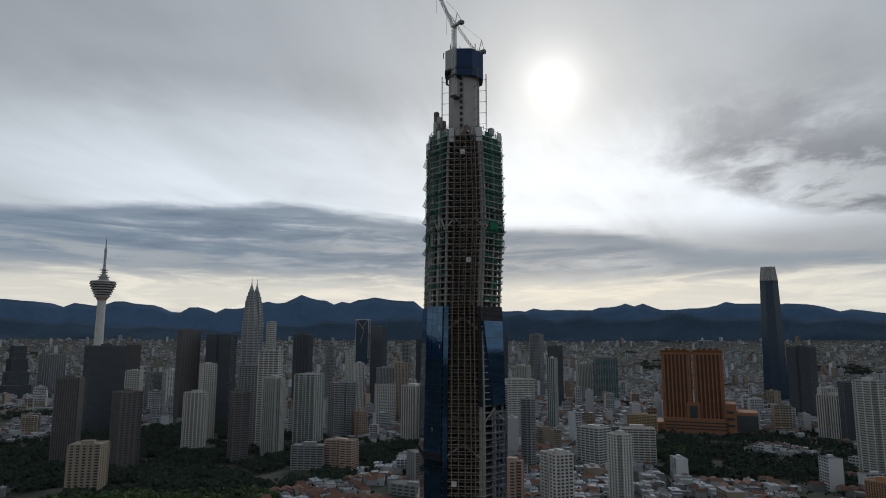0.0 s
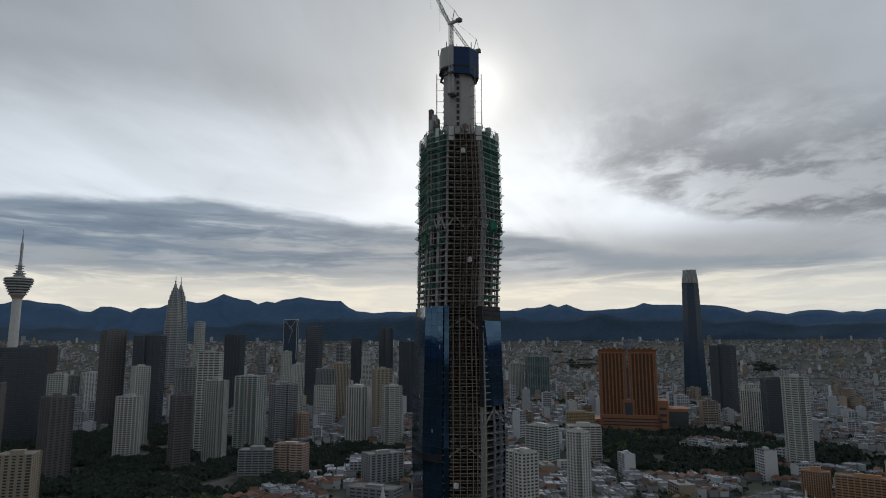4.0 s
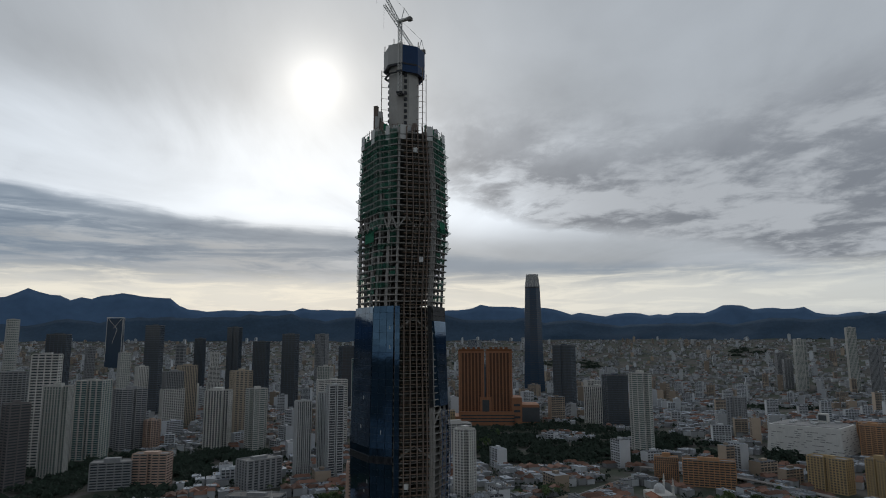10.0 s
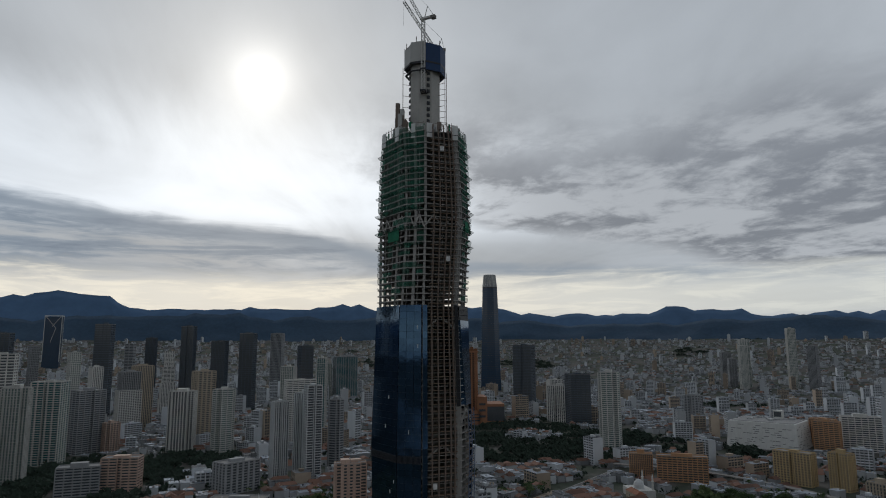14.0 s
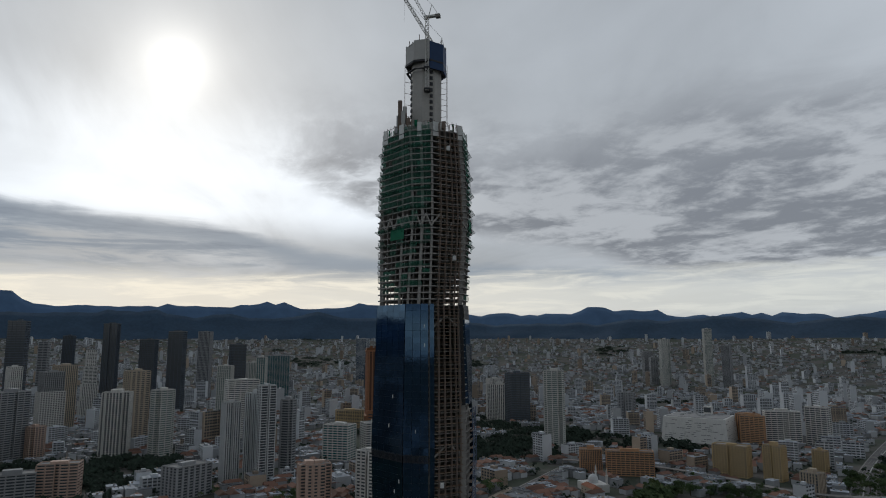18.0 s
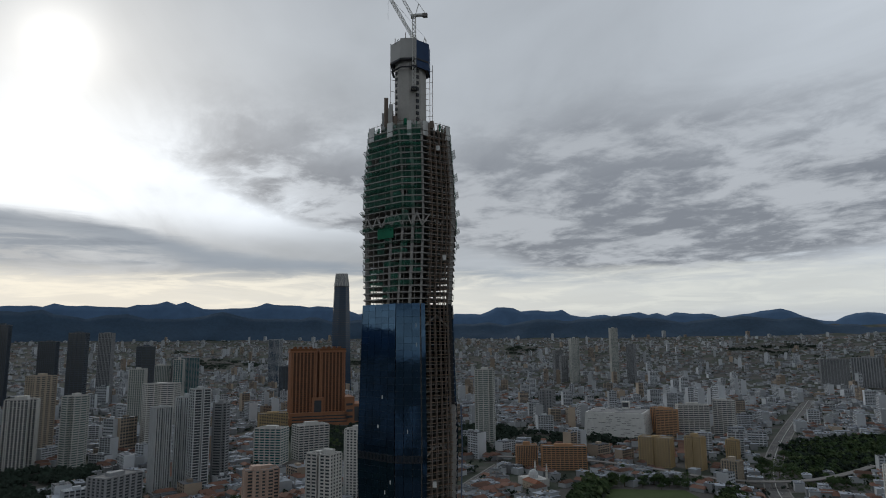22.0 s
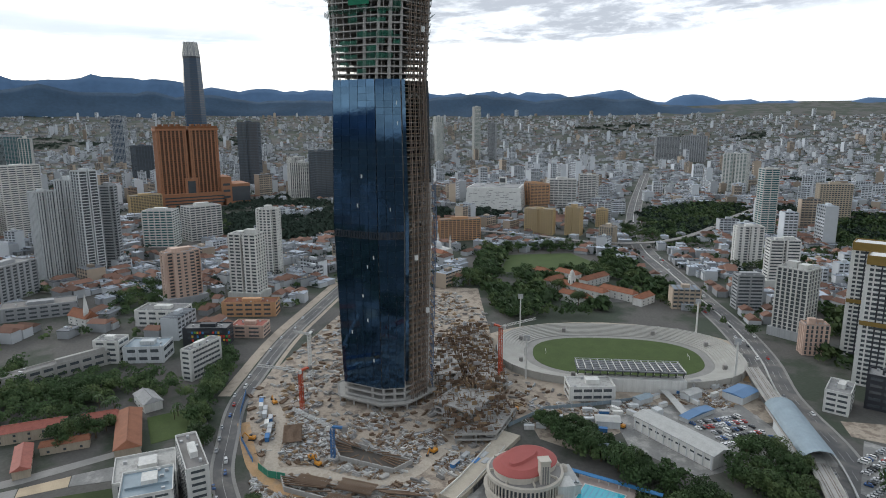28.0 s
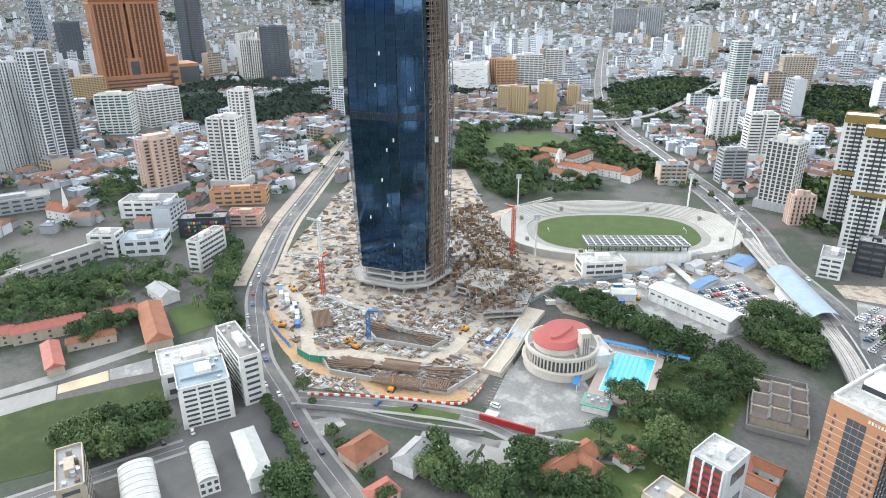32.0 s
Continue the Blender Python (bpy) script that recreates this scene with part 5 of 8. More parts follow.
grove([(-66, -74), (-119, -82), (-150, -96), (-146, -104), (-112, -98), (-72, -86)], 22)
grove([(-160, -108), (-168, -92), (-192, -70), (-200, -62), (-196, -84), (-189, -104)], 14, 0.95)
grove([(-166, -36), (-178, -26), (-192, -38), (-186, -52), (-172, -48)], 9, 0.95)
grove([(-178, 2), (-196, 4), (-222, 18), (-214, 52), (-186, 60), (-176, 40), (-186, 30)], 22, 0.8)
grove([(-143, -182), (-176, -168), (-196, -140), (-160, -136), (-140, -160)], 20)
grove([(-30, 113), (40, 106), (66, 98), (58, 114), (-10, 120)], 9)
grove([(134, 240), (92, 195), (56, 166), (50, 190), (80, 260)], 24)
grove([(20, 196), (2, 190), (8, 165), (24, 168)], 7)
grove([(-72, 160), (-86, 158), (-100, 190), (-86, 196)], 9)
grove([(290, -70), (240, -150), (262, -230), (300, -215), (318, -100)], 24)
grove([(120, -255), (150, -215), (240, -240), (262, -330), (230, -330), (180, -245)], 24)
grove([(380, -270), (420, -290), (400, -380), (360, -376)], 14)
grove([(150, -330), (230, -385), (100, -355), (60, -320), (110, -310)], 12)
grove([(526, -619), (369, -640), (300, -560), (380, -480), (480, -540)], 16, 1.2)
grove([(62, -636), (160, -560), (300, -620), (420, -760), (300, -900)], 16, 1.2)
for i in range(14):
    p = LEFT_ROAD[52 + i * 2] if 52 + i * 2 < len(LEFT_ROAD) else LEFT_ROAD[-1]
    plant(p.x - 2, p.y - 10 if i % 3 else p.y + 10, k=0.6)
for x, y in ((45, 170), (50, 166), (55, 175), (20, 130), (24, 128)):
    plant(x, y, PALM)


# ---- small houses with pitched roofs ----
def gable(parent, w, d, h, rise, wall, roof, over=0.7, hip=0.0):
    Soup().box(-w / 2, w / 2, -d / 2, d / 2, 0, h).make("wall", wall, parent)
    s = Soup()
    a, b, r = w / 2 + over, d / 2 + over, h + rise
    hx = a - hip * b
    p = [(-a, -b, h - 0.2), (a, -b, h - 0.2), (a, b, h - 0.2), (-a, b, h - 0.2), (-hx, 0, r), (hx, 0, r)]
    s.quad(p[0], p[1], p[5], p[4]).quad(p[2], p[3], p[4], p[5]).quad(p[1], p[2], p[5]).quad(p[3], p[0], p[4]).quad(p[3], p[2], p[1], p[0])
    top = s.make("roof", roof, parent)
    Soup().beam((-hx, 0, r + 0.08), (hx, 0, r + 0.08), 0.35).make("ridge_cap", roof, top)
    n = max(2, int(w / 7))
    win = Soup().box(-0.7, 0.7, -0.06, 0.06, 0, 1.3).mesh("window", [GLASS_DARK])
    for side in (-1, 1):
        for lv in range(max(1, int(h / 3.2))):
            for i in range(n):
                o = part_of("window", win, None, parent)
                o.location = (-w / 2 + w * (i + 0.5) / n, side * (d / 2 + 0.04), 1.0 + lv * 3.1)


def house(x, y, w, d, h, rz, wall, roof, label, rise=3.0, hip=0.6, category="house"):
    t = empty(category.replace(" ", "_"), pose(x, y, 0, 0, 0, rz), label, category)
    FOOTPRINTS.append((x, y, max(w, d) * 0.7))
    gable(t, w, d, h, rise, wall, roof, hip=hip)
    return t


house(27, 207, 36, 11, 7, 92, SAND, RED_ROOF, "two-storey school block with long red roof", 2.5, 0.2, "school building")
house(29, 240, 30, 11, 7, 92, SAND, RED_ROOF, "school wing with weathered red roof", 2.5, 0.2, "school building")
house(30, 172, 20, 9, 6, 92, SAND, RED_ROOF, "short school wing with rust-red roof", 2.2, 0.2, "school building")
house(6, 154, 52, 13, 6, 3, SAND, TERRACOTTA, "school hall with bright terracotta roof", 3.2, 0.5, "school building")
house(-8, 204, 30, 8, 5, 8, SAND, RED_ROOF, "low classroom block with red roof", 2.0, 0.2, "school building")
house(4, 186, 24, 7, 5, 92, SAND, TERRACOTTA, "covered walkway block with orange roof", 1.6, 0.2, "school building")
house(48, 146, 22, 11, 6, 20, BRIGHT, ROOF_GREY, "white house with dark grey roof", 3.0, 0.3)
house(-150, 84, 17, 12, 5, -70, PINK, TERRACOTTA, "villa with orange tiled roof", 3.5, 0.7)
house(-164, 67, 16, 10, 6, -60, BRIGHT, ROOF_GREY, "white villa with dark sheet roof", 3.0, 0.4)
house(-176, 86, 11, 9, 4, -75, PINK, RED_ROOF, "small house with red tin roof", 2.0, 0.5)
house(-195, 12, 30, 9, 4.5, -78, SAND, TERRACOTTA, "long bungalow with orange clay tiles", 3.0, 0.7)
house(-198, 8, 14, 8, 4.5, 12, SAND, TERRACOTTA, "bungalow wing with orange clay tiles", 3.0, 0.7)
house(-203, -11, 10, 8, 4, -78, BRIGHT, RED_ROOF, "white outbuilding with half-red roof", 1.6, 0.2)
house(255, 210, 26, 12, 8, 40, BRIGHT, TERRACOTTA, "white church nave with steep orange roof", 6.0, 0.0, "church")
spire = empty("church_spire", pose(247, 206, 0), "slender white pointed church spire", "church spire")
Soup().box(-2, 2, -2, 2, 0, 13).make("tower_wall", BRIGHT, spire)
Soup().prism([(-2.2, -2.2), (2.2, -2.2), (2.2, 2.2), (-2.2, 2.2)], 13, 30, 0, [(-0.1, -0.1), (0.1, -0.1), (0.1, 0.1), (-0.1, 0.1)]).make("spire_roof", BRIGHT, spire)
for x, y, w, d, rz in ((174, -263, 60, 12, 20), (148, -290, 40, 11, 20), (205, -300, 42, 11, 110), (150, -240, 36, 10, 20), (120, -300, 24, 10, 110), (235, -285, 30, 10, 20), (215, -255, 26, 10, 110), (255, -262, 20, 12, 20)):
    house(x, y, w, d, 8, rz, BRIGHT, TERRACOTTA, "historic school wing with brick-red tiled roof", 3.6, 0.5, "school building")
clock = empty("clock_tower", pose(185, -258, 0), "white school tower with small dome", "clock tower")
Soup().box(-3, 3, -3, 3, 0, 17).make("shaft", BRIGHT, clock)
lathe([(2.8, 17), (2.8, 19), (2.2, 21.5), (1.0, 23.5), (0.1, 24.5)], 12).make("dome", BRIGHT, clock)
for i in range(4):
    o = Soup().box(-0.8, 0.8, -3.1, -3.0, 8, 13).make("window", GLASS_DARK, clock)
    o.matrix_basis = pose(0, 0, 0, 0, 0, 90 * i)


# ---- mid-size blocks near the site ----
def banded(x, y, w, d, h, rz, wall, label, floors, glass=GLASS_DARK, roof=ROOF_GREY, category="office building", cols=0):
    """A flat-roofed block with ribbon windows cut by piers."""
    t = empty(category.replace(" ", "_"), pose(x, y, 0, 0, 0, rz), label, category)
    FOOTPRINTS.append((x, y, max(w, d) * 0.7))
    Soup().box(-w / 2, w / 2, -d / 2, d / 2, 0, h).make("wall", wall, t)
    for i in range(floors):
        z = h * (i + 0.42) / floors
        n = cols or max(2, int(w / 7))
        ww = w * 0.86 / n
        win = Soup().box(-ww * 0.42, ww * 0.42, -0.12, 0.12, 0, h / floors * 0.42).mesh("window", [glass])
        for side in (-1, 1):
            for j in range(n):
                part_of("window", win, None, t).location = (-w * 0.43 + w * 0.86 * (j + 0.5) / n, side * (d / 2 + 0.03), z)
        m = max(1, int(d / 10))
        win2 = Soup().box(-0.12, 0.12, -d * 0.3 / m, d * 0.3 / m, 0, h / floors * 0.4).mesh("window", [glass])
        for side in (-1, 1):
            for j in range(m):
                part_of("window", win2, None, t).location = (side * (w / 2 + 0.03), -d * 0.43 + d * 0.86 * (j + 0.5) / m, z)
    top = Soup().box(-w / 2 + 0.5, w / 2 - 0.5, -d / 2 + 0.5, d / 2 - 0.5, h, h + 0.08).make("roof", roof, t)
    for x0, x1, y0, y1 in ((-w / 2, w / 2, -d / 2, -d / 2 + 0.4), (-w / 2, w / 2, d / 2 - 0.4, d / 2), (-w / 2, -w / 2 + 0.4, -d / 2, d / 2), (w / 2 - 0.4, w / 2, -d / 2, d / 2)):
        Soup().box(x0, x1, y0, y1, h, h + 1.1).make("parapet", wall, t)
    rng = random.Random(int(x * 3 + y))
    Soup().box(-w * 0.2, w * 0.1, -d * 0.2, d * 0.15, h, h + 3).make("stair_head", wall, top)
    for j in range(5):
        u, v = rng.uniform(-0.4, 0.4) * w, rng.uniform(-0.4, 0.4) * d
        Soup().box(u - 0.8, u + 0.8, v - 0.6, v + 0.6, h, h + rng.uniform(0.8, 1.8)).make("roof_unit", STEEL, top)
    return t


ROOF_WHITE = paint("weathered_white_roof", (0.44, 0.435, 0.415), 0.85, vary=0.4, scale=0.35, grain=1.2, second=(0.30, 0.295, 0.28), cut=(0.5, 0.62))
PALE_SHEET = paint("pale_grey_sheet_roof", (0.40, 0.40, 0.385), 0.6, vary=0.3, scale=0.3)
BLUE_ROOF = paint("pale_blue_sheet_roof", (0.23, 0.29, 0.33), 0.55, vary=0.25, scale=0.2)
o1 = banded(-87, 138, 22, 23, 20, 90, BRIGHT, "white office block with three bays of dark louvred windows", 8, roof=BLUE_ROOF, cols=3)
Soup().beam((-9, 3, 20.6), (9, 3, 20.6), 1.2, 0, 0.9).make("roof_rail", BLUE_ROOF, o1)
banded(-58, 141, 28, 26, 13, 92, BRIGHT, "low white hall with pale flat roof", 2, roof=ROOF_WHITE)
banded(-74, 119, 37, 10, 25, 8, BRIGHT, "slim white slab block with dark cluttered roof beside the street", 8, cols=9, roof=DARK_CONCRETE)
banded(93, 112, 32, 9, 22, -42, BRIGHT, "white slab block with small windows", 6, cols=9)
house(-136, 126.5, 31, 8.5, 8, 2.5, BRIGHT, PALE_SHEET, "white office house with pale hipped sheet roof", 2.2, 0.8, "office building")


def barrel_hall(x, y, w, d, h, rise, rz, wall, roof, label):
    t = empty("barrel_hall", pose(x, y, 0, 0, 0, rz), label, "hall")
    FOOTPRINTS.append((x, y, max(w, d) * 0.7))
    Soup().box(-w / 2, w / 2, -d / 2, d / 2, 0, h).make("wall", wall, t)
    n, arcs = 12, []
    for r in (1.0, 0.96):
        arcs.append([(d / 2 * 1.04 * r * math.cos(math.pi * i / n), h + rise * r * math.sin(math.pi * i / n)) for i in range(n + 1)])
    s = Soup()
    for u0, u1 in ((-w / 2 - 0.4, w / 2 + 0.4),):
        for i in range(n):
            (a, b), (c, e) = arcs[0][i], arcs[0][i + 1]
            s.quad((u0, a, b), (u0, c, e), (u1, c, e), (u1, a, b))
        for u in (u0 + 0.5, u1 - 0.5):
            s.quad(*[(u, a, b) for a, b in arcs[0]])
    s.make("arched_roof", roof, t)
    for i in range(7):
        u = -w / 2 + w * (i + 0.5) / 7
        q = Soup()
        for j in range(n):
            (a, b), (c, e) = arcs[0][j], arcs[0][j + 1]
            q.beam((u, a * 1.01, b + 0.04), (u, c * 1.01, e + 0.04), 0.16)
        q.make("roof_seam", roof, t)
    for side in (-1, 1):
        for lv in range(2):
            for j in range(3):
                v = -d * 0.34 + d * 0.34 * j
                Soup().box(side * w / 2 - 0.1, side * w / 2 + 0.1, v - d * 0.1, v + d * 0.1, 1.2 + lv * 3.1, 2.8 + lv * 3.1).make("window", GLASS_DARK, t)
        for j in range(5):
            u = -w * 0.4 + w * 0.2 * j
            Soup().box(u - 1.2, u + 1.2, side * d / 2 - 0.1, side * d / 2 + 0.1, 3.8, 5.2).make("window", GLASS_DARK, t)


barrel_hall(-133, 144.5, 23, 7.5, 6.6, 1.9, 2, BRIGHT, PALE_SHEET, "small white office with rounded grey sheet roof")
barrel_hall(-138, 168, 27, 12.5, 8, 2.8, 3, BRIGHT, PALE_SHEET, "white hall with arched pale sheet roof")
beige = banded(-135.5, 188, 25, 9, 23, 3, SAND, "beige corner tower with peeling cluttered flat roof", 6)
for k in range(6):
    Soup().box(-10 + k * 3.4, -8.4 + k * 3.4, -3 + (k % 3), -1.6 + (k % 3) * 1.2, 23, 24.2 + (k % 2)).make("water_tank", (RUST, STEEL, DARK_CONCRETE)[k % 3], beige)
banded(157, 106, 16, 36, 15, -20, DARK_FRAME, "black glass block with coloured panels", 3)
banded(140, 150, 22, 30, 12, -18, SLATE, "blue-grey hall with pale roof", 2, roof=BLUE_ROOF)
banded(146, 176, 15, 20, 17, -25, BRIGHT, "plain white office block", 4)
banded(230, 66, 18, 50, 13, -20, ORANGE, "long block with orange tiled roof and gables", 3, roof=TERRACOTTA)
banded(168, 72, 18, 28, 10, -25, PINK, "pink low block under red roof", 3, roof=RED_ROOF)
banded(232, 142, 24, 42, 14, -25, BRIGHT, "low white block with ribbon windows", 3)
banded(-44, -126, 30, 18, 9, 70, BRIGHT, "white stand building with flat pale roof", 2, roof=ROOF_WHITE)
red_block = banded(-236, -21.5, 14, 16, 25, 13.5, SLATE, "grey apartment block with red balcony bands between white piers", 2, roof=ROOF_WHITE, category="apartment building", cols=1)
RED_PANEL = paint("red_balcony_paint", (0.33, 0.045, 0.04), 0.7, vary=0.15)
for k in range(4):
    u = -5.6 + k * 3.7
    Soup().box(u - 0.3, u + 0.3, 8.0, 8.9, 0, 25).make("pier", BRIGHT, red_block)
    if k < 3:
        for j in range(8):
            Soup().box(u + 0.3, u + 3.4, 8.0, 8.7, 0.6 + j * 3.05, 1.9 + j * 3.05).make("balcony", RED_PANEL, red_block, "red painted balcony front")
            Soup().box(u + 0.3, u + 3.4, 8.02, 8.2, 1.9 + j * 3.05, 3.5 + j * 3.05).make("window", GLASS_DARK, red_block)
banded(-236, 0, 16, 13, 14, 13.5, SAND, "cream apartment block with flat cluttered roof", 4, category="apartment building")
for x, y, w, d, rz, roof in ((-238, -43, 13, 7, 20, TERRACOTTA), (-228, -47, 12, 7, 110, RED_ROOF), (-234, -54, 11, 6, 20, TERRACOTTA), (-243, -36, 9, 6, 20, ROOF_GREY)):
    house(x, y, w, d, 5, rz, BRIGHT, roof, "old shop house with faded tiled roof", 2.0, 0.1, "shop house")
panel_colours = [paint("panel_" + n, c, 0.5) for n, c in (("red", (0.5, 0.06, 0.04)), ("yellow", (0.6, 0.4, 0.05)), ("blue", (0.05, 0.2, 0.45)), ("green", (0.1, 0.35, 0.08)))]
sign = empty("panel_facade", pose(148, 106, 0, 0, 0, 70), "strip of small coloured facade panels on a black block", "facade panels")
rngp = random.Random(8)
for j in range(3):
    for i in range(16):
        if rngp.random() < 0.55:
            Soup().box(-17 + i * 2.1, -15.6 + i * 2.1, -0.2, 0.2, 5 + j * 3.2, 6.8 + j * 3.2).make("panel", panel_colours[rngp.randrange(4)], sign)


# brown hotel near the camera's path
def hotel(x, y, w, d, h, rz):
    t = empty("hotel", pose(x, y, 0, 0, 0, rz), "orange-brown tiled hotel tower with dark glass strip", "hotel")
    FOOTPRINTS.append((x, y, 30))
    clad = paint("terracotta_cladding", (0.40, 0.20, 0.11), 0.7, vary=0.16, scale=0.5)
    Soup().box(-w / 2, w / 2, -d / 2, d / 2, 0, h).make("wall", clad, t)
    for i in range(15):
        z = 2 + i * (h - 6) / 15
        Soup().box(-w / 2 - 0.08, w / 2 + 0.08, -d / 2 - 0.08, d / 2 + 0.08, z, z + 0.14).make("joint_band", PALE, t)
        for j in range(3):
            Soup().box(-3.1 + j * 2.1, -1.2 + j * 2.1, -d / 2 - 0.14, -d / 2, z + 0.3, z + 2.9).make("window", GLASS_DARK, t)
        for side in (-1, 1):
            Soup().box(side * (w / 2) - 0.14, side * (w / 2) + 0.14, -d * 0.44, d * 0.44, z + 0.4, z + 2.6).make("window", GLASS_DARK, t)
        for u in (-w * 0.36, w * 0.36, w * 0.44):
            Soup().box(u - 0.4, u + 0.4, -d / 2 - 0.14, -d / 2, z + 0.7, z + 1.9).make("window", GLASS_DARK, t)
    for side in (-1, 1):
        for j in range(12):
            v = -d * 0.44 + d * 0.88 * j / 11
            Soup().box(side * (w / 2) - 0.3, side * (w / 2) + 0.3, v - 0.16, v + 0.16, 2, h - 3).make("fin", DARK_FRAME, t)
    for x0, x1, y0, y1 in ((-w / 2, w / 2, -d / 2, -d / 2 + 0.8), (-w / 2, w / 2, d / 2 - 0.8, d / 2), (-w / 2, -w / 2 + 0.8, -d / 2, d / 2), (w / 2 - 0.8, w / 2, -d / 2, d / 2)):
        Soup().box(x0, x1, y0, y1, h, h + 1.8).make("parapet", BRIGHT, t)
    Soup().box(-w / 2 + 0.8, w / 2 - 0.8, -d / 2 + 0.8, d / 2 - 0.8, h, h + 0.1).make("roof", ROOF_WHITE, t)
    Soup().box(-6, 6, -5, 6, h, h + 4.5).make("plant_room", BRIGHT, t)
    Soup().box(-6.2, 6.2, -5.2, -5.0, h + 1, h + 3).make("louvre", DARK_FRAME, t)
    for j in range(8):
        Soup().box(-11 + j * 2.6, -9.4 + j * 2.6, 7.5, 9.0, h + 0.1, h + 1.6).make("roof_unit", STEEL, t)
    for j in range(6):
        Soup().box(w * 0.16 + j * 1.0, w * 0.16 + j * 1.0 + 0.6, -d / 2 - 0.2, -d / 2, h - 2.4, h - 1.3).make("sign_bar", BRIGHT, t)


hotel(-259, -71, 19.5, 36, 48.5, 186)


# construction towers with yellow edge screens
def screened_tower(x, y, w, d, h, rz):
    t = empty("tower_block", pose(x, y, 0, 0, 0, rz), "concrete high-rise shell with yellow edge screens on top", "tower block", "pair of unfinished blocks")
    FOOTPRINTS.append((x, y, 26))
    amber = paint("yellow_edge_screen", (0.235, 0.155, 0.045), 0.8, vary=0.35, per_object=0.1)
    Soup().box(-w / 2 + 0.6, w / 2 - 0.6, -d / 2 + 0.6, d / 2 - 0.6, 0, h).make("shaft", GLASS_DARK, t)
    n = int(h / 3.3)
    band = Soup().box(-w / 2, w / 2, -d / 2, d / 2, 0, 1.3).mesh("floor_band", [BRIGHT])
    for i in range(n):
        part_of("floor_band", band, None, t).location = (0, 0, i * 3.3)
    for i in range(6):
        u = -w / 2 + w * i / 5
        Soup().box(u - (1.3 if i in (0, 5) else 0.45), u + (1.3 if i in (0, 5) else 0.45), -d / 2 - 0.2, d / 2 + 0.2, 0, h).make("fin_wall", DARK_FRAME if i in (2, 3) else BRIGHT, t)
    for z0, z1 in ((h - 5, h + 1.2), (h * 0.48, h * 0.48 + 3)):
        for x0, x1, y0, y1 in ((-w / 2 - 1, w / 2 + 1, -d / 2 - 1, -d / 2 - 0.7), (-w / 2 - 1, w / 2 + 1, d / 2 + 0.7, d / 2 + 1), (-w / 2 - 1, -w / 2 - 0.7, -d / 2 - 1, d / 2 + 1), (w / 2 + 0.7, w / 2 + 1, -d / 2 - 1, d / 2 + 1)):
            Soup().box(x0, x1, y0, y1, z0, z1).make("edge_screen", amber, t)
    Soup().box(-w / 2, w / 2, -d / 2, d / 2, h, h + 0.4).make("roof", BRIGHT, t)


screened_tower(-56, -364, 20, 18, 88, 30)
screened_tower(-100, -318, 20, 18, 90, 30)
banded(-128, -288, 18, 16, 22, 30, DARK_FRAME, "dark glass block under construction", 5)
banded(-118, -262, 14, 24, 14, 30, BRIGHT, "white shop-office row with orange trim", 4, category="shop house")


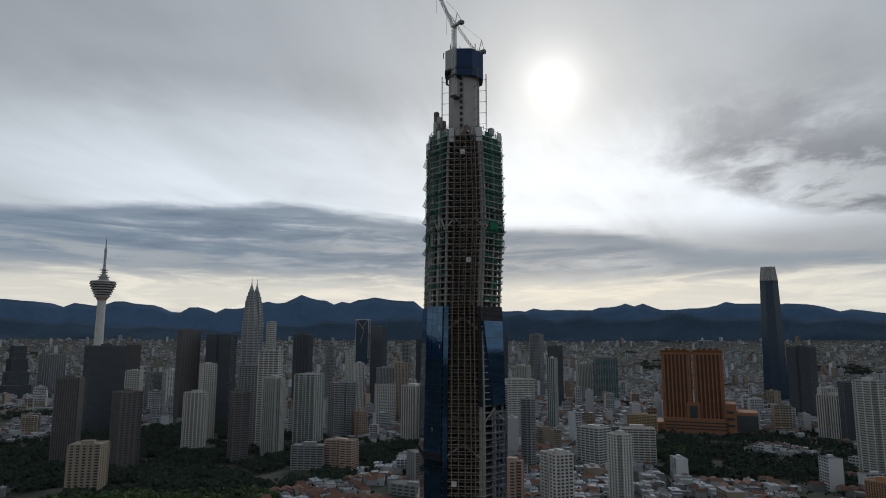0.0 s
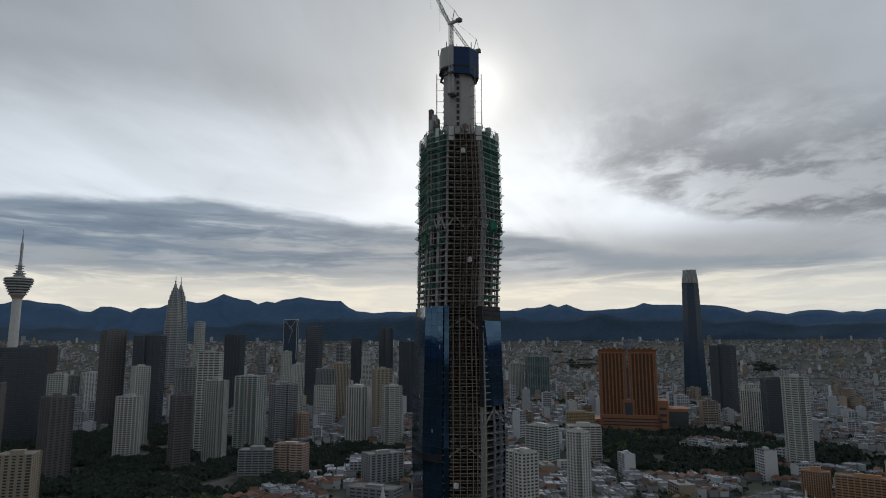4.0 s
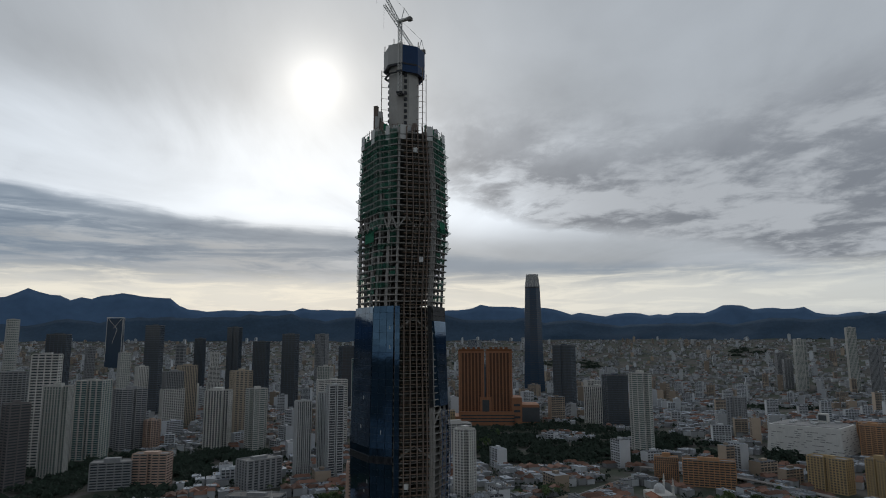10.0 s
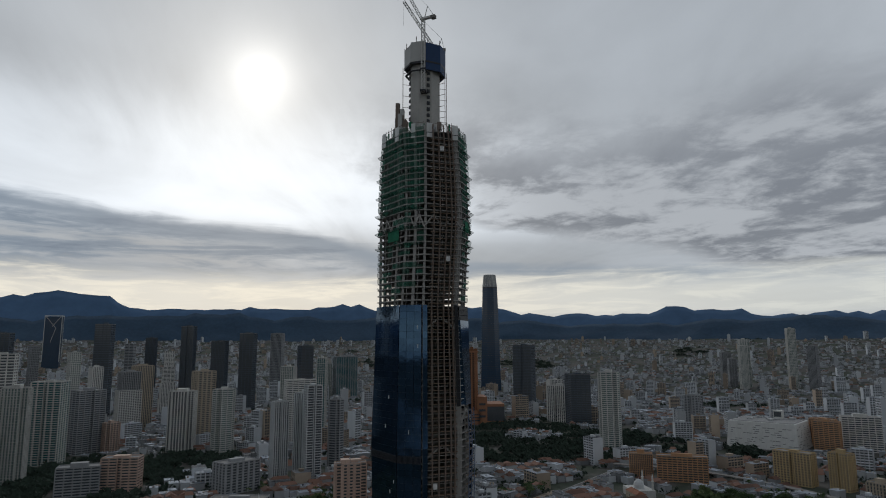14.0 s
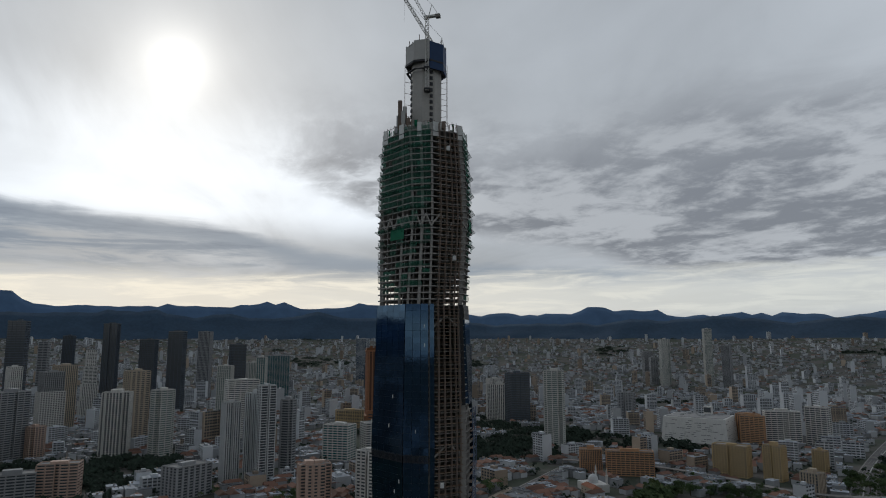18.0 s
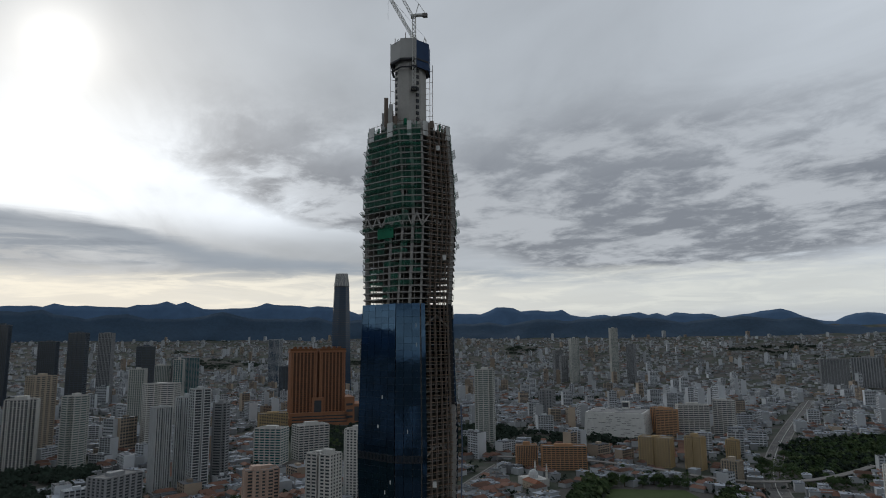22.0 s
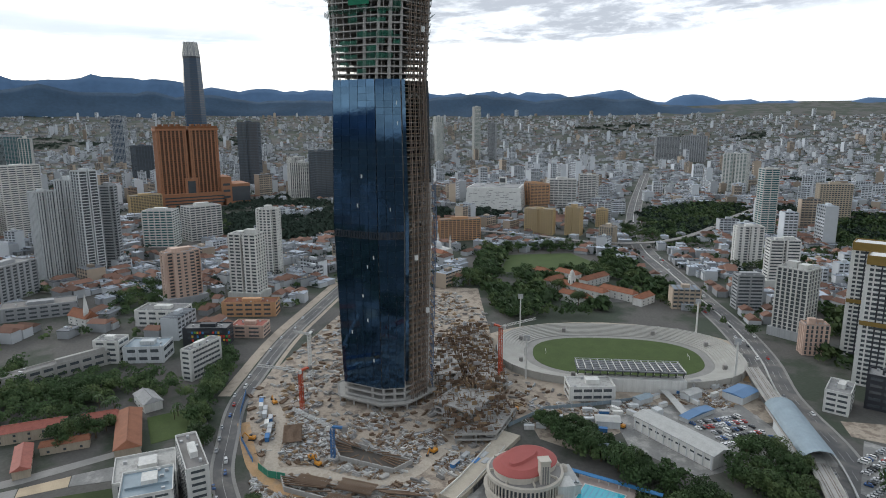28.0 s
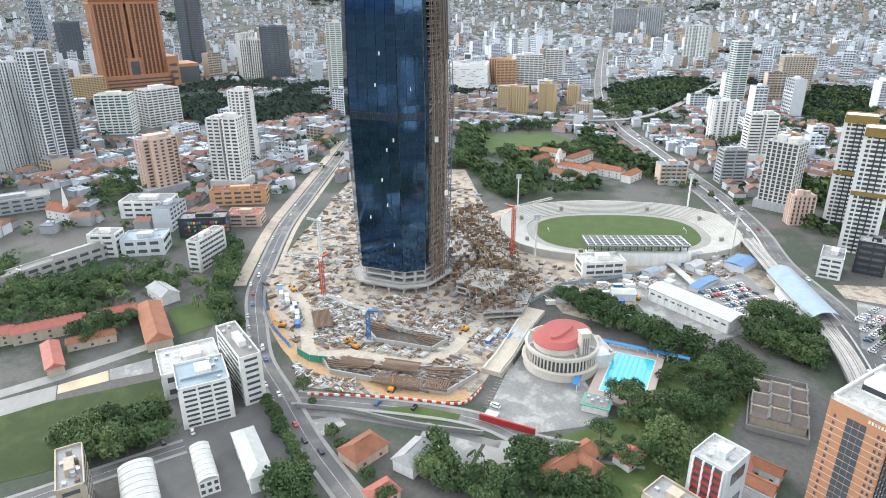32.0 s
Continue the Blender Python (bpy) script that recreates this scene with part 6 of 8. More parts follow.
# ---- stadium ----
def stadium(x, y, rz):
    t = empty("stadium", pose(x, y, 0, 0, 0, rz), "oval concrete stadium with stepped white terraces", "stadium")
    FOOTPRINTS.append((x, y, 105))
    pale = paint("bleached_terrace_concrete", (0.37, 0.36, 0.33), 0.9, vary=0.25, scale=0.1)

    def oval(a, b, n=64):
        pts = []
        for i in range(n):
            th = 2 * math.pi * i / n
            c, s = math.cos(th), math.sin(th)
            pts.append((a * math.copysign(abs(c) ** 0.78, c), b * math.copysign(abs(s) ** 0.78, s)))
        return pts
    o = Soup().prism(oval(64, 41), -0.2, 0.2).make("pitch", GRASS, t, "green pitch")
    s = Soup().ring(oval(64, 41), oval(71, 47), -0.2, 0.12)
    s.make("running_track", PAVING, t, "bleached running track")
    for k in range(9):
        a, b = oval(71 + (k + 1) * 2.2, 47 + (k + 1) * 1.7), oval(71 + k * 2.2, 47 + k * 1.7)
        s = Soup().ring(b, a, -0.3, 0.7 + 0.55 * k)
        s.make("terrace_step", pale, t)
    a, b = oval(71 + 9.6 * 2.2, 47 + 9.6 * 1.7), oval(71 + 9 * 2.2, 47 + 9 * 1.7)
    s = Soup().ring(b, a, -0.3, 5.6)
    s.make("rim_wall", pale, t)
    for i in range(0, 64, 2):
        px_, py_ = oval(71 + 9.9 * 2.2, 47 + 9.9 * 1.7)[i]
        Soup().box(px_ - 0.5, px_ + 0.5, py_ - 0.5, py_ + 0.5, 0, 5.8).make("buttress", pale, t)
    for i in (4, 12, 20, 28, 36, 44, 52, 60):
        q = oval(78, 52)[i]
        Soup().box(q[0] - 1.4, q[0] + 1.4, q[1] - 1.4, q[1] + 1.4, 0, 5).make("stairway", DARK_CONCRETE, t)
    # open truss roof over the main stand
    for i in range(15):
        u = -35 + i * 5
        Soup().beam((u, 43, 13), (u, 66, 15), 0.5).beam((u, 43, 12), (u, 66, 12.5), 0.3).make("roof_truss", BRIGHT, t)
        Soup().beam((u, 62, 0), (u, 62, 14.5), 0.6).make("roof_column", DARK_FRAME, t)
    for j in range(7):
        v = 43.5 + j * 3.6
        Soup().beam((-36, v, 13.6 + 0.1 * j), (36, v, 13.6 + 0.1 * j), 0.28).make("roof_purlin", STEEL, t)
    Soup().quad((-36, 43, 12.4), (36, 43, 12.4), (36, 66, 13.6), (-36, 66, 13.6)).quad((-36, 66, 13.3), (36, 66, 13.3), (36, 43, 12.1), (-36, 43, 12.1)).make("roof_sheet", DARK_FRAME, t)
    Soup().box(-36, 36, 60, 68, 0, 9).make("stand_building", BRIGHT, t)
    for fx, fy in ((-74, -56), (74, -56), (-74, 44), (70, 52)):
        m = empty("floodlight_mast", Matrix.Translation((x, y, 0)) @ pose(0, 0, 0, 0, 0, rz) @ pose(fx, fy, 0), "slim white stadium floodlight mast with slanting pylon", "floodlight", "floodlights")
        Soup().beam((0, 0, 0), (0, 0, 30), 1.1).make("pylon", BRIGHT, m)
        Soup().box(-2.2, 2.2, -0.3, 0.3, 28, 32).make("lamp_frame", STEEL, m)
        for i in range(8):
            Soup().box(-2 + (i % 4) * 1.05, -1.2 + (i % 4) * 1.05, -0.5, -0.3, 28.4 + (i // 4) * 1.8, 29.6 + (i // 4) * 1.8).make("lamp", BRIGHT, m)
    for gx in (-54, 54):
        g = empty("goal", Matrix.Translation((x, y, 0)) @ pose(0, 0, 0, 0, 0, rz) @ pose(gx, 0, 0.2), "white football goal frame", "goal", "goals")
        Soup().beam((0, -3.7, 0), (0, -3.7, 2.4), 0.2).beam((0, 3.7, 0), (0, 3.7, 2.4), 0.2).beam((0, -3.7, 2.4), (0, 3.7, 2.4), 0.2).make("frame", BRIGHT, g)


stadium(10, -187, 62)
apron = [Vector((10, -187)) + Vector((116 * math.cos(a) * math.cos(radians(62)) - 84 * math.sin(a) * math.sin(radians(62)), 116 * math.cos(a) * math.sin(radians(62)) + 84 * math.sin(a) * math.cos(radians(62)))) for a in (2 * math.pi * i / 28 for i in range(28))]
slab("stadium_apron", [(p.x, p.y) for p in apron], -0.2, 0.015, DUST, "dusty paved ground round the stadium", "ground", "structure")


# ---- round hall with pool ----
def round_hall(x, y, rz):
    t = empty("round_hall", pose(x, y, 0, 0, 0, rz), "cream art deco round hall with red roof", "hall")
    FOOTPRINTS.append((x, y, 30))
    t.scale = (0.9, 0.9, 1.0)
    cream = paint("cream_plaster", (0.50, 0.46, 0.40), 0.85, vary=0.15, scale=0.3)
    maroon = paint("maroon_roof_sheet", (0.34, 0.09, 0.08), 0.7, vary=0.15, scale=0.2)
    lathe([(21.5, 0), (21.5, 4.2), (22.3, 4.4), (22.3, 5.0), (20.2, 5.1)], 48).make("lower_drum", cream, t)
    lathe([(19.2, 5), (19.2, 11)], 48).make("glazed_ring", GLASS_DARK, t)
    col = Soup().box(-0.35, 0.35, -0.4, 0.4, 5, 11).mesh("pilaster", [cream])
    for i in range(56):
        o = part_of("pilaster", col, None, t)
        o.matrix_basis = pose(0, 0, 0, 0, 0, i * 360 / 56) @ pose(19.8, 0, 0)
    lathe([(19.0, 11), (20.8, 11), (20.8, 12.6), (19.6, 12.8), (12, 13)], 48).make("cornice", cream, t)
    lathe([(19.4, 12.9), (13, 14.0)], 48).make("terrace_roof", DARK_CONCRETE, t)
    for k in range(8):
        o = Soup().box(-0.4, 0.4, -3, 3, 12.8, 14.2).make("terrace_wall", cream, t)
        o.matrix_basis = pose(0, 0, 0, 0, 0, k * 45) @ pose(16.5, 0, 0, 0, 0, 90)
    pts = []
    for i in range(40):
        th = 2 * math.pi * i / 40
        c, s = math.cos(th), math.sin(th)
        pts.append((5.0 * (1 if c > 0 else -1) + 13.6 * c, 13.6 * s))
    Soup().prism(pts, 12, 16.5).make("clerestory", cream, t).rotation_euler = (0, 0, radians(36))
    Soup().prism([(a * 1.04, b * 1.04) for a, b in pts], 16.5, 17.0, 0, pts).prism(pts, 17.0, 18.6, 0, [(a * 0.8, b * 0.75) for a, b in pts]).make("roof", maroon, t, "maroon sheet metal roof").rotation_euler = (0, 0, radians(36))
    Soup().prism([(a * 0.62 + 1.5, b * 0.30) for a, b in pts], 18.2, 19.8, 0, [(a * 0.56 + 1.5, b * 0.22) for a, b in pts]).make("roof_monitor", maroon, t).rotation_euler = (0, 0, radians(36))
    for u in (-17.6, 17.6):
        Soup().box(u - 0.5, u + 0.5, -3, 3, 14, 16.2).make("clerestory_window", GLASS_DARK, t).rotation_euler = (0, 0, radians(36))
    Soup().box(-8.6, -3.4, 12.5, 17.5, 0, 24).make("stair_tower", cream, t)
    for i in range(3):
        Soup().box(-7.8 + i * 1.3, -7.0 + i * 1.3, 17.5, 17.65, 8, 22).make("tower_slit", DARK_CONCRETE, t)
    Soup().box(-9.0, -3.0, 12.1, 17.9, 24, 24.9).make("tower_cap", cream, t)
    Soup().box(-29, -17, -12, 9, 0, 6).make("annex", BRIGHT, t)
    Soup().box(-29.4, -17, -12.4, 9.4, 6, 6.5).make("annex_roof", PALE_SHEET, t)
    Soup().box(-24, -14, 4, 14, 0, 9).make("side_wing", BRIGHT, t)
    lathe([(2.2, 6.5), (2.2, 9), (1.6, 9.6), (0.2, 10.2)], 14).make("roof_lantern", cream, t).location = (-24, -6, 0)
    for i in range(5):
        Soup().box(-28 + i * 2.1, -26.8 + i * 2.1, 6, 8, 6.5, 7.6).make("roof_unit", STEEL, t)
    for i in range(12):
        a = math.radians(200 + i * 9)
        o = Soup().box(-0.9, 0.9, -0.6, 0.6, 0, 2.6).make("entrance_window", GLASS_DARK, t)
        o.matrix_basis = pose(21.4 * math.cos(a), 21.4 * math.sin(a), 0.6, 0, 0, math.degrees(a) + 90)


round_hall(-128, -32, 77)
WATER = paint("pool_water", (0.03, 0.42, 0.52), 0.06, vary=0.12, scale=0.15, spec=0.5)
POOL_BLUE = paint("pool_blue_paint", (0.05, 0.20, 0.42), 0.6, vary=0.15)
TILE = paint("pinkish_pool_deck", (0.42, 0.34, 0.30), 0.85, vary=0.15)
pool = empty("swimming_pool", pose(-155, -53.5, 0, 0, 0, 128), "turquoise outdoor swimming pool with marked lanes", "swimming pool")
Soup().box(-27, 26, -15, 14, -0.2, 1.6).make("pool_deck", TILE, pool)
water = Soup().box(-19, 19, -10, 10, 1.6, 1.72).make("water", WATER, pool, "clear turquoise water")
for i in range(7):
    Soup().box(-18.5, 18.5, -7.5 + i * 2.5 - 0.12, -7.5 + i * 2.5 + 0.12, 1.72, 1.735).make("lane_line", POOL_BLUE, water)
for x0, x1, y0, y1 in ((-19.6, 19.6, -10.6, -10), (-19.6, 19.6, 10, 10.6), (-19.6, -19, -10, 10), (19, 19.6, -10, 10)):
    Soup().box(x0, x1, y0, y1, 1.6, 1.85).make("coping", BRIGHT, pool)
shade_roof = empty("shelter", pose(-140, -38, 0, 0, 0, 128), "long blue-roofed poolside shelter", "shelter", "poolside shelters")
Soup().box(-26, 20, -1.5, 1.5, 3.8, 4.1).make("roof", POOL_BLUE, shade_roof)
for i in range(10):
    Soup().box(-25.5 + i * 5, -25.1 + i * 5, 1.0, 1.3, 0, 3.8).make("post", BRIGHT, shade_roof)
copy_thing(shade_roof, pose(-140, -73, 0, 0, 0, 38))
wall_sign = empty("boundary_wall", pose(-161, 21, 0, 0, 0, -141.5), "long bright red boundary sign wall with white letters", "wall")
Soup().box(-13, 13, -0.4, 0.4, 0, 3.2).make("wall", paint("red_sign_paint", (0.33, 0.03, 0.03), 0.6, vary=0.15), wall_sign)
for i in range(14):
    Soup().box(-10 + i * 1.5, -9.2 + i * 1.5, 0.4, 0.46, 1.6, 2.4).make("letter_bar", BRIGHT, wall_sign)


# ---- white hall, station and viaduct ----
wh = empty("exhibition_hall", pose(-119, -135, 0, 0, 0, 9), "long white shed with pale flat-pitched roof", "hall")
Soup().box(-27, 27, -7, 7, 0, 8).make("wall", BRIGHT, wh)
Soup().prism([(-28, -7.6), (28, -7.6), (28, 7.6), (-28, 7.6)], 8, 8.4).prism([(-28, -7.6), (28, -7.6), (28, 7.6), (-28, 7.6)], 8.4, 10.2, 0, [(-28, -0.2), (28, -0.2), (28, 0.2), (-28, 0.2)]).make("roof", PALE_SHEET, wh)
for i in range(11):
    Soup().box(-26.4 + i * 5.2, -26 + i * 5.2, 7, 7.3, 0, 8).make("buttress", SLATE, wh)
    Soup().box(-25.2 + i * 4.8, -22.4 + i * 4.8, 7, 7.1, 4.6, 5.6).make("window", GLASS_DARK, wh)
Soup().box(22, 27, -12, -7, 0, 10).make("annex", SLATE, wh)

st = empty("station", pose(-144, -196, 0, 0, 0, 148), "elevated rail station under a curved blue-grey roof", "station")
FOOTPRINTS.append((-144, -196, 45))
s = Soup()
for i in range(10):
    a0, a1 = math.pi * (0.08 + 0.84 * i / 10), math.pi * (0.08 + 0.84 * (i + 1) / 10)
    s.quad((-33, 9 * math.cos(a0), 8 + 6.5 * math.sin(a0)), (33, 9 * math.cos(a0), 8 + 6.5 * math.sin(a0)), (33, 9 * math.cos(a1), 8 + 6.5 * math.sin(a1)), (-33, 9 * math.cos(a1), 8 + 6.5 * math.sin(a1)))
s.make("curved_roof", BLUE_ROOF, st)
Soup().box(-33, 33, -8, 8, 6.5, 8).make("platform", CONCRETE, st)
Soup().box(-20, 20, -7, 7, 0, 6.5).make("concourse", SLATE, st)
via_line = smooth([(-60, -250), (-110, -217), (-144, -196), (-176, -174), (-206, -150), (-236, -116), (-262, -70)])
via = tagged(ribbon(via_line, -4.5, 4.5, 6.2, 7.4).make("viaduct", CONCRETE), "pale concrete rail viaduct on round piers", "viaduct", kind="structure")
for d in (-4.4, 4.1):
    part_of("parapet", ribbon(via_line, d, d + 0.3, 7.4, 8.5).mesh("parapet", [CONCRETE]), None, via)
for d in (-2.6, -1.4, 1.2, 2.4):
    part_of("rail", ribbon(via_line, d, d + 0.12, 7.4, 7.6).mesh("rail", [RUST]), None, via)
for i in range(0, len(via_line), 3):
    p = via_line[i]
    o = lathe([(0.9, 0), (0.9, 6.2)], 12).make("pier", CONCRETE, via)
    o.location = (p.x, p.y, 0)
fly = smooth([(588, -186), (539, -299), (458, -372), (383, -420), (353, -477), (357, -544), (402, -643), (487, -781), (631, -1046)])
flyover = tagged(ribbon(fly, -5, 5, 6.5, 7.6).make("flyover", DARK_CONCRETE), "curved concrete flyover above the streets", "viaduct", kind="structure")
for i in range(0, len(fly), 4):
    o = lathe([(1.0, 0), (1.0, 6.5)], 10).make("pier", CONCRETE, flyover)
    o.location = (fly[i].x, fly[i].y, 0)


# temple court with grey curved roofs
tp = empty("temple", pose(-205, -98, 0, 0, 0, 127), "walled clan temple with rows of grey tiled roofs", "temple")
FOOTPRINTS.append((-205, -98, 32))
TEMPLE_ROOF = paint("grey_clay_tiles", (0.15, 0.125, 0.112), 0.85, vary=0.3, scale=0.4)
Soup().box(-22, 24, -12, 12, 0, 0.6).make("court", PAVING, tp)
for x0, x1, y0, y1 in ((-22.4, 24.4, -12.4, -12), (-22.4, 24.4, 12, 12.4), (-22.4, -22, -12, 12), (24, 24.4, -12, 12)):
    Soup().box(x0, x1, y0, y1, 0, 3.0).make("wall", DARK_CONCRETE, tp)
for j, u in enumerate((-6, 5, 16)):
    Soup().box(u - 3.4, u + 3.4, -11, 11, 0, 5).make("hall_wall", SAND, tp)
    for v0, v1 in ((-11.5, -4), (-4, 4), (4, 11.5)):
        up = 0.9 if v0 == -4 else 0
        Soup().prism([(u - 4.4, v0), (u + 4.4, v0), (u + 4.4, v1), (u - 4.4, v1)], 5 + up, 8.2 + up, 0, [(u - 0.2, v0), (u + 0.2, v0), (u + 0.2, v1), (u - 0.2, v1)]).make("tiled_roof", TEMPLE_ROOF, tp)
        Soup().beam((u, v0, 8.4 + up), (u, v1, 8.4 + up), 0.5).make("ridge", SAND, tp)
        for v in (v0 + 0.3, v1 - 0.3):
            crest = [(u - 4.4 + 8.8 * g / 10, 9.1 + up - abs(-4.4 + 8.8 * g / 10) * 0.72 + 0.55 * math.sin(abs(-4.4 + 8.8 * g / 10) * 1.5)) for g in range(11)]
            o = Soup().prism([(a, b - 0.7) for a, b in crest] + crest[::-1], -v - 0.3, -v + 0.3).make("gable_ridge", DARK_CONCRETE, tp)
            o.rotation_euler = (radians(90), 0, 0)


# mosque with twin minarets
mq = empty("mosque", pose(420, -195, 0, 0, 0, 15), "white mosque with blue dome and slim minarets", "mosque")
FOOTPRINTS.append((420, -195, 30))
Soup().box(-17, 17, -13, 13, 0, 9).make("prayer_hall", BRIGHT, mq)
lathe([(6, 9), (6, 11.5), (6.2, 13), (5.2, 16), (3, 18.2), (0.3, 19.4), (0.1, 21)], 20).make("dome", SLATE, mq, "blue-grey dome")
for u, v in ((-14, -11), (14, -11)):
    o = lathe([(1.3, 0), (1.2, 18), (1.8, 18.3), (1.8, 19.2), (1.0, 19.4), (0.9, 24), (0.1, 28)], 12).make("minaret", BRIGHT, mq)
    o.location = (u, v, 0)
for i in range(7):
    Soup().box(-15 + i * 4.4, -13 + i * 4.4, -13.15, -13, 1.5, 6.5).make("arched_window", GLASS_DARK, mq)
house(398, -188, 30, 12, 9, 15, SAND, TERRACOTTA, "school block with brick-red roof by the mosque", 3.0, 0.5, "school building")


# lines, strips and lots on the ground
bays = Soup()
for k in range(3):
    for i in range(15):
        bays.box(i * 2.6 - 0.06, i * 2.6 + 0.06, k * 11, k * 11 + 4.6, 0.1, 0.112, 0, radians(-48), (-146 + 0 * k, 20))
part_of("bay_marking", bays.mesh("bay_marking", [LANE]), None, bpy.data.objects["car_park"])
slab("sand_strip", [(-33, 201), (-29.5, 178.6), (-40, 178.6), (-41.5, 201)], -0.2, 0.14, paint("bare_sand", (0.46, 0.37, 0.26), 0.95, vary=0.25), "bare sandy strip at the field's edge", "ground", "structure")
slab("hard_court", [(-27, 158), (-29, 178), (-40, 178.2), (-42, 158)], -0.2, 0.14, YARD, "grey hard court beside the field", "court", "structure")
slab("field_path", [(-50, 226), (-46.5, 201.5), (-33, 201.5), (-35, 226)], -0.2, 0.16, PAVING, "pale concrete path by the field", "pavement", "structure")
slab("school_lane", [(-33, 228), (-28, 200), (-14, 151), (-7, 150), (-20, 200), (-25, 228)], -0.2, 0.10, PAVING, "grey lane between field and school", "road", "structure")
kiosk = empty("pool_kiosk", pose(-168, -23, 0, 0, 0, 40), "low white building with green roof trim", "pavilion")
Soup().box(-6, 6, -4.5, 4.5, 0, 3.6).make("wall", BRIGHT, kiosk)
Soup().box(-6.6, 6.6, -5.1, 5.1, 3.6, 4.0).make("roof_trim", paint("jade_trim", (0.10, 0.30, 0.22), 0.6), kiosk)
Soup().box(-5.6, 5.6, -4.1, 4.1, 4.0, 4.2).make("roof", ROOF_GREY, kiosk)
for i in range(5):
    Soup().box(-5 + i * 2.1, -3.8 + i * 2.1, -2 + (i % 2) * 2.4, -0.6 + (i % 2) * 2.4, 4.2, 5.3).make("roof_unit", STEEL, kiosk)
gate_house = empty("guard_house", pose(-153, 24, 0, 0, 0, -141), "small white guard house at the car park gate", "guard house")
Soup().box(-2.6, 2.6, -1.6, 1.6, 0, 3).make("wall", BRIGHT, gate_house)
Soup().box(-3, 3, -2, 2, 3, 3.3).make("roof", PALE_SHEET, gate_house)
Soup().box(-2, 2, -1.7, -1.6, 1, 2.2).make("window", GLASS_DARK, gate_house)
for x, y in ((-106, 111), (-111, 111), (-115.5, 111), (-120, 111), (-124.5, 110.8), (-129, 110.4), (-134, 110), (-138, 109.6), (-142, 109.4), (-146, 109), (-98, 112)):
    plant(x, y, TREES[2], 0.85)
for x, y, k in ((-161, 114, 1.1), (-157, 118, 0.9), (-166, 118, 1.1), (-170, 112, 1.0), (-152, 116, 0.7), (-176, 56, 1.1), (-182, 62, 1.2), (-174, 66, 0.9), (-157, 60, 0.8), (-100, 166, 1.0), (-104, 172, 1.1), (-97, 176, 1.1), (-95, 183, 1.0), (-103, 186, 0.9), (-110, 190, 0.8)):
    plant(x, y, None, k)
grove([(-150, -80), (-158, -76), (-172, -52), (-184, -30), (-196, -44), (-206, -58), (-196, -78), (-178, -96)], 9, 0.8)
grove([(-206, -2), (-214, -30), (-206, -44), (-192, -24), (-186, -10), (-196, -2)], 12, 0.8)

slab("villa_court", [(-114, 112), (-119, 85), (-127, 84), (-133, 108)], -0.2, 0.05, YARD, "dark worn asphalt court beside the villa", "yard", "structure")
slab("lower_court", [(-142, 51), (-163, 33), (-177, 50), (-157, 65)], -0.2, 0.05, YARD, "grey asphalt court below the street", "yard", "structure")
slab("grass_island", [(-122, 67), (-129, 50), (-144, 35), (-148, 39), (-138, 54)], -0.1, 0.2, GRASS, "narrow grass island between the street and the wall", "verge", "structure")
slab("school_court", [(182, -278), (186, -312), (132, -296), (136, -262)], -0.2, 0.03, YARD_DARK, "dark asphalt court inside the old school", "yard", "structure")
slab("paved_lot", [(-165, 33), (-172, 20), (-187, 33), (-178, 48)], -0.2, 0.07, PAVING, "pale concrete paved lot", "pavement", "structure")
road("road_lower", [(-110, 98), (-122, 80), (-136, 64), (-152, 46), (-170, 30)], 4.5, "narrow service lane under the retaining wall", z=0.09, lanes=1, kerb=False)
rw = tagged(ribbon(smooth([(-104, 101), (-118, 81), (-141, 58), (-161, 33)]), -0.4, 0.4, -0.2, 2.2).make("retaining_wall", DARK_CONCRETE), "weathered grey concrete retaining wall", "wall", kind="structure")

# works yard between the stadium, the hall and the white shed
slab("works_yard", [(-58, -104), (-71, -141), (-58, -172), (-50, -236), (-79, -246), (-119, -211), (-115, -195), (-98, -158), (-90, -131), (-104, -78), (-84, -66), (-66, -70)], -0.25, 0.045, SOIL, "sandy works yard littered with cabins", "ground", "structure")
slab("dirt_strip", [(-20, -270), (-40, -290), (-80, -244), (-60, -236)], -0.25, 0.02, paint("orange_soil", (0.44, 0.30, 0.17), 0.95, vary=0.3), "strip of orange bare soil beside the highway", "ground", "structure")
slab("dirt_lot", [(-132, -246), (-151, -276), (-174, -255), (-148, -234)], -0.25, 0.05, SOIL, "bare sandy lot by the station", "ground", "structure")
slab("shed_lot", [(-98, -156), (-107, -206), (-126, -196), (-138, -156)], -0.2, 0.07, YARD, "worn asphalt car park behind the white shed", "car park", "structure")
slab("station_lot", [(-154, -236), (-186, -250), (-214, -196), (-190, -184)], -0.2, 0.09, YARD, "busy asphalt car lot beside the rail line", "car park", "structure")


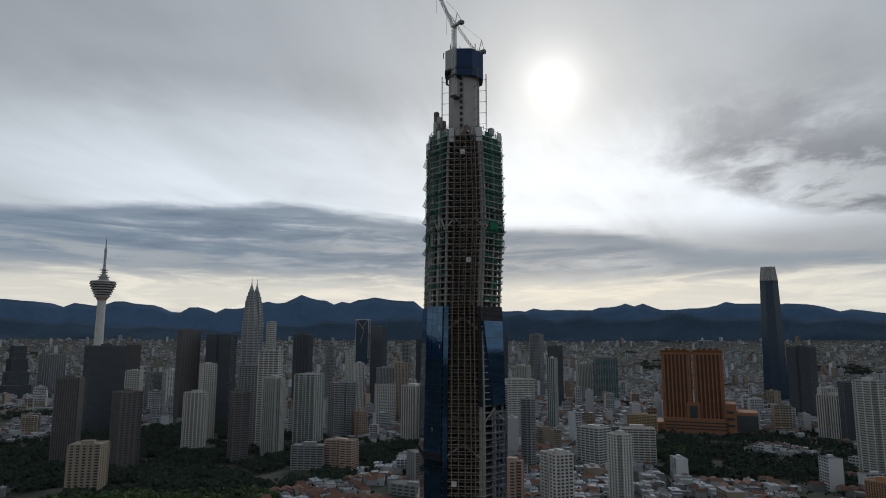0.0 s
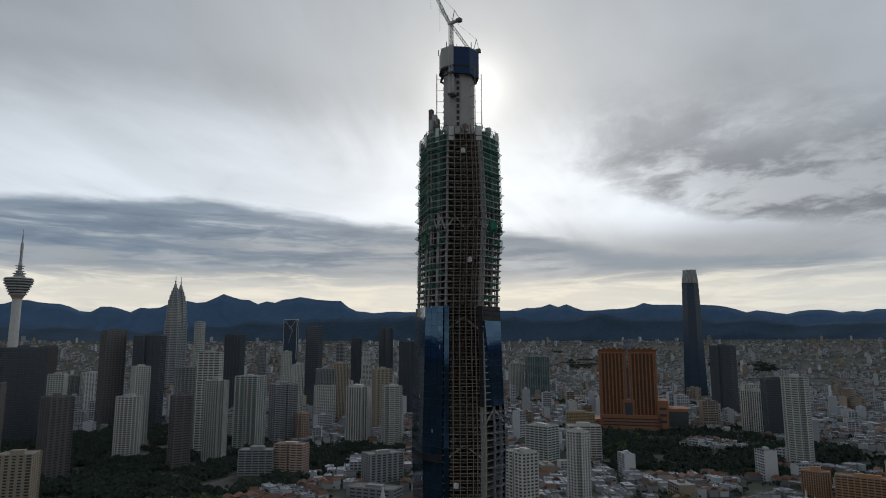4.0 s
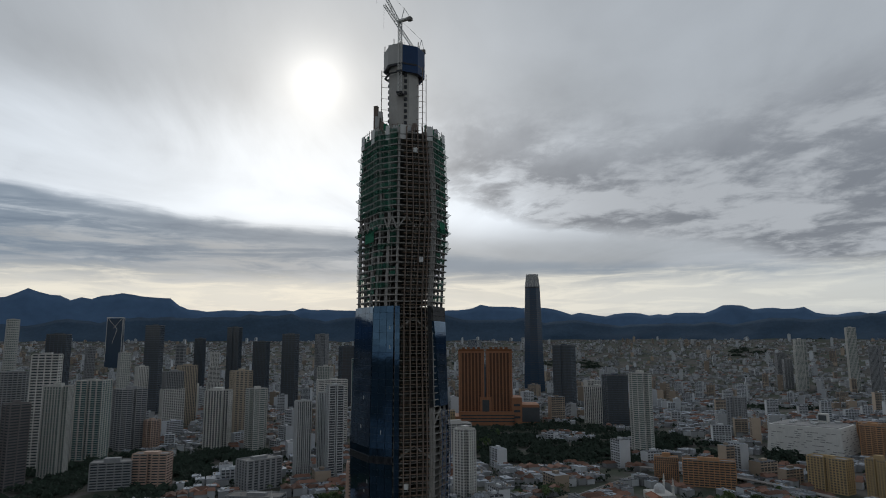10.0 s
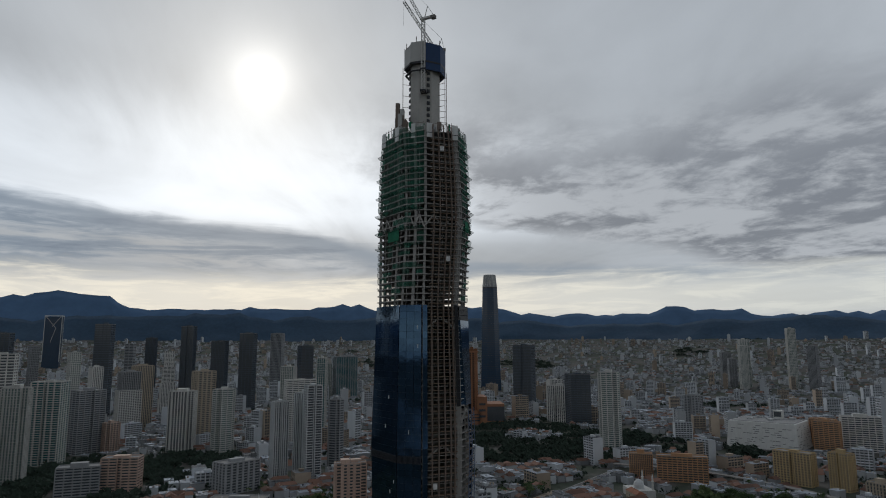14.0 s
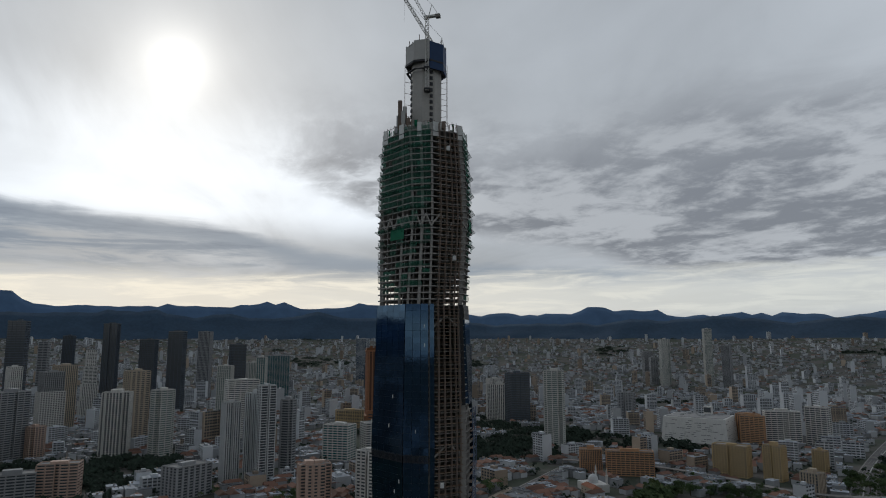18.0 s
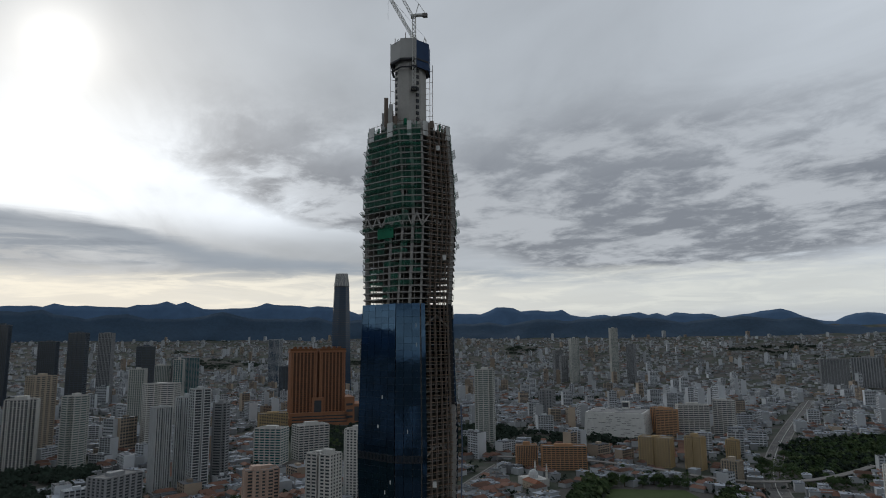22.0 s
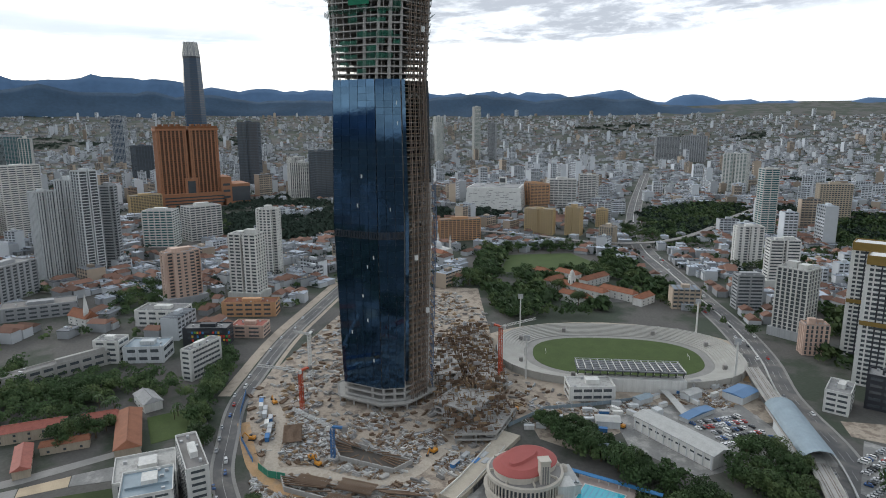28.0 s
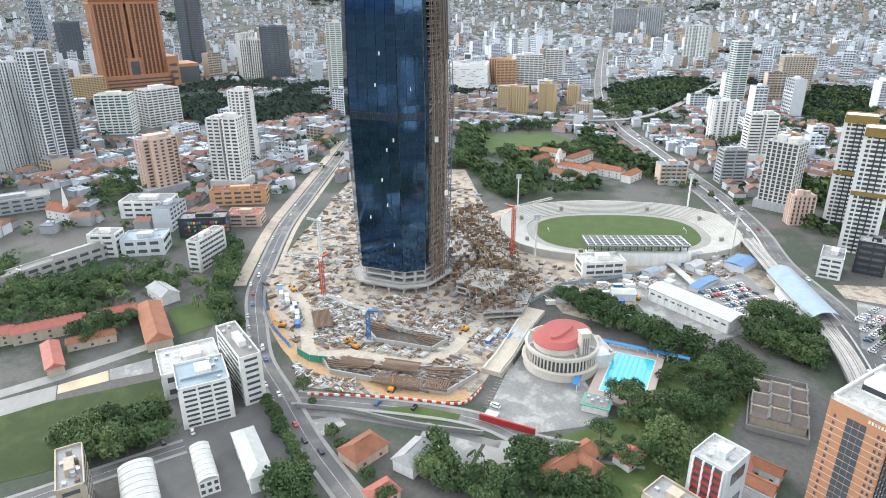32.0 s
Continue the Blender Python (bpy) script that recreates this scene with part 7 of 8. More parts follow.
def shed(x, y, w, d, h, rz, roof, label):
    t = empty("shed", pose(x, y, 0, 0, 0, rz), label, "shed", "yard sheds")
    Soup().box(-w / 2, w / 2, -d / 2, d / 2, 0, h).make("wall", SLATE, t)
    Soup().prism([(-w / 2 - 0.5, -d / 2 - 0.5), (w / 2 + 0.5, -d / 2 - 0.5), (w / 2 + 0.5, d / 2 + 0.5), (-w / 2 - 0.5, d / 2 + 0.5)], h, h + 1.2, 0, [(-w / 2 - 0.5, -0.2), (w / 2 + 0.5, -0.2), (w / 2 + 0.5, 0.2), (-w / 2 - 0.5, 0.2)]).make("roof", roof, t)
    Soup().box(-1.5, 1.5, -d / 2 - 0.1, -d / 2, 0, h * 0.7).make("shed_door", DARK_FRAME, t)


STEEL_BLUE = paint("steel_blue_sheet", (0.10, 0.19, 0.33), 0.6, vary=0.15)
shed(-84, -216, 20, 14, 5, 105, STEEL_BLUE, "works shed with steel-blue sheet roof")
shed(-95, -170, 6, 26, 3, 12, STEEL_BLUE, "low store with faded blue roof")
shed(-84, -112, 14, 9, 4.5, 60, PALE_SHEET, "grey sheet-roofed yard store")
shed(-112, -92, 15, 9, 5, 60, BLUE_ROOF, "pale blue sheet-roofed shelter among the trees")
shed(-66, -152, 12, 6, 4, 100, BLUE_ROOF, "small yard office with pale roof")
shed(-72, -186, 13, 7, 4.5, 100, PALE_SHEET, "grey works canteen with sheet roof")
shed(-60, -200, 9, 6, 4, 100, ROOF_GREY, "small grey store in the works yard")
walk_wall = tagged(ribbon(smooth([(-50, -176), (-72, -170), (-96, -161)]), -2.5, 2.5, 2.6, 3.0).make("covered_walkway", PALE_SHEET), "long covered walkway with pale flat roof", "walkway", kind="structure")
for i in range(7):
    part_of("post", Soup().box(-52 - i * 7 - 0.15, -52 - i * 7 + 0.15, -175 + i * 2.1 - 0.15, -175 + i * 2.1 + 0.15, 0, 2.6).mesh("post", [STEEL]), None, walk_wall)
shrine = empty("temple", pose(-158, -168, 0, 0, 0, 30), "small clan temple with green-grey roofs among the trees", "temple")
for v in (-5, 3):
    Soup().box(-7, 7, v - 2.6, v + 2.6, 0, 4).make("hall_wall", BRIGHT, shrine)
    q = Soup().prism([(-8, v - 3.4), (8, v - 3.4), (8, v + 3.4), (-8, v + 3.4)], 4, 6.6, 0, [(-8, v - 0.2), (8, v - 0.2), (8, v + 0.2), (-8, v + 0.2)]).make("tiled_roof", TEMPLE_ROOF, shrine)
    for u in (-8, -2.6, 2.6, 8):
        Soup().beam((u, v - 3.4, 4.3), (u, v, 6.9), 0.5).beam((u, v, 6.9), (u, v + 3.4, 4.3), 0.5).make("gable_ridge", BRIGHT, q)
median = tagged(ribbon(HIGHWAY, -0.5, 0.5, -0.1, 0.9).make("median_barrier", PALE), "pale concrete barrier along the highway's median", "barrier", kind="structure")
banded(132, 197, 10, 100, 10, 30, CONCRETE, "long weathered grey terrace of workshops", 2, roof=DARK_CONCRETE)
banded(300, 252, 26, 62, 12, 6, GREY, "low grey podium block with parking decks", 3, roof=DARK_CONCRETE)


# ---- building site at the tower's foot ----
PLY = paint("formwork_plywood", (0.27, 0.19, 0.115), 0.9, vary=0.3)
CONTAINER_BLUE = paint("blue_container", (0.05, 0.16, 0.36), 0.6, vary=0.2, per_object=0.2)
BARRIER_RED, BARRIER_WHITE = paint("barrier_red", (0.50, 0.04, 0.02), 0.6), paint("barrier_white", (0.68, 0.67, 0.64), 0.6)
GREEN_SHEET = paint("green_hoarding", (0.05, 0.26, 0.18), 0.7, vary=0.15)
SRNG = random.Random(31)


def deck(name, pts, levels, z0, rise, mat, label):
    """A raw concrete frame: slabs, columns and upstand edges."""
    area = sum(a[0] * b[1] - b[0] * a[1] for a, b in zip(pts, pts[1:] + pts[:1]))
    pts = pts if area > 0 else pts[::-1]
    cx, cy = sum(p[0] for p in pts) / len(pts), sum(p[1] for p in pts) / len(pts)
    t = empty(name, pose(cx, cy, 0), label, "concrete frame", "raw concrete frames")
    loc = [(x - cx, y - cy) for x, y in pts]
    for k in range(levels):
        z = z0 + k * rise
        Soup().prism(loc, z, z + 0.4).make("slab", mat, t)
        for a, b in zip(loc, loc[1:] + loc[:1]):
            Soup().beam((*a, z + 0.5), (*b, z + 0.5), 0.35, 0, 1.1).make("edge_beam", mat, t)
            n = max(2, int(math.dist(a, b) / 9))
            if z > 0.5:
                for i in range(n):
                    f = i / n
                    Soup().box(a[0] * 0.96 + (b[0] - a[0]) * 0.96 * f - 0.4, a[0] * 0.96 + (b[0] - a[0]) * 0.96 * f + 0.4, a[1] * 0.96 + (b[1] - a[1]) * 0.96 * f - 0.4, a[1] * 0.96 + (b[1] - a[1]) * 0.96 * f + 0.4, z - rise if k else 0, z).make("column", mat, t)
    return t


deck("concrete_frame", [(-34, -20), (-20, -40), (-38, -62), (-60, -34)], 3, 2.8, 3.4, CONCRETE, "raw concrete podium frame with open storeys beside the tower")
deck("concrete_frame", [(-62, -34), (-42, -62), (-54, -66), (-80, -40), (-72, -18)], 2, 2.4, 3.2, CONCRETE, "low stepped concrete frame with open bays")
deck("concrete_frame", [(110, -101), (96, -112), (-16, -80), (-16, -58), (30, -62)], 2, 3.5, 4.0, CONCRETE, "long concrete podium deck strewn with formwork")
deck("concrete_frame", [(60, -46), (44, -64), (0, -52), (2, -36)], 3, 3.0, 3.6, CONCRETE, "half-built podium storeys with propped slabs")
deck("tower_skirt", [(CX + x * 1.08, CY + y * 1.08) for x, y in PLAN], 1, 4.2, 3.4, CONCRETE, "concrete skirt slab below the tower's glass")

PIT_FLOOR = paint("shaded_pit_floor", (0.085, 0.075, 0.065), 0.8, vary=0.4, scale=0.2)
# sunken works: retaining walls round flat floors, deep pit shade in their colour
for pts, lab in (([(-42, 46), (-56, 33), (-83, 11), (-88, 23), (-65, 46)], "deep rectangular pit between concrete walls"), ([(-72, 78), (-90, 56), (-109, 24), (-120, 13), (-127, 34), (-84, 78)], "broad basement pit with steel decking")):
    cx, cy = sum(p[0] for p in pts) / len(pts), sum(p[1] for p in pts) / len(pts)
    t = empty("basement_pit", pose(cx, cy, 0), lab, "pit", "pits")
    loc = [(x - cx, y - cy) for x, y in pts]
    area = sum(a[0] * b[1] - b[0] * a[1] for a, b in zip(loc, loc[1:] + loc[:1]))
    Soup().prism(loc if area > 0 else loc[::-1], 0.05, 0.12).make("floor", PIT_FLOOR, t)
    for a, b in zip(loc, loc[1:] + loc[:1]):
        Soup().beam((*a, 1.4), (*b, 1.4), 0.7, 0, 2.8).make("retaining_wall", CONCRETE, t)
        for i in range(1, 5):
            f = i / 5
            p = (a[0] + (b[0] - a[0]) * f, a[1] + (b[1] - a[1]) * f)
            Soup().beam((*p, 2.9), (p[0] * 0.45, p[1] * 0.45, 2.9), 0.5).make("strut", RUST, t)

# steel beds and decking
for cx, cy, w, d, rz in ((-109, 52, 26, 8, 49), (-97, 45, 20, 9, 49), (-121, 36, 12, 8, 49), (-84, 64, 18, 7, 49), (-30, 66, 22, 10, -10)):
    t = empty("steel_decking", pose(cx, cy, 0, 0, 0, rz), "rusty steel decking laid over the basement", "decking", "decking fields")
    for i in range(int(w / 1.2)):
        Soup().box(-w / 2 + i * 1.2, -w / 2 + i * 1.2 + 0.7, -d / 2, d / 2, 3.0, 3.35).make("beam", RUST, t)
    for k in range(3):
        Soup().box(-w / 2, w / 2, -d / 2 + d * k / 2 - 0.3, -d / 2 + d * k / 2 + 0.3, 2.5, 3.0).make("girder", RUST, t)

# haul road across the site
HAUL = smooth([(0, 91), (-32, 91), (-58, 89), (-80, 80), (-95, 66), (-114, 56), (-128, 36), (-131, 24)])
tagged(ribbon(HAUL, -3.6, 3.6, 0.0, 0.12).make("haul_road", paint("orange_clay", (0.42, 0.27, 0.145), 0.95, vary=0.4, scale=0.14, grain=0.8, second=(0.30, 0.215, 0.14), cut=(0.5, 0.64))), "orange clay haul road round the pit", "dirt road", kind="structure")
TRACK = smooth([(30, 72), (-8, 70), (-40, 78), (-62, 80), (-70, 62), (-92, 39), (-93, 16), (-76, -8), (-62, -31), (-60, -50)])
tagged(ribbon(TRACK, -3.6, 3.6, 0.0, 0.16).make("site_track", paint("pale_sand_track", (0.41, 0.36, 0.30), 0.95, vary=0.4, scale=0.15, grain=0.8, second=(0.30, 0.26, 0.21), cut=(0.5, 0.64))), "pale sandy track through the site", "dirt road", kind="structure")
ramp = tagged(ribbon([Vector(p) for p in ((-122, 6), (-112, -8), (-100, -22), (-86, -38), (-76, -52))], -5.5, 5.5, 0.0, 2.6).make("access_ramp", paint("sandy_concrete", (0.42, 0.375, 0.305), 0.9, vary=0.3, scale=0.2)), "raised sandy concrete access ramp", "ramp", kind="structure")
for d in (-4.4, 4.1):
    part_of("parapet", ribbon([Vector(p) for p in ((-122, 6), (-112, -8), (-100, -22), (-86, -38))], d, d + 0.3, 2.6, 3.5).mesh("parapet", [BRIGHT]), None, ramp)

# barriers along the street
line = smooth([(-97, 93), (-110, 71), (-124, 50), (-137, 31), (-130, 16)], 11)
bar = Soup().box(-0.95, 0.95, -0.3, 0.3, 0, 1.0).prism([(-0.95, -0.3), (0.95, -0.3), (0.95, 0.3), (-0.95, 0.3)], 1.0, 1.2, 0, [(-0.95, -0.1), (0.95, -0.1), (0.95, 0.1), (-0.95, 0.1)])
red, white = bar.mesh("traffic_barrier", [BARRIER_RED]), bar.mesh("traffic_barrier", [BARRIER_WHITE])
for i in range(len(line) - 1):
    p, q = line[i], line[i + 1]
    n = max(1, int((q - p).length / 2.0))
    for j in range(n):
        c = p.lerp(q, (j + 0.5) / n)
        o = part_of("traffic_barrier", red if (i + j) % 2 else white, None)
        o.matrix_world = pose(c.x, c.y, 0.12, 0, 0, math.degrees(math.atan2(q.y - p.y, q.x - p.x)))
        tagged(o, "red plastic road barrier" if (i + j) % 2 else "white plastic road barrier", "barrier", "road barriers")


def hoarding(pts, h, mat, label):
    ln = [Vector(p) for p in pts]
    t = empty("hoarding", pose(0, 0, 0), label, "fence", "site hoardings")
    for a, b in zip(ln, ln[1:]):
        n = max(1, int((b - a).length / 4))
        for i in range(n):
            p, q = a.lerp(b, i / n), a.lerp(b, (i + 0.97) / n)
            Soup().beam((p.x, p.y, h / 2), (q.x, q.y, h / 2), 0.12, 0, h).make("sheet", mat, t)
            Soup().beam((p.x, p.y, 0), (p.x, p.y, h + 0.2), 0.18).make("post", STEEL, t)


hoarding([(-58, 88), (-68, 84), (-74, 76)], 4, GREEN_SHEET, "green corrugated site hoarding")
hoarding([(44, 86), (12, 92), (-22, 94), (-50, 90)], 3, CONTAINER_BLUE, "blue sheet site hoarding")
hoarding([(-64, -56), (-52, -88), (-58, -118), (-62, -150)], 2.4, BLUE_ROOF, "pale blue site hoarding along the yard")
hoarding([(-120, -8), (-104, -28), (-92, -42)], 3, DARK_FRAME, "dark site hoarding beside the ramp")


# site cabins and containers
def container(x, y, rz, mat, z=0.1, l=6.0):
    t = empty("site_container", pose(x, y, z, 0, 0, rz), "steel site container with flat roof", "container", "site containers")
    body = Soup().box(-l / 2, l / 2, -1.2, 1.2, 0, 2.6).make("body", mat, t)
    Soup().box(-l / 2 - 0.1, l / 2 + 0.1, -1.3, 1.3, 2.6, 2.75).make("roof", STEEL if SRNG.random() < 0.5 else mat, t)
    Soup().box(-0.9, 0.9, -1.26, -1.2, 0.9, 1.9).make("window", GLASS_DARK, body)


for i in range(26):
    a = SRNG.random()
    if i < 9:
        x, y, rz = 24 - i * 6.5 + SRNG.uniform(-1, 1), 80 - SRNG.uniform(0, 5), 170
    elif i < 20:
        x, y, rz = -62 - SRNG.uniform(0, 14), -66 - (i - 9) * 7.5, 66
    else:
        x, y, rz = SRNG.uniform(-100, -86), SRNG.uniform(-30, -4), -54
    container(x, y, rz, (CONTAINER_BLUE, BRIGHT, SLATE, SLATE)[i % 4])


for x, y, rz in ((-70, -128, 20), (-78, -134, 20), (-64, -164, 100), (-76, -160, 100), (-62, -182, 10), (-80, -182, 10), (-76, -202, 100), (-66, -212, 100), (-90, -104, 60), (-76, -90, 150)):
    container(x, y, rz, SRNG.choice((BRIGHT, SLATE, CONTAINER_BLUE, BRIGHT)))


# cranes on the site
def saddle_crane(x, y, h, rz, mat, label, reach=30):
    t = empty("tower_crane", pose(x, y, 0, 0, 0, rz), label, "crane", "tower cranes")
    Soup().box(-2.5, 2.5, -2.5, 2.5, 0, 1).make("base", CONCRETE, t)
    lattice(Soup(), (0, 0, 1), (0, 0, h), 1.9, int(h / 2.2), 0.28).make("mast", mat, t)
    lattice(Soup(), (0, 0, h + 0.8), (reach, 0, h + reach * 0.45), 1.3, 12, 0.2).make("jib", CRANE_WHITE, t)
    Soup().beam((-8, 0, h + 0.8), (0, 0, h + 0.8), 1.8, 0, 1.0).make("counter_jib", mat, t)
    Soup().box(-8.4, -6, -1.2, 1.2, h - 1, h + 1.6).make("counterweight", DARK_CONCRETE, t)
    Soup().box(0.8, 2.4, 0.9, 2.3, h - 0.6, h + 1.6).make("cab", BRIGHT, t)


saddle_crane(4, 55, 26, 120, CRANE_RED, "red lattice tower crane on the building site")
saddle_crane(-8, -78, 42, 200, CRANE_RED, "red lattice tower crane beside the podium")
saddle_crane(-62, 49, 18, 60, CONTAINER_BLUE, "short blue lattice crane by the pit", 22)
saddle_crane(60, 40, 30, 150, CRANE_WHITE, "white lattice crane behind the tower", 26)


# machines
def excavator(x, y, rz):
    t = empty("excavator", pose(x, y, 0.1, 0, 0, rz), "orange tracked excavator with raised arm", "excavator", "site machines")
    orange = CLAY_ORANGE
    for v in (-1.2, 1.2):
        Soup().box(-2, 2, v - 0.35, v + 0.35, 0, 0.9).make("track", DARK_FRAME, t)
    Soup().box(-1.9, 1.6, -1.3, 1.3, 0.9, 2.2).make("body", orange, t)
    Soup().box(0.2, 1.6, -1.3, -0.2, 2.2, 3.2).make("cab", GLASS_DARK, t)
    boom = Soup().beam((1.4, 0.3, 1.8), (4.2, 0.3, 4.4), 0.5).make("boom", orange, t)
    Soup().beam((4.2, 0.3, 4.4), (6.0, 0.3, 1.6), 0.4).make("stick", orange, boom)
    Soup().box(5.5, 6.6, -0.3, 0.9, 0.6, 1.6).make("bucket", DARK_FRAME, boom)


CLAY_ORANGE = paint("machine_orange", (0.55, 0.24, 0.03), 0.5, vary=0.15)
for x, y, rz in ((-66, 58, 30), (-58, 60, 200), (-112, 56, -40), (-24, 88, 60), (20, 70, 10), (-76, -4, 120), (-46, -70, 70), (-90, -118, 30)):
    excavator(x, y, rz)

PITS = [[(-42, 46), (-56, 33), (-83, 11), (-88, 23), (-65, 46)]]


def open_ground(x, y):
    """Away from the tracks and pits, which are kept clear."""
    return all((p.x - x) ** 2 + (p.y - y) ** 2 > 25 for line in (HAUL, TRACK) for p in line) and not any(inside(x, y, p) for p in PITS)


# loose building material, past counting: timber, rebar, pipes, boards
heap = Soup()
SPOTS = [(-74, -110, 10, 16), (-86, -92, 12, 8), (-70, -140, 8, 10), (-66, -190, 8, 16), (-84, -196, 8, 8), (-70, -222, 8, 8), (-100, 36, 14, 12), (-110, 22, 8, 8), (-116, 42, 8, 12), (-92, 60, 10, 10), (-104, 54, 10, 8), (-80, 70, 8, 8), (-22, 76, 20, 6), (-44, 66, 16, 8), (-52, 56, 12, 10), (-34, 60, 16, 10), (-16, 58, 14, 10), (-84, 84, 12, 8), (-92, 74, 10, 8), (-70, 90, 14, 4), (-58, 14, 14, 10), (-74, 14, 12, 10), (-66, -10, 12, 12), (-92, -12, 8, 14), (-10, 62, 26, 14), (-30, 52, 18, 10), (-40, 62, 20, 10), (-62, 22, 16, 14), (-36, 44, 14, 9), (40, 46, 26, 16), (-60, 0, 12, 12), (-84, 0, 10, 16), (70, -90, 40, 16), (10, -70, 26, 12), (30, -50, 26, 12), (-40, -46, 14, 12),
         (120, 10, 40, 26), (180, -30, 40, 30), (60, 20, 24, 22), (150, -90, 40, 22), (-92, 26, 18, 18), (-50, 78, 22, 8), (-58, -90, 10, 24), (-100, 62, 14, 16), (200, -110, 30, 30), (-26, 20, 12, 18), (-74, 40, 18, 12), (-104, 40, 12, 12)]
for n_spot, (cx, cy, w, d) in enumerate(SPOTS):
    turn = SRNG.choice((20, 110, 49, -41, 8))
    for i in range(84 if n_spot < 26 else 60):
        x, y = cx + SRNG.gauss(0, w * 0.45), cy + SRNG.gauss(0, d * 0.45)
        if not (inside(x, y, SITE_OUTLINE) or x < -50 and y < -60) or math.hypot(x - CX, y - CY) < 26 or not open_ground(x, y):
            continue
        a = radians(turn + SRNG.choice((0, 0, 0, 90)) + SRNG.gauss(0, 4))
        kind, mat = SRNG.random(), SRNG.choice((0, 0, 3, 5, 5, 0, 1, 1, 1, 6, 2, 6, 6))
        if kind < 0.5:
            # a bundle of bars laid side by side
            L, n = SRNG.uniform(2.2, 6), SRNG.randrange(3, 9)
            for j in range(n):
                e = SRNG.uniform(-0.5, 0.5)
                heap.box(-L / 2 + e, L / 2 + e, (j - n / 2) * 0.42, (j - n / 2) * 0.42 + 0.22, 0.05, SRNG.uniform(0.3, 0.8), mat, a, (x, y))
        elif kind < 0.8:
            # stacked boards and panels
            L, W = SRNG.uniform(1.2, 3.2), SRNG.uniform(0.7, 1.6)
            for j in range(SRNG.randrange(2, 6)):
                e, q = SRNG.uniform(-0.2, 0.2), SRNG.uniform(-0.2, 0.2)
                heap.box(-L / 2 + e, L / 2 + e, -W / 2 + q, W / 2 + q, 0.05 + j * 0.35, 0.33 + j * 0.35, mat, a, (x, y))
        else:
            for j in range(6):
                L = SRNG.uniform(1, 5)
                heap.box(-L / 2, L / 2, -0.18, 0.18, 0.05 + j * 0.12, 0.3 + j * 0.14, SRNG.choice((1, 2, 3, 0)), a + SRNG.gauss(0, 0.6), (x + SRNG.gauss(0, 1.2), y + SRNG.gauss(0, 1.2)))
for i in range(2000):
    x, y = SRNG.uniform(-118, 230), SRNG.uniform(-140, 92)
    if not inside(x, y, SITE_OUTLINE) or math.hypot(x - CX, y - CY) < 27 or not open_ground(x, y):
        continue
    a = radians(SRNG.choice((20, 110, 49, -41)) + SRNG.gauss(0, 5))
    L, W, mat = SRNG.uniform(1.2, 6), SRNG.uniform(0.25, 1.0), SRNG.choice((0, 0, 5, 1, 1, 1, 2, 5, 6, 6, 0))
    for j in range(SRNG.randrange(2, 6)):
        e = SRNG.uniform(-0.6, 0.6)
        heap.box(-L / 2 + e, L / 2 + e, (j - 2) * (W + 0.15), (j - 2) * (W + 0.15) + W, 0.05, SRNG.uniform(0.3, 1.5), mat, a, (x, y))
o = heap.make("building_material", [CONCRETE, RUST, PLY, BRIGHT, CONTAINER_BLUE, STEEL, DARK_CONCRETE])
tagged(o, "scattered timber, rebar, pipes and panels on the site", "building material", kind="stuff")
props = Soup()
for i in range(7000):
    x, y = SRNG.uniform(-80, 100), SRNG.uniform(-112, -18)
    if inside(x, y, [(110, -101), (96, -112), (-16, -80), (-38, -64), (-54, -66), (-80, -40), (-72, -18), (-34, -20), (2, -36), (60, -46)]):
        z = SRNG.choice((3.9, 7.9, 7.9, 10.6))
        a = radians(SRNG.choice((-16, 74)) + SRNG.gauss(0, 6))
        props.box(-SRNG.uniform(0.5, 2.6), SRNG.uniform(0.5, 2.6), -0.12, 0.14, z, z + SRNG.choice((0.3, 0.5, 0.9, 2.4)), SRNG.choice((0, 1, 1, 1, 1, 1, 1, 2, 2, 5)), a, (x, y))
o = props.make("scaffold_material", [CONCRETE, RUST, PLY, BRIGHT, GREEN_SHEET, STEEL])
tagged(o, "props, boards and scaffold piled on the podium decks", "scaffold", kind="stuff")


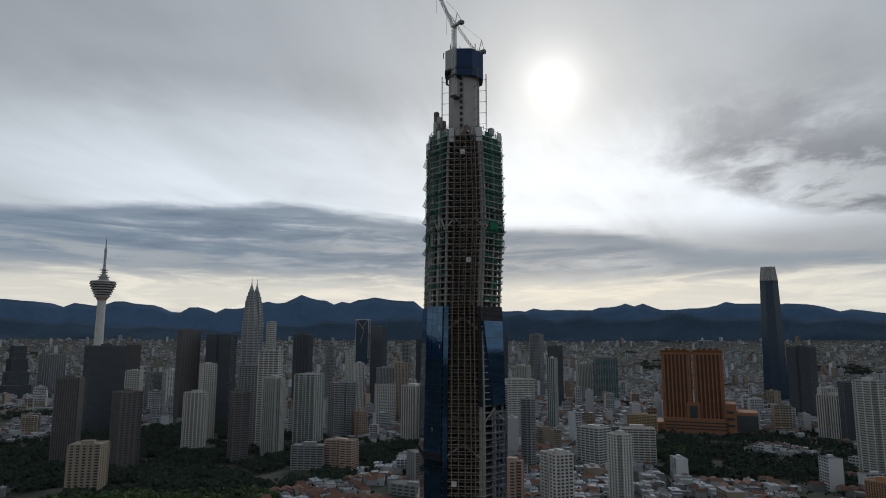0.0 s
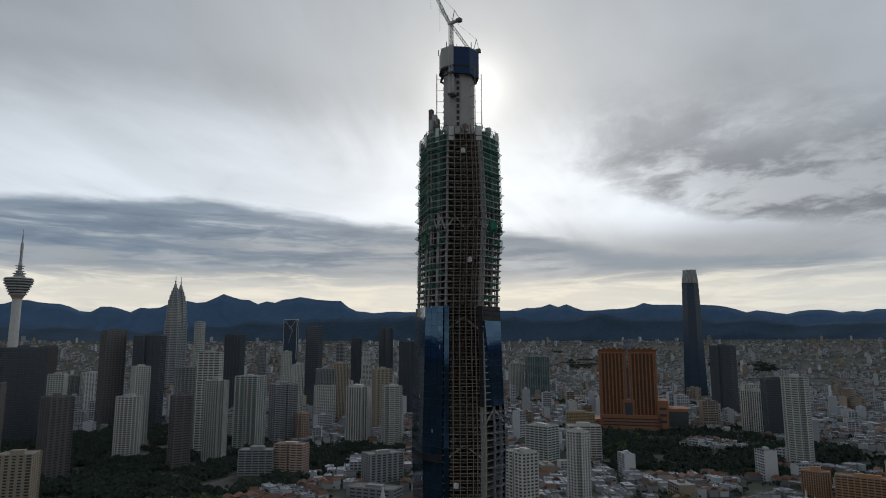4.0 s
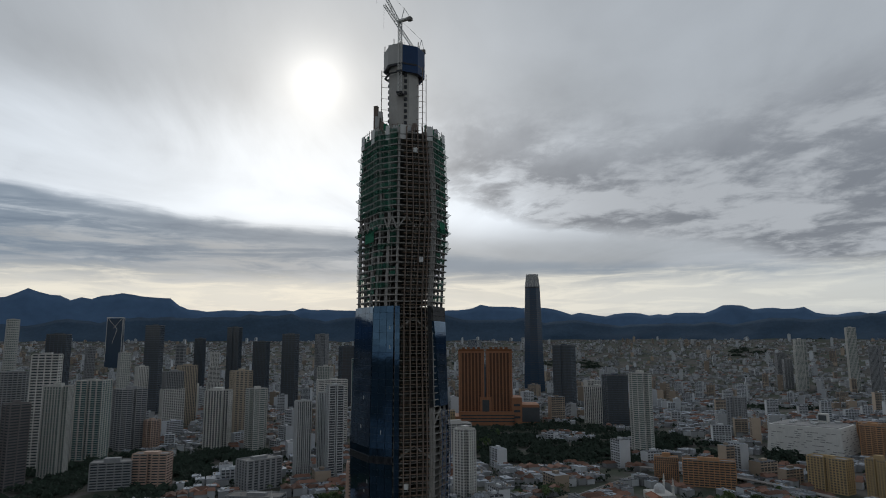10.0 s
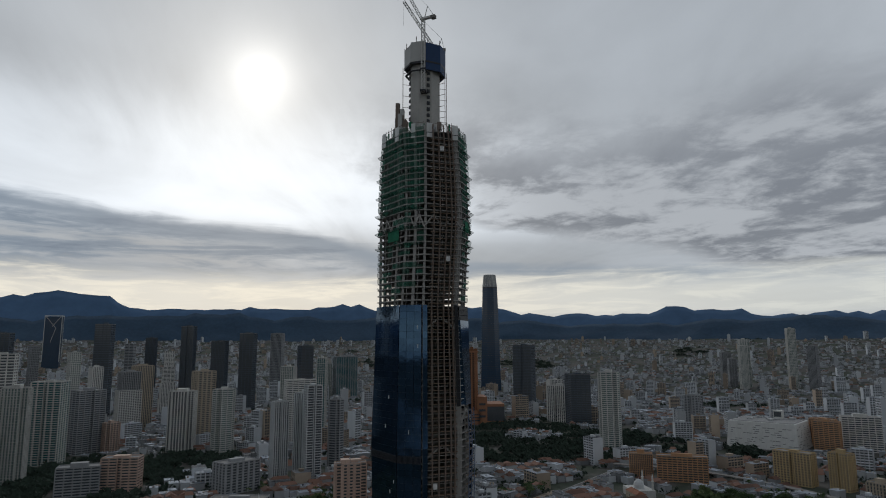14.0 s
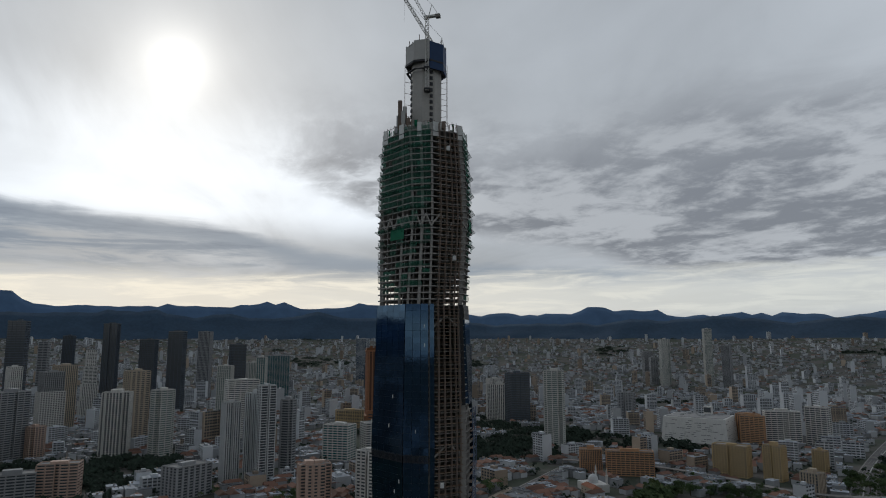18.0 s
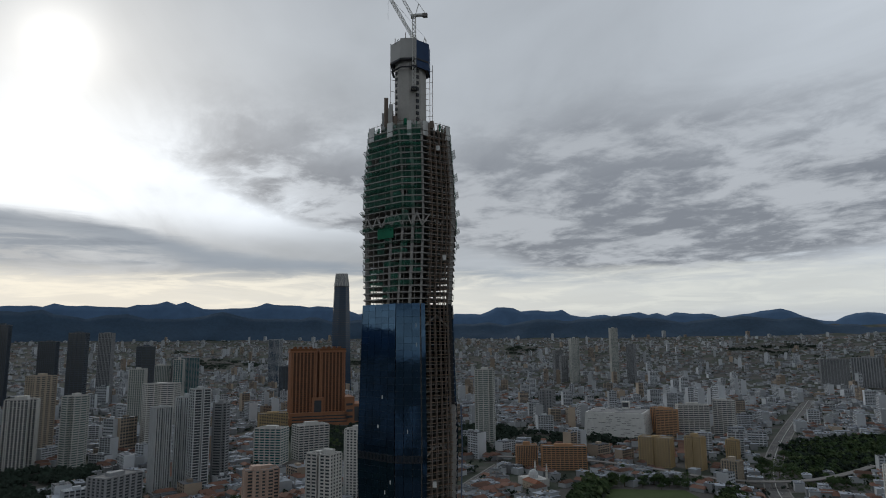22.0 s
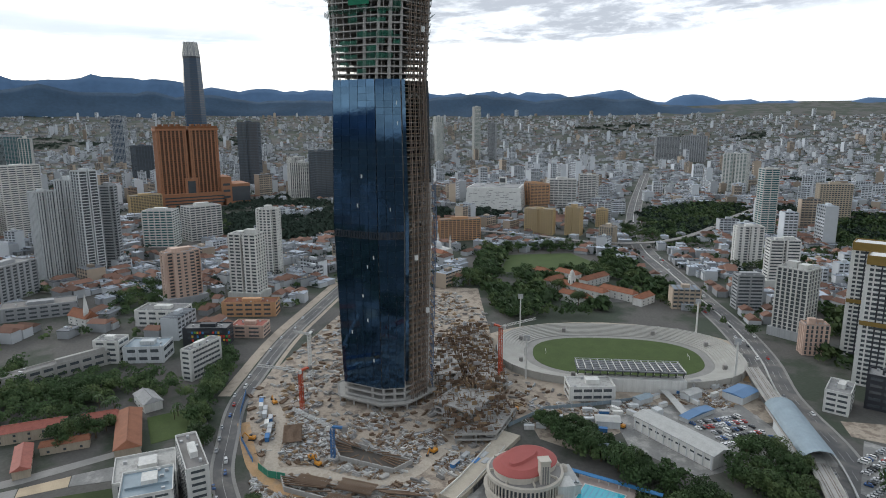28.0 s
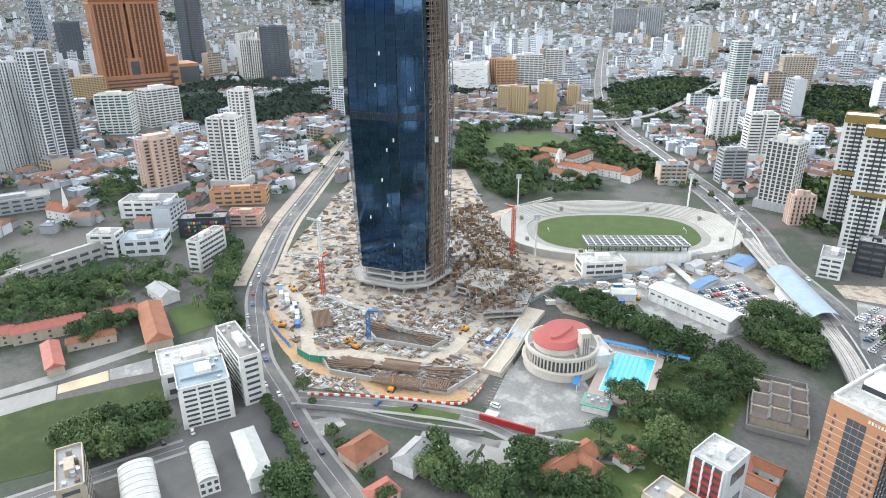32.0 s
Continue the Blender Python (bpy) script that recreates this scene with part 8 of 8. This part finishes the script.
# ---- vehicles ----
def car_model(name, paintwork, label, van=False):
    t = empty("van" if van else "car", pose(0, 0, -500), label, "van" if van else "car", "parked and waiting vehicles")
    l, w, h = (5.0, 1.9, 1.3) if van else (4.3, 1.75, 0.78)
    s = Soup()
    s.prism([(-l / 2, -w / 2), (l / 2, -w / 2), (l / 2, w / 2), (-l / 2, w / 2)], 0.28, 0.28 + h, 0, [(-l / 2 + 0.12, -w / 2 + 0.08), (l / 2 - 0.2, -w / 2 + 0.08), (l / 2 - 0.2, w / 2 - 0.08), (-l / 2 + 0.12, w / 2 - 0.08)])
    s.make("body", paintwork, t)
    a, b = (-l / 2 + 0.2, l / 2 - 0.9) if van else (-l / 2 + 0.55, l / 2 - 1.2)
    z = 0.28 + h
    Soup().prism([(a, -w / 2 + 0.1), (b, -w / 2 + 0.1), (b, w / 2 - 0.1), (a, w / 2 - 0.1)], z, z + 0.5, 0, [(a + 0.35, -w / 2 + 0.25), (b - 0.55, -w / 2 + 0.25), (b - 0.55, w / 2 - 0.25), (a + 0.35, w / 2 - 0.25)]).make("cabin_glass", GLASS_DARK, t)
    Soup().box(a + 0.38, b - 0.6, -w / 2 + 0.27, w / 2 - 0.27, z + 0.5, z + 0.56).make("roof", paintwork, t)
    wheel = lathe([(0.0, -0.1), (0.31, -0.1), (0.31, 0.1), (0.0, 0.1)], 12).mesh("wheel", [DARK_FRAME])
    for u in (-l * 0.31, l * 0.31):
        for v in (-w / 2 + 0.1, w / 2 - 0.1):
            part_of("wheel", wheel, None, t).matrix_basis = pose(u, v, 0.31, 90, 0, 0)
    return t


CAR_SET = [car_model("car", paint("car_" + n, c, 0.25, spec=0.6), "small " + n + " car on the asphalt") for n, c in (("white", (0.7, 0.7, 0.7)), ("silver", (0.38, 0.39, 0.4)), ("black", (0.02, 0.02, 0.022)), ("red", (0.35, 0.03, 0.025)), ("blue", (0.04, 0.10, 0.25)))] + [car_model("van", paint("van_white", (0.68, 0.68, 0.66), 0.35), "white delivery van on the asphalt", True)]
VRNG = random.Random(14)


def park(x, y, rz, z=0.12):
    copy_thing(CAR_SET[VRNG.choice((0, 0, 0, 1, 1, 2, 2, 3, 4, 5))], pose(x, y, z, 0, 0, rz))


for row, (x0, y0) in enumerate(((-102, -160), (-108, -159), (-115, -158), (-122, -158), (-129, -158))):
    for i in range(12):
        if VRNG.random() < 0.85:
            park(x0 - i * 0.3, y0 - i * 2.9, 8 + VRNG.uniform(-4, 4))
for i in range(22):
    p = LEFT_ROAD[20 + i * 2] if 21 + i * 2 < len(LEFT_ROAD) else LEFT_ROAD[-2]
    j = LEFT_ROAD.index(p)
    q = LEFT_ROAD[min(j + 1, len(LEFT_ROAD) - 1)] - p
    side = VRNG.choice((-4.6, -1.6, 1.6))
    n = Vector((-q.y, q.x)).normalized() * side
    park(p.x + n.x, p.y + n.y, math.degrees(math.atan2(q.y, q.x)))
for i in range(26):
    j = VRNG.randrange(8, len(HIGHWAY) - 4)
    p, q = HIGHWAY[j], HIGHWAY[j + 1] - HIGHWAY[j]
    n = Vector((-q.y, q.x)).normalized() * VRNG.choice((-10, -6, -2, 2, 6, 10))
    f = VRNG.random()
    park(p.x + n.x + q.x * f, p.y + n.y + q.y * f, math.degrees(math.atan2(q.y, q.x)))
for x, y, rz in ((-150, 22, 30), (-146, 18, 30), (-112, 112, 10), (-116, 124, 80), (-140, 128, 80), (-102, 146, 5), (-104, 158, 5), (-228, -52, 30), (-230, -60, 30), (-171, 18, 40), (-130, 52, -50), (-119, 66, -55), (-148, 118, 80), (-168, -30, 35)):
    park(x, y, rz)
for row in range(4):
    for i in range(9):
        if VRNG.random() < 0.85:
            park(-162 - row * 8 - i * 0.6 - 4, -236 + row * 9 + i * 3.0, 20 + VRNG.uniform(-4, 4))

scaf = empty("hoist_scaffold", pose(CX, CY, 0), "blue-grey braced steel scaffold against the tower", "scaffold")
SCAFFOLD_BLUE = paint("scaffold_blue_grey", (0.12, 0.16, 0.24), 0.6, vary=0.25)
for f in (0.2, 0.5, 0.8):
    Soup().chain([on_face(3, f, z, 3.2) for z in (4, 14, 60, 118, 140)], 0.45).make("upright", SCAFFOLD_BLUE, scaf)
for i in range(27):
    z = 6 + i * 5
    Soup().beam(on_face(3, 0.16, z, 3.2), on_face(3, 0.84, z, 3.2), 0.3).make("ledger", SCAFFOLD_BLUE, scaf)
    Soup().beam(on_face(3, 0.2 if i % 2 else 0.8, z, 3.2), on_face(3, 0.8 if i % 2 else 0.2, z + 5, 3.2), 0.25).make("brace", SCAFFOLD_BLUE, scaf)
    Soup().beam(on_face(3, 0.2, z, 1.8), on_face(3, 0.8, z, 1.8), 1.6, 0, 0.2).make("deck_board", DECK, scaf)


# ---- the rest of the city: low houses, mid-rise blocks and trees past counting ----
FRNG = random.Random(2024)
FAR_LEAF = paint("far_tree_tops", (0.026, 0.042, 0.030), 0.95, vary=0.3, scale=0.03, island=0.3)
# row walls, metal roofs and mid-rise walls carry a blue haze tint
FILL_MATS = [paint("hazed_shop_row_wall", (0.37, 0.385, 0.40), 0.8, vary=0.15, island=0.5), paint("clay_roofs", (0.175, 0.098, 0.072), 0.85, vary=0.25, island=0.4), paint("hazed_metal_roofs", (0.235, 0.26, 0.295), 0.7, vary=0.2, island=0.8), paint("hazed_mid_rise_wall", (0.50, 0.525, 0.55), 0.8, vary=0.12, island=0.3), GLASS_DARK, paint("tinted_blocks", (0.34, 0.28, 0.22), 0.8, vary=0.15, island=0.4)]
LANES = {}
for way, reach in ((HIGHWAY, 17), (LEFT_ROAD, 13), (fly, 8)):
    for p, q in zip(way, way[1:]):
        for i in range(max(1, int((q - p).length / 8))):
            c = p.lerp(q, i * 8 / max(8.0, (q - p).length))
            LANES.setdefault((int(c.x // 40), int(c.y // 40)), []).append((c.x, c.y, reach))
KEEP_OUT = [SITE_OUTLINE, [(-50, 100), (-60, 300), (-400, 300), (-400, -160), (-150, -240), (-80, -230), (-60, -120), (-150, 30), (-100, 100)], [(-90, -60), (120, -70), (150, -300), (-60, -330), (-110, -220)],
            [(380, -260), (400, -370), (250, -390), (100, -350), (110, -230), (280, -215)], [(-60, 95), (60, 90), (60, 260), (-60, 260)],
            [(408, -238), (312, -333), (93, -248), (119, -140), (161, -117)], [(90, -315), (-23, -287), (-152, -192), (-161, -152), (-81, -199), (28, -250)]]
CELLS = {}
for fx, fy, fr in FOOTPRINTS:
    for gx in range(int((fx - fr) // 60), int((fx + fr) // 60) + 1):
        for gy in range(int((fy - fr) // 60), int((fy + fr) // 60) + 1):
            CELLS.setdefault((gx, gy), []).append((fx, fy, fr))


def taken(x, y, r):
    if any(math.hypot(x - a, y - b) < c + r * 0.6 for a, b, c in CELLS.get((int(x // 60), int(y // 60)), ())):
        return True
    if r > 4 and x < 520 and any(inside(x, y, k) for k in KEEP_OUT):
        return True
    gx, gy = int(x // 40), int(y // 40)
    return any(math.hypot(x - a, y - b) < c + r * 0.6 for i in (-1, 0, 1) for j in (-1, 0, 1) for a, b, c in LANES.get((gx + i, gy + j), ()))


WOODS = [([(632, -692), (698, -886), (629, -957), (466, -818), (395, -660), (400, -560), (480, -600)], 420), ([(316, -773), (471, -1028), (377, -1111), (54, -606), (-84, -391), (-40, -425), (107, -666)], 480),
         ([(421, -269), (395, -290), (300, -226), (281, -200), (330, -210)], 110), ([(351, -418), (330, -425), (212, -372), (262, -345)], 100), ([(249, -185), (196, -222), (144, -198), (125, -152), (176, -162)], 120), ([(110, -250), (150, -212), (250, -236), (262, -300), (240, -300), (190, -236), (130, -262)], 110), ([(100, -330), (150, -310), (225, -330), (230, -375), (110, -355)], 70)]


def park_land(x, y):
    """Where the city is green."""
    g = noise.fractal(Vector((x * 0.0016, y * 0.0016, 4.2)), 0.7, 2.0, 4)
    if any(inside(x, y, p) for p, q in WOODS[:2]):
        g += 1.0
    if 10 < x < 480 and 440 < y < 1080:
        g += 0.9
    elif 60 < x < 620 and 380 < y < 1080:
        g += 0.45
    return g


def low_house(s, x, y, z, rz, w, d, h, roof):
    s.box(-w / 2, w / 2, -d / 2, d / 2, z - 6, z + h, 0, rz, (x, y))
    c, n = math.cos(rz), math.sin(rz)
    if roof == 2:
        s.box(-w / 2 - 0.3, w / 2 + 0.3, -d / 2 - 0.3, d / 2 + 0.3, z + h, z + h + 0.5, 2, rz, (x, y))
        if math.hypot(x + 380, y) < 1700:
            for j in range(3):
                u, v, e = FRNG.uniform(-0.4, 0.4) * w, FRNG.uniform(-0.35, 0.35) * d, FRNG.uniform(0.5, 1.3)
                s.box(u - e, u + e, v - e * 0.7, v + e * 0.7, z + h + 0.5, z + h + FRNG.uniform(1.0, 2.6), FRNG.choice((0, 2, 3, 5)), rz, (x, y))
        return
    b, a, e = len(s.v), w / 2 + 0.5, d / 2 + 0.5
    pts = [(-a, -e, h), (a, -e, h), (a, e, h), (-a, e, h), (-a * 0.8, 0, h + d * 0.28), (a * 0.8, 0, h + d * 0.28)]
    s.v += [(x + p * c - q * n, y + p * n + q * c, z + r) for p, q, r in pts]
    s.f += [(b, b + 1, b + 5, b + 4), (b + 2, b + 3, b + 4, b + 5), (b + 1, b + 2, b + 5), (b + 3, b, b + 4)]
    s.m += [roof] * 4


def mid_block(s, x, y, z, rz, w, d, h, wall):
    s.box(-w / 2, w / 2, -d / 2, d / 2, z - 8, z + h - 0.4, 4, rz, (x, y))
    n = max(2, min(12, int(h / 3.4)))
    for i in range(n):
        q = z + h * i / n
        s.box(-w / 2 - 0.3, w / 2 + 0.3, -d / 2 - 0.3, d / 2 + 0.3, q, q + h / n * 0.5, wall, rz, (x, y))
    s.box(-w / 2 - 0.3, w / 2 + 0.3, -d / 2 - 0.3, d / 2 + 0.3, z + h - 0.4, z + h, 2, rz, (x, y))
    m = max(2, min(7, int(w / 5)))
    for i in range(m + 1):
        u = -w / 2 + w * i / m
        s.box(u - 0.6, u + 0.6, -d / 2 - 0.4, d / 2 + 0.4, z, z + h, wall, rz, (x, y))
    s.box(-w * 0.15, w * 0.15, -d * 0.15, d * 0.15, z + h, z + h + 3, wall, rz, (x, y))


def tuft(s, x, y, z, r, h, n, mat=0):
    for i in range(n):
        a, q = FRNG.uniform(0, 6.283), math.sqrt(FRNG.random())
        p = Vector((x + r * q * math.cos(a), y + r * q * math.sin(a), z + h * (0.35 + 0.65 * (1 - q * q) * FRNG.uniform(0.6, 1))))
        u = Vector((FRNG.uniform(-1, 1), FRNG.uniform(-1, 1), FRNG.uniform(-0.5, 0.5))).normalized()
        w = u.orthogonal().normalized()
        e = r * FRNG.uniform(0.3, 0.5)
        s.quad(p + u * e, p + w * e, p - u * e, p - w * e, mat=mat)


def fill_city():
    low, mid, wood = Soup(), Soup(), Soup()
    counts = [0, 0, 0]
    for i in range(21000):
        q = FRNG.random()
        r = 420 + 3780 * q ** 0.8
        az = FRNG.uniform(2, 162)
        x, y = bearing(az, r)
        x -= 380
        if taken(x, y, 9):
            continue
        z = ground_height(x, y)
        far = min(1.0, max(0.0, (r - 1800) / 2400))
        k = 1.0 - 0.35 * far
        g = park_land(x, y)
        grid = 0.5 * math.floor(2.2 * noise.noise(Vector((x * 0.0011, y * 0.0011, 9)))) + FRNG.choice((0, math.pi / 2))
        if g > (0.75 if r > 2100 else 0.44 if r > 1100 else 0.30 if az < 100 else 0.20):
            for j in range(6 if r > 1300 else 11):
                tuft(wood, x + FRNG.uniform(-16, 16), y + FRNG.uniform(-16, 16), z, FRNG.uniform(3.5, 7), FRNG.uniform(6, 12), 18, 1 if r > 700 else 0)
            counts[2] += 1
        elif FRNG.random() < (0.15 if az < 75 else 0.125) * (0.45 if r < 1000 else 1.0):
            h = FRNG.choice((14, 18, 24, 30, 40, 52)) * k * FRNG.uniform(0.8, 1.25)
            if r < 900:
                h = min(h, 20)
            mid_block(mid, x, y, z, grid, FRNG.uniform(14, 34) * k, FRNG.uniform(12, 20) * k, h, FRNG.choice((3, 3, 3, 5)))
            counts[1] += 1
        else:
            n = FRNG.randrange(1, 5)
            roof = FRNG.choice((1, 2, 2, 2, 2, 2) if r > 1200 else (1, 1, 2, 2, 2))
            w = FRNG.uniform(6, 13) * k
            for j in range(n):
                xx, yy = x + math.cos(grid + math.pi / 2) * j * 13 * k, y + math.sin(grid + math.pi / 2) * j * 13 * k
                if not taken(xx, yy, 8):
                    low_house(low, xx, yy, z, grid, w * FRNG.uniform(0.9, 2.0), 11 * k, FRNG.uniform(4, 11) * k, roof)
            counts[0] += 1
            for j in range(FRNG.choice((1, 2, 3, 3)) if r < 1800 else FRNG.choice((0, 1, 1))):
                tuft(wood, x + FRNG.uniform(-18, 18), y + FRNG.uniform(-18, 18), z, FRNG.uniform(2.5, 5), FRNG.uniform(5, 9), 12, 1 if r > 700 else 0)
    for pts, n in WOODS:
        xs, ys = [p[0] for p in pts], [p[1] for p in pts]
        done = tries = 0
        while done < n and tries < n * 30:
            tries += 1
            x, y = FRNG.uniform(min(xs), max(xs)), FRNG.uniform(min(ys), max(ys))
            if inside(x, y, pts) and not taken(x, y, 2):
                tuft(wood, x, y, 0, FRNG.uniform(4, 7.5), FRNG.uniform(7, 13), 24)
                done += 1
    for i in range(900):
        x, y = FRNG.uniform(-1500, -420), FRNG.uniform(-1100, 1100)
        if FRNG.random() < 0.15:
            mid_block(mid, x, y, 0, FRNG.uniform(0, 3), FRNG.uniform(16, 40), FRNG.uniform(12, 24), FRNG.uniform(20, 90), 3)
        else:
            low_house(low, x, y, 0, FRNG.uniform(0, 3), FRNG.uniform(9, 24), 12, FRNG.uniform(5, 12), FRNG.choice((1, 2)))
            tuft(wood, x + 14, y + 5, 0, 5, 9, 6)
    tagged(low.make("low_rise_houses", FILL_MATS), "sea of low houses and shop rows with clay and metal roofs", "houses", kind="stuff")
    tagged(mid.make("mid_rise_blocks", FILL_MATS), "scattered mid-rise blocks of flats and offices", "buildings", kind="stuff")
    tagged(wood.make("city_trees", [LEAF, FAR_LEAF]), "dark green trees between the houses", "trees", kind="stuff")


def near_woods():
    """Undergrowth and crowns that run together on the slopes and along the lanes."""
    s = Soup()
    plots = [([(-66, -74), (-119, -82), (-150, -96), (-146, -104), (-112, -98), (-72, -86)], 60), ([(-152, -108), (-150, -84), (-174, -50), (-180, -20), (-208, -50), (-189, -104)], 70),
             ([(-176, 4), (-196, 2), (-230, 10), (-224, 60), (-186, 62), (-174, 44), (-186, 30)], 130), ([(-143, -182), (-176, -168), (-200, -138), (-160, -132), (-138, -160)], 70),
             ([(-156, 112), (-150, 120), (-178, 122), (-182, 108)], 30), ([(-30, 112), (40, 106), (66, 98), (58, 116), (-10, 122)], 34), ([(140, 250), (140, 200), (122, 173), (72, 170), (52, 160), (40, 184), (44, 260)], 190), ([(415, 208), (356, 150), (270, 161), (257, 192)], 90), ([(500, 320), (420, 210), (371, 240), (380, 300)], 70), ([(240, 104), (330, 84), (338, 110), (250, 122)], 40), ([(290, -70), (240, -150), (262, -230), (300, -215), (318, -100)], 100),
             ([(110, -250), (150, -212), (250, -236), (262, -330), (230, -330), (180, -245)], 70), ([(526, -619), (369, -640), (300, -560), (380, -480), (480, -540)], 260), ([(62, -636), (160, -560), (300, -620), (420, -760), (300, -900)], 300),
             ([(60, 112), (110, 140), (130, 170), (90, 190), (50, 150)], 40), ([(-72, 160), (-86, 158), (-100, 192), (-84, 198)], 24), ([(150, -330), (230, -385), (100, -355), (60, -320), (110, -310)], 40)]
    for pts, n in plots:
        xs, ys = [p[0] for p in pts], [p[1] for p in pts]
        done = 0
        while done < n:
            x, y = FRNG.uniform(min(xs), max(xs)), FRNG.uniform(min(ys), max(ys))
            if inside(x, y, pts):
                r = FRNG.uniform(1.6, 4.2)
                for j in range(int(24 * r)):
                    a, q = FRNG.uniform(0, 6.283), math.sqrt(FRNG.random())
                    p = Vector((x + r * q * math.cos(a), y + r * q * math.sin(a), r * 1.7 * (0.25 + 0.75 * math.sqrt(max(0.0, 1 - q * q)) * FRNG.uniform(0.8, 1))))
                    u = Vector((FRNG.uniform(-1, 1), FRNG.uniform(-1, 1), FRNG.uniform(-0.6, 0.6))).normalized()
                    w = u.orthogonal().normalized()
                    e = FRNG.uniform(0.32, 0.66)
                    s.quad(p + u * e, p + w * e, p - u * e, p - w * e)
                done += 1
    tagged(s.make("undergrowth", [LEAF]), "dense dark green trees and shrubs on the slopes", "trees", kind="stuff")


def crowns():
    """Broad tree crowns that stand close together round the fields, schools and yards."""
    s = Soup()
    plots = [
             ([(83, 165), (94, 146), (60, 120), (41, 122), (51, 158)], 14),
             ([(74, 230), (68, 193), (38, 183), (44, 227)], 14),
             ([(130, 99), (111, 87), (48, 98), (36, 111)], 14),
             ([(-144, -140), (-169, -169), (-195, -144), (-187, -141), (-163, -129)], 16),
             ([(-204, -28), (-207, -42), (-210, -41), (-219, -15)], 10),
             ([(-97, 178), (-99, 157), (-108, 156), (-109, 178)], 8),
             ([(-145, 123), (-156, 105), (-167, 105), (-156, 127)], 14),
             ([(-136, -104), (-140, -117), (-160, -105), (-156, -89)], 8),
             ([(-186, -201), (-197, -209), (-207, -192), (-197, -185)], 6),
             ([(-159, 61), (-164, 51), (-180, 57), (-177, 70)], 9),
             ([(-177, 25), (-178, 20), (-188, 25), (-188, 33)], 3),
             ([(-80, -75), (-99, -88), (-117, -86), (-114, -73), (-92, -67)], 10),
             ([(252, -732), (317, -1056), (-104, -362), (-92, -365), (10, -471), (62, -510)], 260),
             ([(152, 239), (148, 196), (103, 163), (74, 167), (79, 231)], 60),
             ([(148, 106), (112, 88), (69, 96), (58, 116)], 14),
             ([(57, 115), (48, 96), (-1, 106), (7, 122)], 12),
             ([(172, -157), (236, -254), (141, -196), (98, -238), (115, -149)], 60),
             ([(261, -504), (325, -744), (182, -655), (133, -510)], 110),
             ([(393, -12), (470, -105), (396, -89), (342, -13)], 14),
             ([(44, -323), (35, -349), (-18, -300), (-2, -292)], 12),
             ([(374, 190), (371, 137), (290, 136), (305, 184)], 46),
             ([(1042, 66), (807, 48), (567, 79), (771, 94)], 24),
             ([(459, -277), (397, -285), (229, -187), (240, -166)], 40),
             ([(291, -226), (267, -336), (327, -417), (242, -384), (225, -305), (247, -206)], 60),
             ([(478, -335), (359, -432), (328, -408), (405, -294)], 34),
             ([(568, -659), (689, -941), (492, -800), (417, -659), (386, -526)], 150),
             ([(-129, -74), (-131, -92), (-154, -86), (-148, -75)], 7),
    ]
    for pts, n in plots:
        xs, ys = [p[0] for p in pts], [p[1] for p in pts]
        done = tries = 0
        while done < n and tries < 40 * n:
            tries += 1
            x, y = FRNG.uniform(min(xs), max(xs)), FRNG.uniform(min(ys), max(ys))
            if not inside(x, y, pts) or any(math.hypot(x - a, y - b) < c * 0.6 for a, b, c in CELLS.get((int(x // 60), int(y // 60)), ())) or any(math.hypot(x - a, y - b) < c + 2 for a, b, c in LANES.get((int(x // 40), int(y // 40)), ())):
                continue
            done += 1
            r, h = FRNG.uniform(3.2, 6.5), FRNG.uniform(7, 13)
            for k in range(7):
                a, q = FRNG.uniform(0, 6.283), math.sqrt(FRNG.random()) * r * 0.75
                cx, cy, cz, c = x + q * math.cos(a), y + q * math.sin(a), h * FRNG.uniform(0.5, 0.85), r * FRNG.uniform(0.4, 0.6)
                for j in range(26):
                    v = Vector((FRNG.gauss(0, 1), FRNG.gauss(0, 1), FRNG.gauss(0.2, 0.8))).normalized() * c * FRNG.uniform(0.75, 1.05)
                    p, u = Vector((cx, cy, cz)) + v, Vector((FRNG.uniform(-1, 1), FRNG.uniform(-1, 1), FRNG.uniform(-0.6, 0.6))).normalized()
                    w, e = u.orthogonal().normalized(), FRNG.uniform(0.45, 0.85)
                    s.quad(p + u * e, p + w * e, p - u * e, p - w * e)
    tagged(s.make("broadleaf_trees", [LEAF]), "dense broad crowns of trees round fields and schools", "trees", kind="stuff")


fill_city()
near_woods()
crowns()
for o in [t for t in (*TREES, PALM, *CAR_SET)]:
    for c in (*o.children_recursive, o):
        bpy.data.objects.remove(c)
